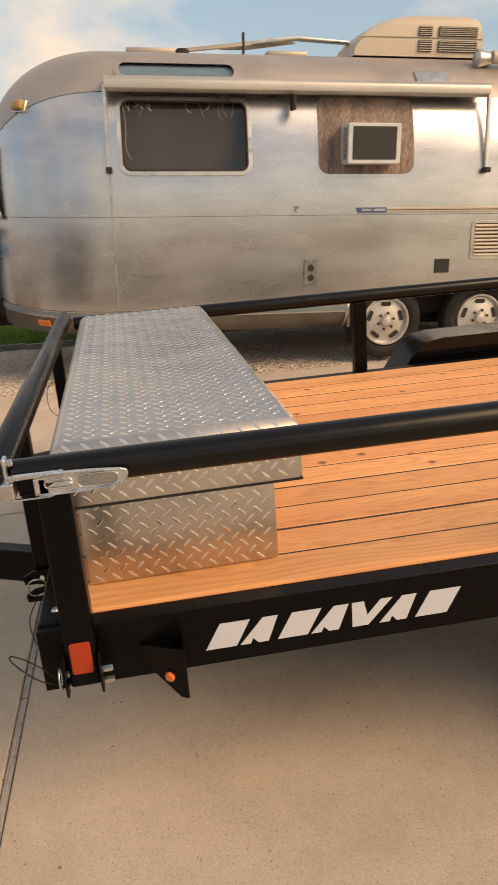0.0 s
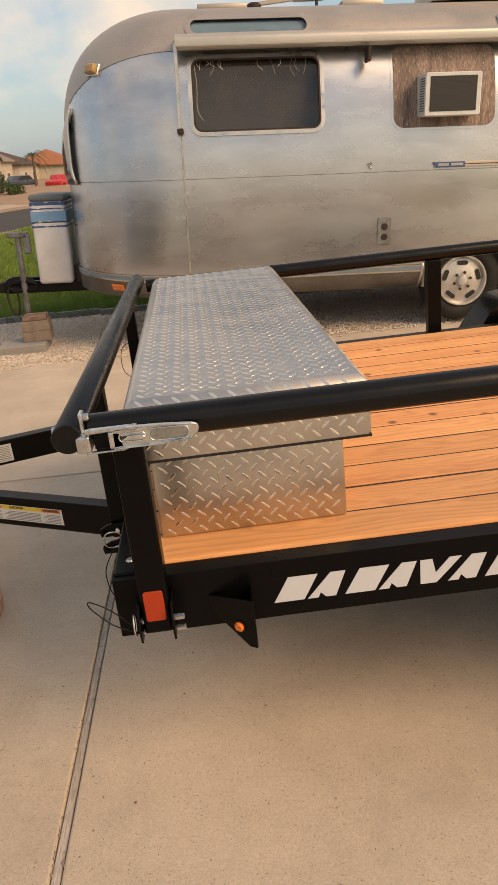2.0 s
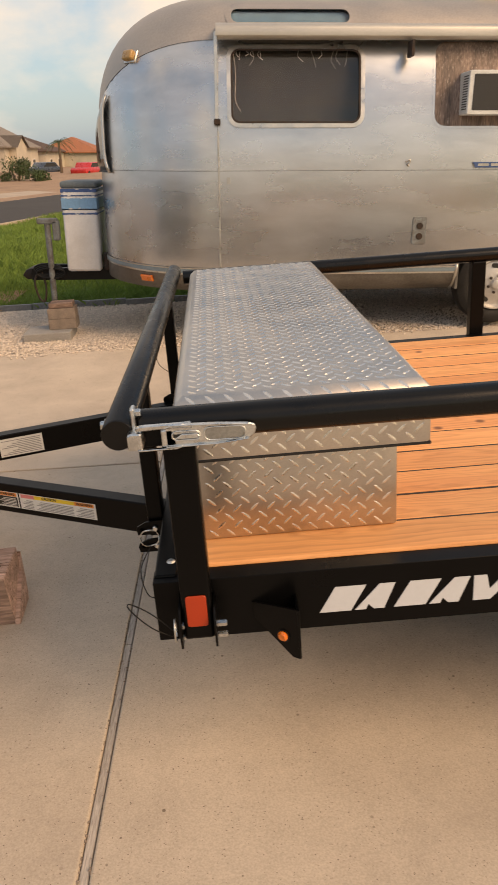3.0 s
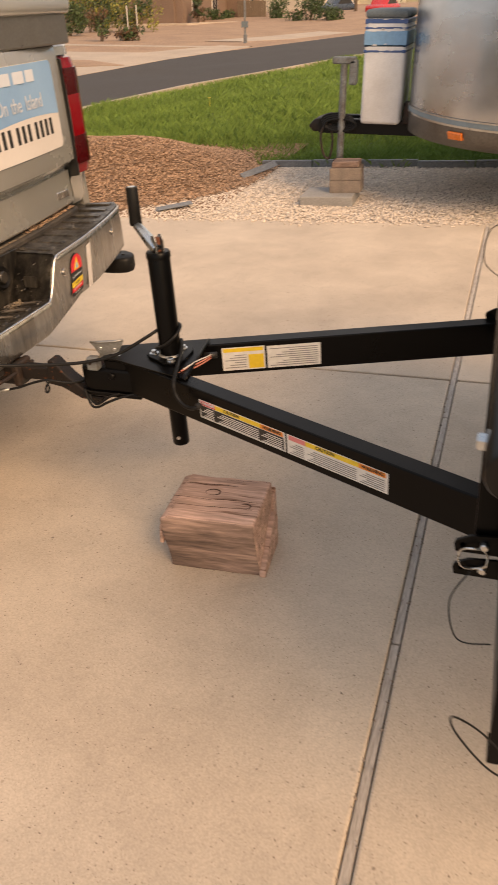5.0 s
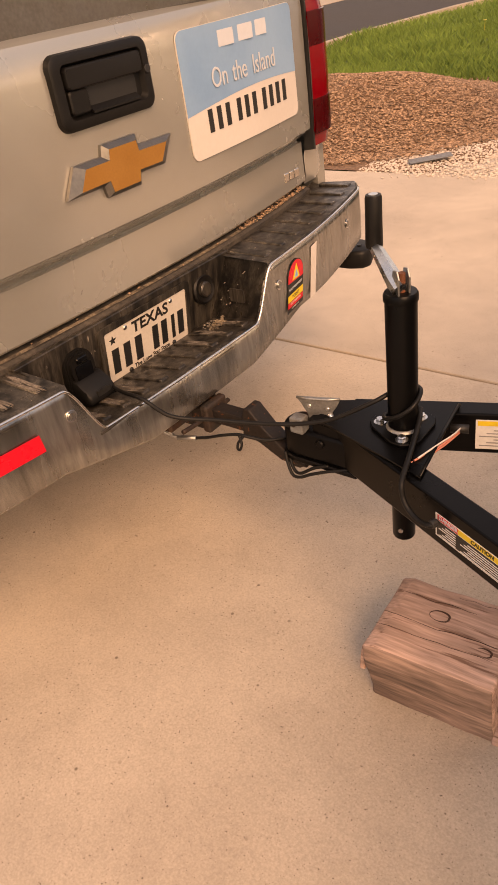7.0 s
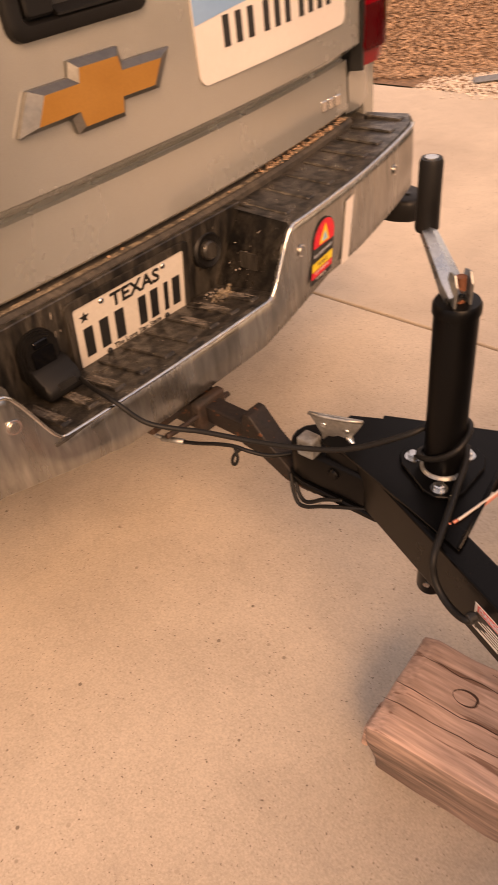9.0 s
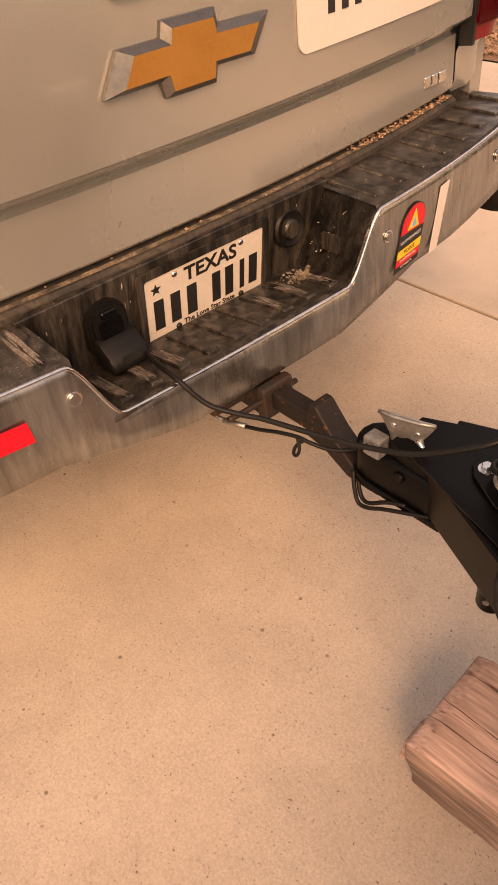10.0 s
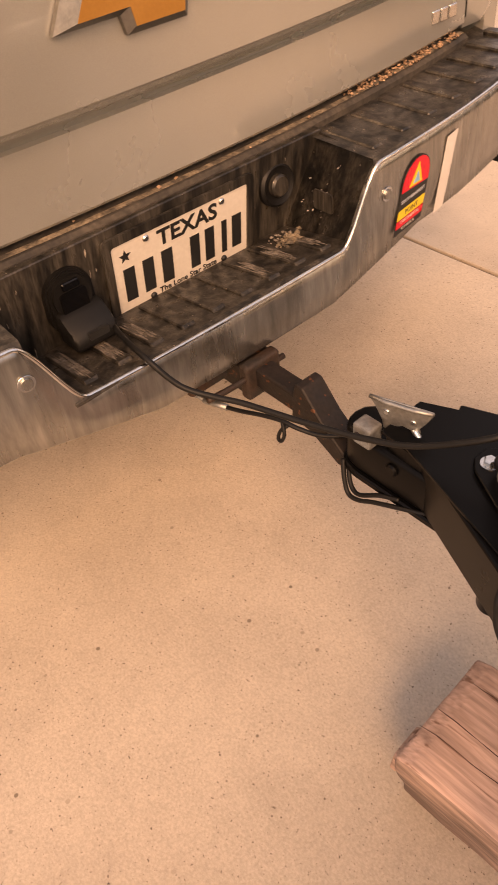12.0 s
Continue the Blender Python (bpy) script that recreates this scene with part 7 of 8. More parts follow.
def on_skin(x, z, out=0.0):
    """A point on the near skin and the way out of it."""
    p = Vector(skin(x, wall_d(z), z))
    a = Vector(skin(x + 0.02, wall_d(z), z)) - Vector(skin(x - 0.02, wall_d(z), z))
    c = Vector(skin(x, wall_d(z + 0.02), z + 0.02)) - Vector(skin(x, wall_d(z - 0.02), z - 0.02))
    n = a.cross(c).normalized()
    if n.y > 0:
        n = -n
    return p + n * out, n


p, n = on_skin(-0.45, 2.33)
lamp_m = Matrix.Translation(p) @ Matrix.LocRotScale(None, n.to_track_quat("Z", "Y"), None)
lampb = part("clearance_lamp", box(-0.070, 0.070, -0.048, 0.048, -0.03, 0.012, 0.010, seg=2, m=lamp_m), "alu_trim", coach, "faded amber clearance lamp", smooth=40)
part("lens", box(-0.056, 0.056, -0.036, 0.036, 0.004, 0.052, 0.014, seg=3, m=lamp_m), "faded_lens", lampb, smooth=50)
p, n = on_skin(-0.40, 0.535)
part("side_marker", box(-0.065, 0.065, -0.028, 0.028, -0.005, 0.016, 0.006, m=Matrix.Translation(p) @ n.to_track_quat("Z", "Y").to_matrix().to_4x4() @ pose(0, 0, 0, 0, 0, 0)), "amber", coach, "amber marker lamp")

# seams and rivets


def seam_line(path, r=0.0022):
    return tube([on_skin(x, z, 0.0008)[0] for x, z in path], r, 5)


sm = None
for path in ([(x, 1.38) for x in [-0.79 + 0.03 * i for i in range(34)] + [0.25 + 0.4 * i for i in range(14)]],
             [(FX, 0.5 + 0.06 * i) for i in range(30)],
             [(x, 2.29) for x in [-0.70 + 0.03 * i for i in range(31)]]):
    sm = join(sm, seam_line(path)) if sm else seam_line(path)
part("panel_seam", sm, "post_grey", coach, smooth=True)
part("seam_strip", prism([(FX - 0.006, 0.66), (FX + 0.008, 0.66), (FX + 0.008, 1.66), (FX - 0.006, 1.66)], -0.0065, 0.004, "y", 0.002), "alu_trim", coach, "dull sealed seam strip")
rivets = []
for x in [-0.74 + 0.045 * i for i in range(86)]:
    rivets.append((x, 1.392))
for x in [-0.62 + 0.045 * i for i in range(20)]:
    rivets.append((x, 2.275))
for z in (0.93, 1.10):
    for x in [0.32 + 0.21 * i for i in range(16)]:
        rivets.append((x + 0.05 * (z > 1), z))
for x in (0.98, 1.62, 2.15):
    for z in [0.76 + 0.12 * i for i in range(6)]:
        rivets.append((x, z))
verts, faces = [], []
for x, z in rivets:
    if x > 1.85 and 1.68 < z < 2.3:
        continue
    p, n = on_skin(x, z, 0.0)
    q = n.to_track_quat("Z", "Y").to_matrix()
    k = len(verts)
    for i in range(6):
        verts.append(p + q @ Vector((0.0045 * math.cos(i * math.pi / 3), 0.0045 * math.sin(i * math.pi / 3), 0.0)))
    verts.append(p + n * 0.0032)
    faces += [(k + i, k + (i + 1) % 6, k + 6) for i in range(6)]
me = bpy.data.meshes.new("rivets")
me.from_pydata(verts, [], faces)
me.materials.append(M["alu"])
ob = new("rivets", me)
ob.parent = coach
tagged(ob, kind="stuff")

# skirt bands
for z0, z1, mat in ((0.638, 0.648, "alu_trim"), (0.606, 0.637, "band_blue"), (0.592, 0.605, "alu_trim")):
    b = bmesh.new()
    rows = []
    for x in [-0.81 + 0.03 * i for i in range(32)] + [0.2 + 0.2 * i for i in range(10)] + [2.13]:
        rows.append([b.verts.new(on_skin(x, z, 0.006)[0]) for z in (z0, z1)])
    for r, q in zip(rows, rows[1:]):
        b.faces.new((r[0], q[0], q[1], r[1]))
    bmesh.ops.recalc_face_normals(b, faces=b.faces)
    bmesh.ops.solidify(b, geom=list(b.faces), thickness=0.003)
    part("skirt_band", b, mat, coach, smooth=40)

# rounded end of the skirt at the wheel well
part("skirt_end", tube([(2.135, wall_d(z) - 0.004, z) for z in (0.45, 0.47, 0.50, 0.54, 0.58, 0.62, 0.66)], 0.013, 8), "alu_trim", coach, smooth=True)

# front window, seen edge on
fw = bmesh.new()
rows = []
for k in range(15):
    z = 1.36 + 0.84 * k / 14
    s = abs(k / 14 - 0.5) * 2
    rows.append([fw.verts.new(on_skin(x + 0.02 * s ** 4, z, 0.035 - 0.02 * s ** 6)[0]) for x in (-0.70, -0.75, -0.785, -0.81)])
for r, q in zip(rows, rows[1:]):
    for i in range(3):
        fw.faces.new((r[i], r[i + 1], q[i + 1], q[i]))
bmesh.ops.recalc_face_normals(fw, faces=fw.faces)
fwin = part("front_window", fw, "glass_dark", coach, "dark wrap-round front window", smooth=True)
part("window_gasket", tube([on_skin(-0.70 + 0.02 * (abs(k / 14 - 0.5) * 2) ** 4, 1.36 + 0.84 * k / 14, 0.036 - 0.02 * (abs(k / 14 - 0.5) * 2) ** 6)[0] for k in range(15)], 0.014, 8), "alu_trim", fwin, smooth=True)

# roof equipment
rac = thing("roof_air_conditioner", AIR @ pose(2.35, 1.1, 2.68), "cream rounded roof air conditioner on travel trailer", "air conditioner")
shell = bmesh.new()
prof = [(0.0, 0.02), (0.004, 0.07), (0.03, 0.125), (0.08, 0.18), (0.15, 0.225), (0.24, 0.268), (0.34, 0.305), (0.46, 0.33), (0.62, 0.342), (1.04, 0.345), (1.11, 0.335), (1.155, 0.305), (1.175, 0.25), (1.18, 0.17), (1.18, 0.02)]
lv_rows = []
for y, kz in ((-0.32, 0.75), (-0.29, 0.93), (-0.2, 1.0), (0.2, 1.0), (0.29, 0.93), (0.32, 0.75)):
    lv_rows.append([shell.verts.new((x, y, max(0.0, z * kz if z > 0.05 else 0.0))) for x, z in prof])
for r, q in zip(lv_rows, lv_rows[1:]):
    for i in range(len(prof) - 1):
        shell.faces.new((r[i], r[i + 1], q[i + 1], q[i]))
for r in (lv_rows[0], lv_rows[-1]):
    shell.faces.new(r)
bmesh.ops.recalc_face_normals(shell, faces=shell.faces)
sh_ob = part("shroud", shell, "cream", rac, smooth=50)
part("shroud_seam", tube([(0.03, -0.318, 0.145), (0.3, -0.323, 0.15), (1.17, -0.323, 0.15)], 0.004, 6), "dusty_cream", sh_ob)
for x0, x1 in ((0.58, 0.70), (0.76, 1.12)):
    for z0, z1 in ((0.04, 0.13), (0.165, 0.24)):
        g = part("shroud_grille", box(x0, x1, -0.335, -0.315, z0, z1, 0.003), "dark_grille", sh_ob)
        for i in range(5):
            part("grille_bar", box(x0, x1, -0.339, -0.334, z0 + (z1 - z0) * (i + 0.3) / 5, z0 + (z1 - z0) * (i + 0.6) / 5), "cream", g)
for x0, x1 in ((0.40, 0.82), (1.62, 1.98)):
    rv_t = thing("roof_vent", AIR @ pose(x0, 0.95, 2.68), "low closed roof vent lid on travel trailer", "roof vent", group="roof vents")
    part("vent_lid", box(0, x1 - x0, 0, 0.36, 0.0, 0.05, 0.014, seg=2), "alu_roof", rv_t, smooth=40)
ant = thing("roof_antenna", AIR @ pose(0.87, 1.1, 2.69), "folded television antenna lying on roof", "antenna")
part("mast", prism([(0.0, 0.03), (0.0, 0.06), (0.95, 0.17), (1.0, 0.17), (1.0, 0.14), (0.95, 0.13)], -0.015, 0.015, "y", 0.004), "alu_roof", ant)
part("antenna_wing", prism([(0.62, 0.10), (0.7, 0.145), (1.05, 0.175), (1.5, 0.15), (1.56, 0.11), (1.5, 0.13), (1.05, 0.15)], -0.05, 0.05, "y", 0.008, seg=2), "alu_trim", ant, smooth=40)
part("antenna_wing", prism([(0.35, 0.07), (0.45, 0.10), (1.0, 0.155), (1.05, 0.135), (0.6, 0.075)], 0.05, 0.08, "y", 0.006), "alu_trim", ant)
part("antenna_base", disc((0.02, 0, -0.02), (0, 0, 1), 0.06, 0.08, 16, 0.015), "iron", ant, smooth=40)
part("antenna_leg", box(0.55, 0.57, -0.02, 0.02, -0.02, 0.2, 0.003), "iron", ant)
round_panel(2.73, 3.02, 2.405, 2.50, 0.012, 0.024, "roof_hatch", "alu_trim", coach, n=8)
sp = part("rooftop_lamp", tube([(3.30, 0.45, 2.62), (3.33, 0.45, 2.62), (3.45, 0.45, 2.62)], [0.03, 0.075, 0.05], 18), "alu_trim", coach, smooth=40)
part("roof_awning_tube", tube([(3.45, 0.42, 2.63), (5.6, 0.42, 2.63)], 0.05, 14), "cream", coach, smooth=40)

# wheels
for x in (2.50, 3.375):
    wheel = part("wheel", lathe((x, 0.0, 0.49), (0, 1, 0), [(0.245, 0.2), (0.245, 0.28), (0.225, 0.32), (0.20, 0.335), (0.105, 0.335), (0.075, 0.322), (0.055, 0.28), (0.055, 0.235), (0.075, 0.21), (0.11, 0.205)], 48), "rubber", coach, smooth=40)
    rim = part("rim", lathe((x, 0.0, 0.49), (0, 1, 0), [(0.12, 0.212), (0.058, 0.212), (0.050, 0.207), (0.050, 0.197), (0.062, 0.188), (0.085, 0.178), (0.078, 0.13), (0.066, 0.085), (0.066, 0.045)], 48), "rim_paint", wheel, "silver slotted rim", smooth=35)
    part("hub", lathe((x, 0.0, 0.49), (0, 1, 0), [(0.068, 0.05), (0.045, 0.044), (0.034, 0.036), (0.030, 0.02)], 24), "rim_paint", rim, smooth=40)
    for k in range(6):
        a = k * math.pi / 3 + 0.3
        part("wheel_nut", disc((x + 0.070 * math.cos(a), 0.052, 0.49 + 0.070 * math.sin(a)), (0, -1, 0), 0.013, 0.012, 6, 0.003), "iron", rim)
    for k in range(5):
        a = k * 2 * math.pi / 5 + 0.3
        c, s = math.cos(a), math.sin(a)
        bb = prism(round_rect(-0.046, 0.046, -0.018, 0.018, 0.0175, 4), -0.006, 0.006, "y")
        bb.transform(Matrix.Translation((x + 0.146 * c, 0.078, 0.49 + 0.146 * s)) @ Matrix.Rotation(-a + math.pi / 2, 4, "Y"))
        part("rim_slot", bb, "ink", rim)
part("axle", tube([(2.50, 0.2, 0.49), (2.50, 2.2, 0.49)], 0.04, 10), "iron", coach, smooth=40)
part("axle", tube([(3.375, 0.2, 0.49), (3.375, 2.2, 0.49)], 0.04, 10), "iron", coach, smooth=40)

JACK_FOOT = 0.20
# tongue, gas bottle cover, jack
part("tongue_rail", box(-1.55, -0.50, 1.03, 1.09, 0.405, 0.515, 0.006), "black_plastic", coach)
part("tongue_rail", box(-1.55, -0.50, 1.28, 1.34, 0.405, 0.515, 0.006), "black_plastic", coach)
part("tongue_head", prism([(-1.64, 0.45), (-1.60, 0.50), (-1.50, 0.53), (-1.36, 0.50), (-1.36, 0.42), (-1.60, 0.41)], 1.05, 1.30, "y", 0.012, seg=2), "rust", coach, "rusty coupler head", smooth=40)
part("jack_post", tube([(-1.352, 1.0, JACK_FOOT), (-1.352, 1.0, 0.94)], 0.028, 14), "post_grey", coach, "grey galvanised jack post", smooth=40)
part("jack_foot", box(-1.402, -1.302, 0.955, 1.045, JACK_FOOT, JACK_FOOT + 0.012, 0.003), "iron", coach)
part("jack_motor", box(-1.44, -1.26, 0.965, 1.04, 0.915, 0.965, 0.008), "post_grey", coach)
part("jack_motor", box(-1.305, -1.245, 0.965, 1.04, 0.77, 0.945, 0.010), "post_grey", coach)
part("safety_chain", tube(curve_pts([(-1.47, 1.02, 0.50), (-1.52, 1.0, 0.40), (-1.49, 0.99, 0.25), (-1.44, 0.99, 0.22), (-1.42, 1.0, 0.35), (-1.45, 1.02, 0.48)], 6), 0.010, 6), "iron", coach, smooth=True)
for i in range(4):
    part("cable_coil", tube([(-1.36 + 0.13 * math.cos(k * math.pi / 8) - 0.01 * i, 0.985 + 0.012 * i, 0.475 + 0.045 * math.sin(k * math.pi / 8) + 0.012 * i) for k in range(16)], 0.009, 6, close=True), "cable", coach, smooth=True)
part("jockey_bracket", box(-0.86, -0.80, 0.96, 1.04, 0.50, 0.66, 0.01), "iron", coach)
part("gas_hose", tube(curve_pts([(-0.80, 1.0, 0.90), (-0.74, 1.0, 0.78), (-0.66, 1.02, 0.72)], 5), 0.014, 8), "cable", coach, smooth=True)
gas = thing("gas_bottle_cover", AIR @ pose(-1.035, 0.98, 0.497), "white metal gas bottle cover with blue painted bands", "gas bottle cover")
part("cover_shell", box(-0.156, 0.156, -0.06, 0.44, 0.0, 0.73, 0.03, seg=3), "white_enamel", gas, smooth=40)
part("cover_lid", box(-0.160, 0.160, -0.065, 0.445, 0.725, 0.785, 0.025, seg=3), "grey_lid", gas, "weathered grey lid", smooth=40)
for z0, z1, mat in ((0.690, 0.722, "blue"), (0.655, 0.672, "blue"), (0.540, 0.645, "light_blue"), (0.500, 0.520, "blue"), (0.540, 0.556, "blue")):
    part("painted_band", box(-0.1575, 0.1575, -0.0615, 0.4415, z0, z1, 0.004), mat, gas)
chip_rng = random.Random(21)
for _ in range(26):
    z = chip_rng.choice((0.690, 0.722, 0.655, 0.672, 0.645, 0.500, 0.520, 0.556)) + chip_rng.uniform(-0.004, 0.004)
    u, w, h = chip_rng.uniform(-0.135, 0.135), chip_rng.uniform(0.006, 0.022), chip_rng.uniform(0.003, 0.007)
    part("paint_chip", prism([(u - w, z - 0.3 * h), (u - 0.3 * w, z - h), (u + w, z - 0.5 * h), (u + 0.6 * w, z + 0.7 * h), (u - 0.2 * w, z + h), (u - 0.8 * w, z + 0.4 * h)], -0.0628, -0.0605, "y"), "white_enamel", gas)


# ---- blocks under the travel trailer's jack ----
CB = pose(-1.39, 5.62, -0.02, 0, 0, 1)
slab = solid("concrete_slab", box(-0.36, 0.09, -0.21, 0.16, -0.03, 0.085, 0.008, seg=2), "slab_grey", "grey concrete paving slab lying on gravel", "paving slab", m=CB)


def hollow_block(x0, x1, y0, y1, z0, z1):
    """A concrete block with two open cells through it."""
    b = box(x0, x1, y0, y0 + 0.03, z0, z1, 0.003)
    b = box(x0, x1, y1 - 0.03, y1, z0, z1, 0.003, bm=b)
    for x in (x0, (x0 + x1) / 2 - 0.014, x1 - 0.028):
        b = box(x, x + 0.028, y0 + 0.029, y1 - 0.029, z0 + 0.001, z1 - 0.001, bm=b)
    return b


for k in range(2):
    m = CB @ pose(0.0, 0.03, 0.086 + 0.100 * k, 0, 0, 1.5 * k)
    solid("concrete_block", hollow_block(-0.13, 0.13, -0.10, 0.10, 0, 0.098), "cinder", "tan concrete block stacked under the jack", "concrete block", m=m, group="jack blocks")
solid("wooden_pad", box(-0.11, 0.11, -0.09, 0.09, 0, 0.045, 0.004), "dark_rough_sawn", "dark wooden pad on top of the blocks", "wood block", m=CB @ pose(0, 0.03, 0.287))


# ---- far side of the street ----
def hip_house(name, m, w, d, h, roof_h, wall, roof, label, gables=(), windows=(), over=0.45):
    """A bungalow: walls, hipped roof with eaves, gabled bays, windows on its front (towards -y)."""
    th = thing(name, m, label, "house")
    part("wall", box(-w / 2, w / 2, 0, d, -0.6, h), wall, th)
    b = bmesh.new()
    x0, x1, y0, y1 = -w / 2 - over, w / 2 + over, -over, d + over
    r = min(w, d) / 2
    base = [b.verts.new(p) for p in ((x0, y0, h), (x1, y0, h), (x1, y1, h), (x0, y1, h))]
    eave = [b.verts.new((v.co.x, v.co.y, h - 0.16)) for v in base]
    rid = [b.verts.new(p) for p in ((-w / 2 + r, d / 2, h + roof_h), (w / 2 - r, d / 2, h + roof_h))]
    b.faces.new((base[0], base[1], rid[1], rid[0]))
    b.faces.new((base[1], base[2], rid[1]))
    b.faces.new((base[2], base[3], rid[0], rid[1]))
    b.faces.new((base[3], base[0], rid[0]))
    for i in range(4):
        b.faces.new((eave[i], eave[(i + 1) % 4], base[(i + 1) % 4], base[i]))
    b.faces.new(eave[::-1])
    bmesh.ops.recalc_face_normals(b, faces=b.faces)
    part("roof", b, roof, th)
    for gx, gw, gh, gd in gables:
        g = prism([(gx - gw / 2, -0.6), (gx + gw / 2, -0.6), (gx + gw / 2, h), (gx, h + gh), (gx - gw / 2, h)], -gd, 0.3, "y")
        bay = part("gabled_bay", g, wall, th)
        for s in (-1, 1):
            rb = bmesh.new()
            q = [rb.verts.new(p) for p in ((gx, -gd - 0.3, h + gh + 0.08), (gx, d / 2, h + gh + 0.08), (gx + s * (gw / 2 + 0.35), d / 2 * 0.4, h - 0.12), (gx + s * (gw / 2 + 0.35), -gd - 0.3, h - 0.12))]
            rb.faces.new(q)
            bmesh.ops.solidify(rb, geom=list(rb.faces), thickness=0.1)
            part("bay_roof", rb, roof, bay)
        arch = [(gx - 0.45, 0.7), (gx + 0.45, 0.7), (gx + 0.45, 1.6)] + [(gx + 0.45 * math.cos(radians(a)), 1.6 + 0.45 * math.sin(radians(a))) for a in range(20, 180, 20)] + [(gx - 0.45, 1.6)]
        wd = part("window", prism(arch, -gd - 0.06, -gd + 0.02, "y"), "off_white", bay, "arched white window")
        for k in (-1, 1):
            part("pane", box(gx + k * 0.2 - 0.16, gx + k * 0.2 + 0.16, -gd - 0.08, -gd - 0.05, 0.8, 1.55), "glass_dark", wd)
        part("pane", prism([(gx + 0.34 * math.cos(radians(a)), 1.63 + 0.32 * math.sin(radians(a))) for a in range(0, 181, 20)], -gd - 0.08, -gd - 0.05, "y"), "glass_dark", wd)
    for wx in windows:
        wd = part("window", box(wx - 0.6, wx + 0.6, -0.07, 0.02, 0.6, 1.75, 0.02), "off_white", th, "white-framed window")
        for k in (-1, 1):
            part("pane", box(wx + k * 0.28 - 0.23, wx + k * 0.28 + 0.23, -0.09, -0.06, 0.7, 1.65), "glass_dark", wd)
    return th


def at(x, y, rz=0):
    x, y = x - 0.0055 * y, y - 0.13
    return pose(x, y, ground_z(x, y), 0, 2.8, 0) @ pose(0, 0, 0, 0, 0, rz)


hip_house("brown_house", at(-26.0, 69.0, 88), 16, 12, 2.9, 3.1, "stucco", "shingle", "brown stucco bungalow with dark shingle roof and gabled bays", ((-5.6, 4.4, 1.3, 0.7), (5.6, 4.8, 1.4, 1.6)), (0.4,))
hip_house("pale_house", at(-23.8, 99.5, 88), 15, 12, 3.2, 4.0, "stucco_pale", "shingle_grey", "pale stucco house with grey hipped roof", ((-3.4, 4.6, 1.2, 0.9),), (2.0, 5.0))
hip_house("tan_house", at(-23.2, 118.0, 88), 13, 10, 2.8, 2.1, "stucco_pale", "shingle", "tan house with dark brown hipped roof", (), (-3.5, 1.5))
hip_house("far_house", at(-17.4, 129.0, 88), 12, 10, 2.7, 2.3, "stucco_pale", "shingle_red", "far house with terracotta roof", (), (-2.5, 2.5))
hip_house("far_house", at(-10.5, 136.0, 80), 12, 9, 2.5, 2.3, "stucco_pale", "shingle", "far tan house with brown roof", (), (-1.5, 1.5))

fence = thing("yard_fence", at(-23.2, 71.5, 12), "brown timber yard fence beside the bungalow", "fence")
for i in range(13):
    part("board", box(-1.3 + 0.2 * i, -1.11 + 0.2 * i, -0.02, 0.02, -0.05, 1.45 + 0.02 * (i % 3), 0.004), "bark", fence)


def shrub(name, x, y, rx, ry, h, n, mats, label, seed, size=0.16, trunk=False, cat="shrub"):
    """A bush: short stems with many small leaves in uneven clumps."""
    r = random.Random(seed)
    th = thing(name, at(x, y), label, cat)
    st = None
    for i in range(5):
        a = r.uniform(0, 6.28)
        st = tube([(0.05 * math.cos(a), 0.05 * math.sin(a), -0.1), (rx * 0.4 * math.cos(a), ry * 0.4 * math.sin(a), h * 0.7)], [0.04, 0.012], 6, True, st)
    part("stem", st, "bark", th)
    clumps = [(r.gauss(0, 0.42) * rx, r.gauss(0, 0.42) * ry, h * (0.14 + 0.68 * r.random()), r.uniform(0.24, 0.44)) for _ in range(22)]
    for mi, mat in enumerate(mats):
        verts, faces = [], []
        for i in range(n // len(mats)):
            cx, cy, cz, cr = r.choice(clumps[mi::len(mats)] or clumps)
            p = Vector((r.gauss(0, 1), r.gauss(0, 1), r.gauss(0, 0.8))).normalized() * cr * min(rx, h) * r.uniform(0.7, 1.1)
            p += Vector((cx, cy, cz))
            if p.z < 0.03:
                continue
            q = Euler((r.uniform(0, 6.3), r.uniform(0, 6.3), r.uniform(0, 6.3))).to_matrix()
            s, k = size * r.uniform(0.6, 1.3), len(verts)
            verts += [p + q @ Vector(v) * s for v in ((-0.5, 0, 0), (0, -0.28, 0.05), (0.5, 0, 0), (0, 0.28, 0.05))]
            faces.append((k, k + 1, k + 2, k + 3))
        me = bpy.data.meshes.new("leaves")
        me.from_pydata(verts, [], faces)
        me.materials.append(M[mat])
        ob = new("leaves", me)
        ob.parent = th
        tagged(ob, kind="stuff")
    return th


shrub("shrub", -23.4, 48.0, 1.5, 1.2, 2.6, 2600, ("leaf", "leaf_yellow"), "tall yellow-flowering shrub in the brown yard", 1)
shrub("shrub", -26.6, 47.5, 1.5, 1.2, 2.3, 2200, ("leaf", "leaf_yellow"), "yellow-green flowering shrub in the brown yard", 2)
shrub("shrub", -25.4, 43.0, 0.9, 0.8, 1.8, 1400, ("leaf",), "dark green shrub in the brown yard", 3)
shrub("shrub", -20.3, 37.2, 0.6, 0.6, 1.6, 520, ("leaf_dry", "leaf"), "thin brownish young tree in the brown yard", 4)
shrub("shrub", -19.0, 37.8, 0.9, 0.6, 0.55, 700, ("leaf", "leaf_dry"), "low dry shrub in the brown yard", 12)
shrub("shrub", -29.4, 55.0, 1.5, 1.2, 2.6, 2000, ("leaf",), "tall dark green bush beside the bungalow", 5)
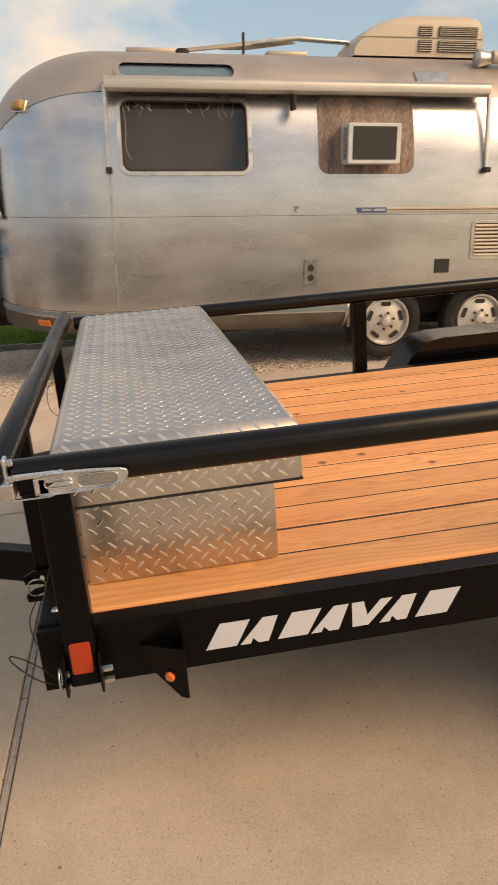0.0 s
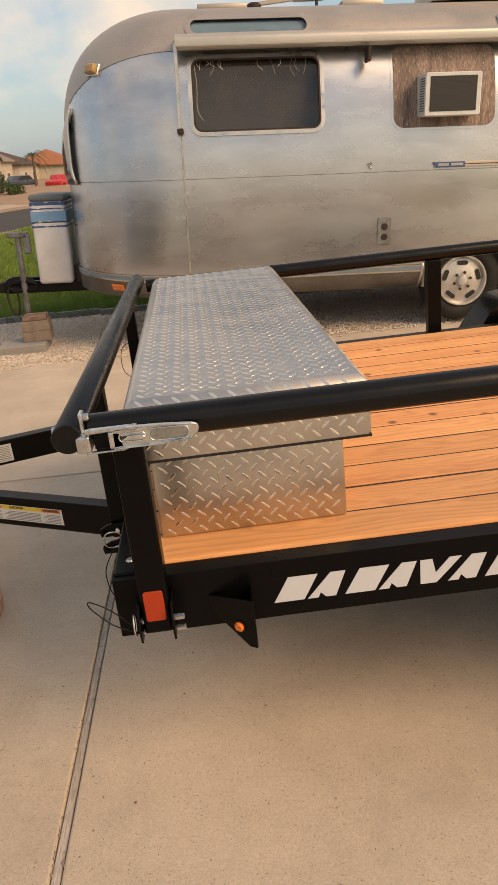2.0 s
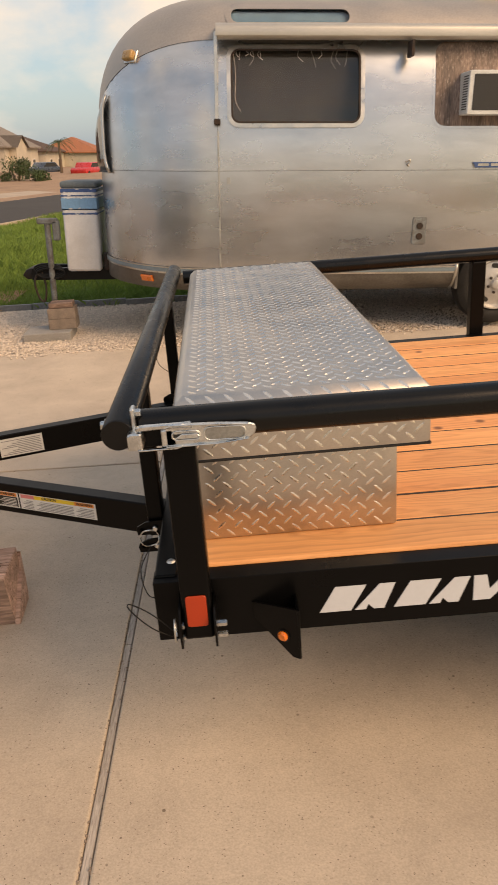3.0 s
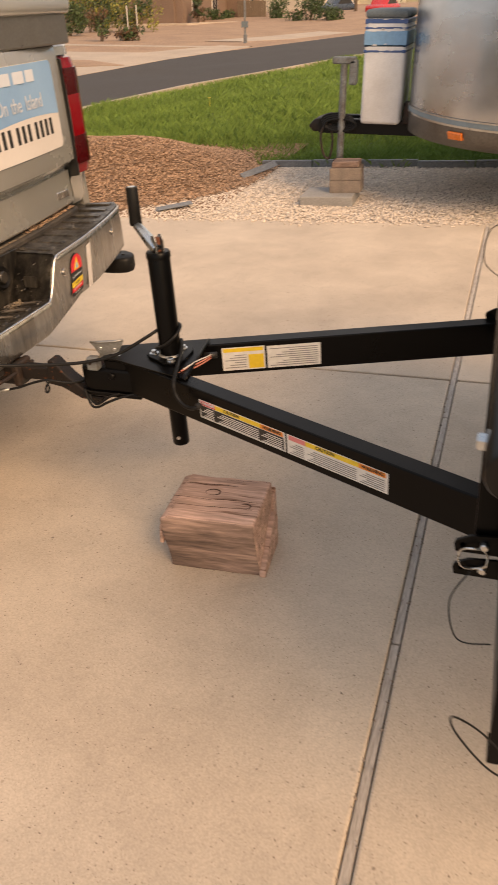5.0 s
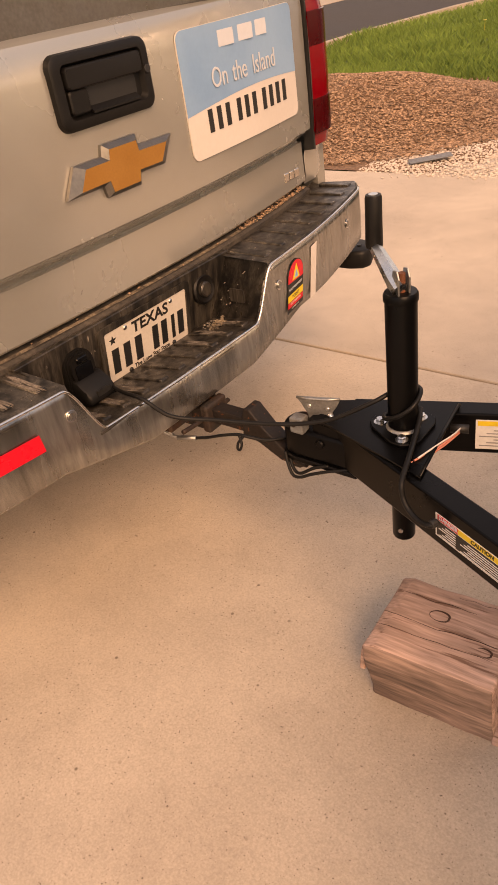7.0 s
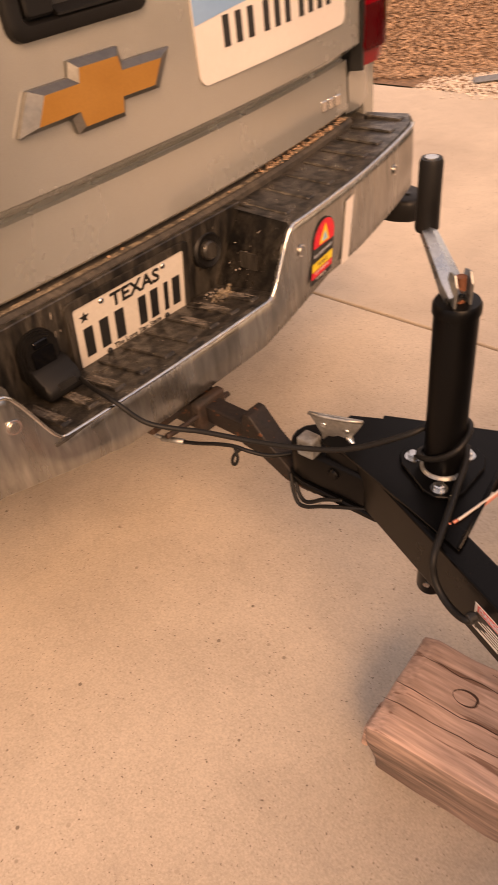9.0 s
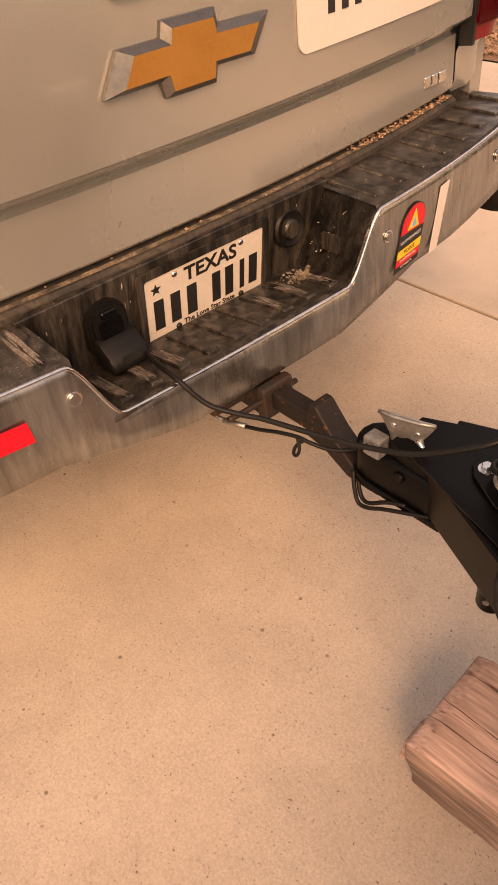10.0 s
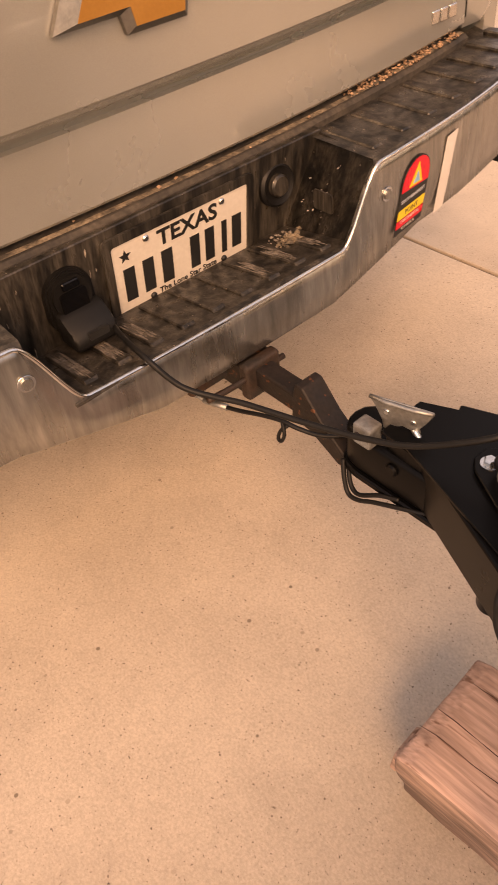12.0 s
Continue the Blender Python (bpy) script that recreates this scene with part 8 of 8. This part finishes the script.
shrub("shrub", -24.6, 61.8, 0.55, 0.55, 2.0, 900, ("leaf_dry", "leaf"), "narrow dark shrub beside an arched window", 6)
shrub("shrub", -24.9, 66.5, 0.8, 0.8, 1.0, 900, ("leaf",), "low green shrub at the house wall", 7)
shrub("shrub", -24.6, 69.0, 0.7, 0.7, 0.8, 700, ("leaf",), "small green shrub at the house wall", 13)
shrub("shrub", -19.1, 66.0, 1.25, 1.0, 1.6, 1700, ("leaf",), "rounded dark green hedge by the fence", 8)
shrub("shrub", -15.1, 60.0, 1.45, 1.2, 1.9, 2200, ("leaf",), "large dark green bush at the corner", 9)
shrub("shrub", -13.4, 59.2, 0.9, 0.8, 1.2, 1200, ("leaf",), "dark green bush at the corner", 10)


def palm(x, y, h, seed):
    r = random.Random(seed)
    th = thing("palm_tree", at(x, y), "short palm tree with drooping fronds", "palm tree")
    part("trunk", tube([(0, 0, -0.1), (0.03, 0, h * 0.5), (0, 0.02, h)], [0.17, 0.13, 0.12], 10), "bark", th, smooth=40)
    for i in range(18):
        a, up = i * 2.4, r.uniform(-0.2, 1.0)
        L = r.uniform(1.3, 1.8)
        b = bmesh.new()
        pts = [Vector((math.cos(a) * L * t, math.sin(a) * L * t, h + up * L * t - 0.9 * L * t * t)) for t in (0, 0.25, 0.5, 0.75, 1)]
        side = Vector((-math.sin(a), math.cos(a), 0))
        for k in range(4):
            for s in (-1, 1):
                for j in range(3):
                    p = pts[k].lerp(pts[k + 1], j / 3)
                    q = p + (pts[k + 1] - pts[k]) * 0.5 + side * s * 0.28 * (1 - 0.15 * k) - Vector((0, 0, 0.12))
                    w = (pts[k + 1] - pts[k]) * 0.16
                    b.faces.new([b.verts.new(v) for v in (p, p + w, q)])
        part("frond", b, "leaf", th)
    return th


palm(-15.4, 80.0, 3.4, 3)


def parked_car(name, x, y, rz, mat, label):
    th = thing(name, at(x, y, rz), label, "car")
    part("body", prism([(-2.1, 0.3), (-2.15, 0.75), (-1.9, 0.9), (-1.1, 0.95), (-0.6, 1.42), (0.9, 1.45), (1.5, 0.98), (2.1, 0.9), (2.15, 0.35)], -0.85, 0.85, "y", 0.06, seg=2), mat, th, smooth=40)
    for s in (-1, 1):
        part("side_window", prism([(-0.9, 0.98), (-0.5, 1.36), (0.8, 1.38), (1.25, 1.0)], s * 0.853 - 0.004, s * 0.853 + 0.004, "y"), "glass_dark", th)
        for wx in (-1.35, 1.35):
            part("wheel", disc((wx, s * 0.70, 0.32), (0, s, 0), 0.32, 0.18, 20, 0.03), "rubber", th, smooth=40)
    return th


parked_car("red_car", -12.6, 79.0, 75, "car_red", "small red car parked by the far houses")
parked_car("dark_car", -18.2, 85.0, 60, "car_dark", "dark blue car parked on a far driveway")

pole = thing("street_pole", at(-12.0, 35.4), "thin grey street pole at the corner", "pole")
part("shaft", tube([(0, 0, -0.2), (0, 0, 5.5)], 0.045, 10), "post_grey", pole, smooth=40)
part("pole_base", box(-0.07, 0.07, -0.07, 0.07, -0.1, 0.35, 0.02), "post_grey", pole)
part("pole_plate", box(-0.16, 0.16, -0.06, -0.045, 0.62, 0.86, 0.01), "grey_lid", pole)
for x, y in ((-21.3, 42.4), (-20.9, 42.8)):
    wp = thing("marker_post", at(x, y), "thin white marker post in the brown yard", "post", group="white marker posts")
    part("post", tube([(0, 0, -0.1), (0, 0, 1.5)], 0.03, 8), "off_white", wp)
flag = thing("flag", at(-20.7, 68.0), "red, white and blue flag on a short staff", "flag")
part("staff", tube([(0, 0, 0), (0.1, 0, 2.95)], 0.02, 8), "post_grey", flag)
part("red_cloth", box(-0.35, 0.08, -0.01, 0.01, 1.6, 2.3), "car_red", flag)
part("blue_cloth", box(-0.35, 0.08, -0.012, 0.012, 2.3, 2.85), "blue", flag)
solid("dandelion", tube([(0, 0, 0), (0, 0, 0.19), (0, 0, 0.20)], [0.002, 0.002, 0.03], 8), "flower", "yellow flower standing in the lawn", "flower", m=pose(-5.15, 12.2, -0.03))
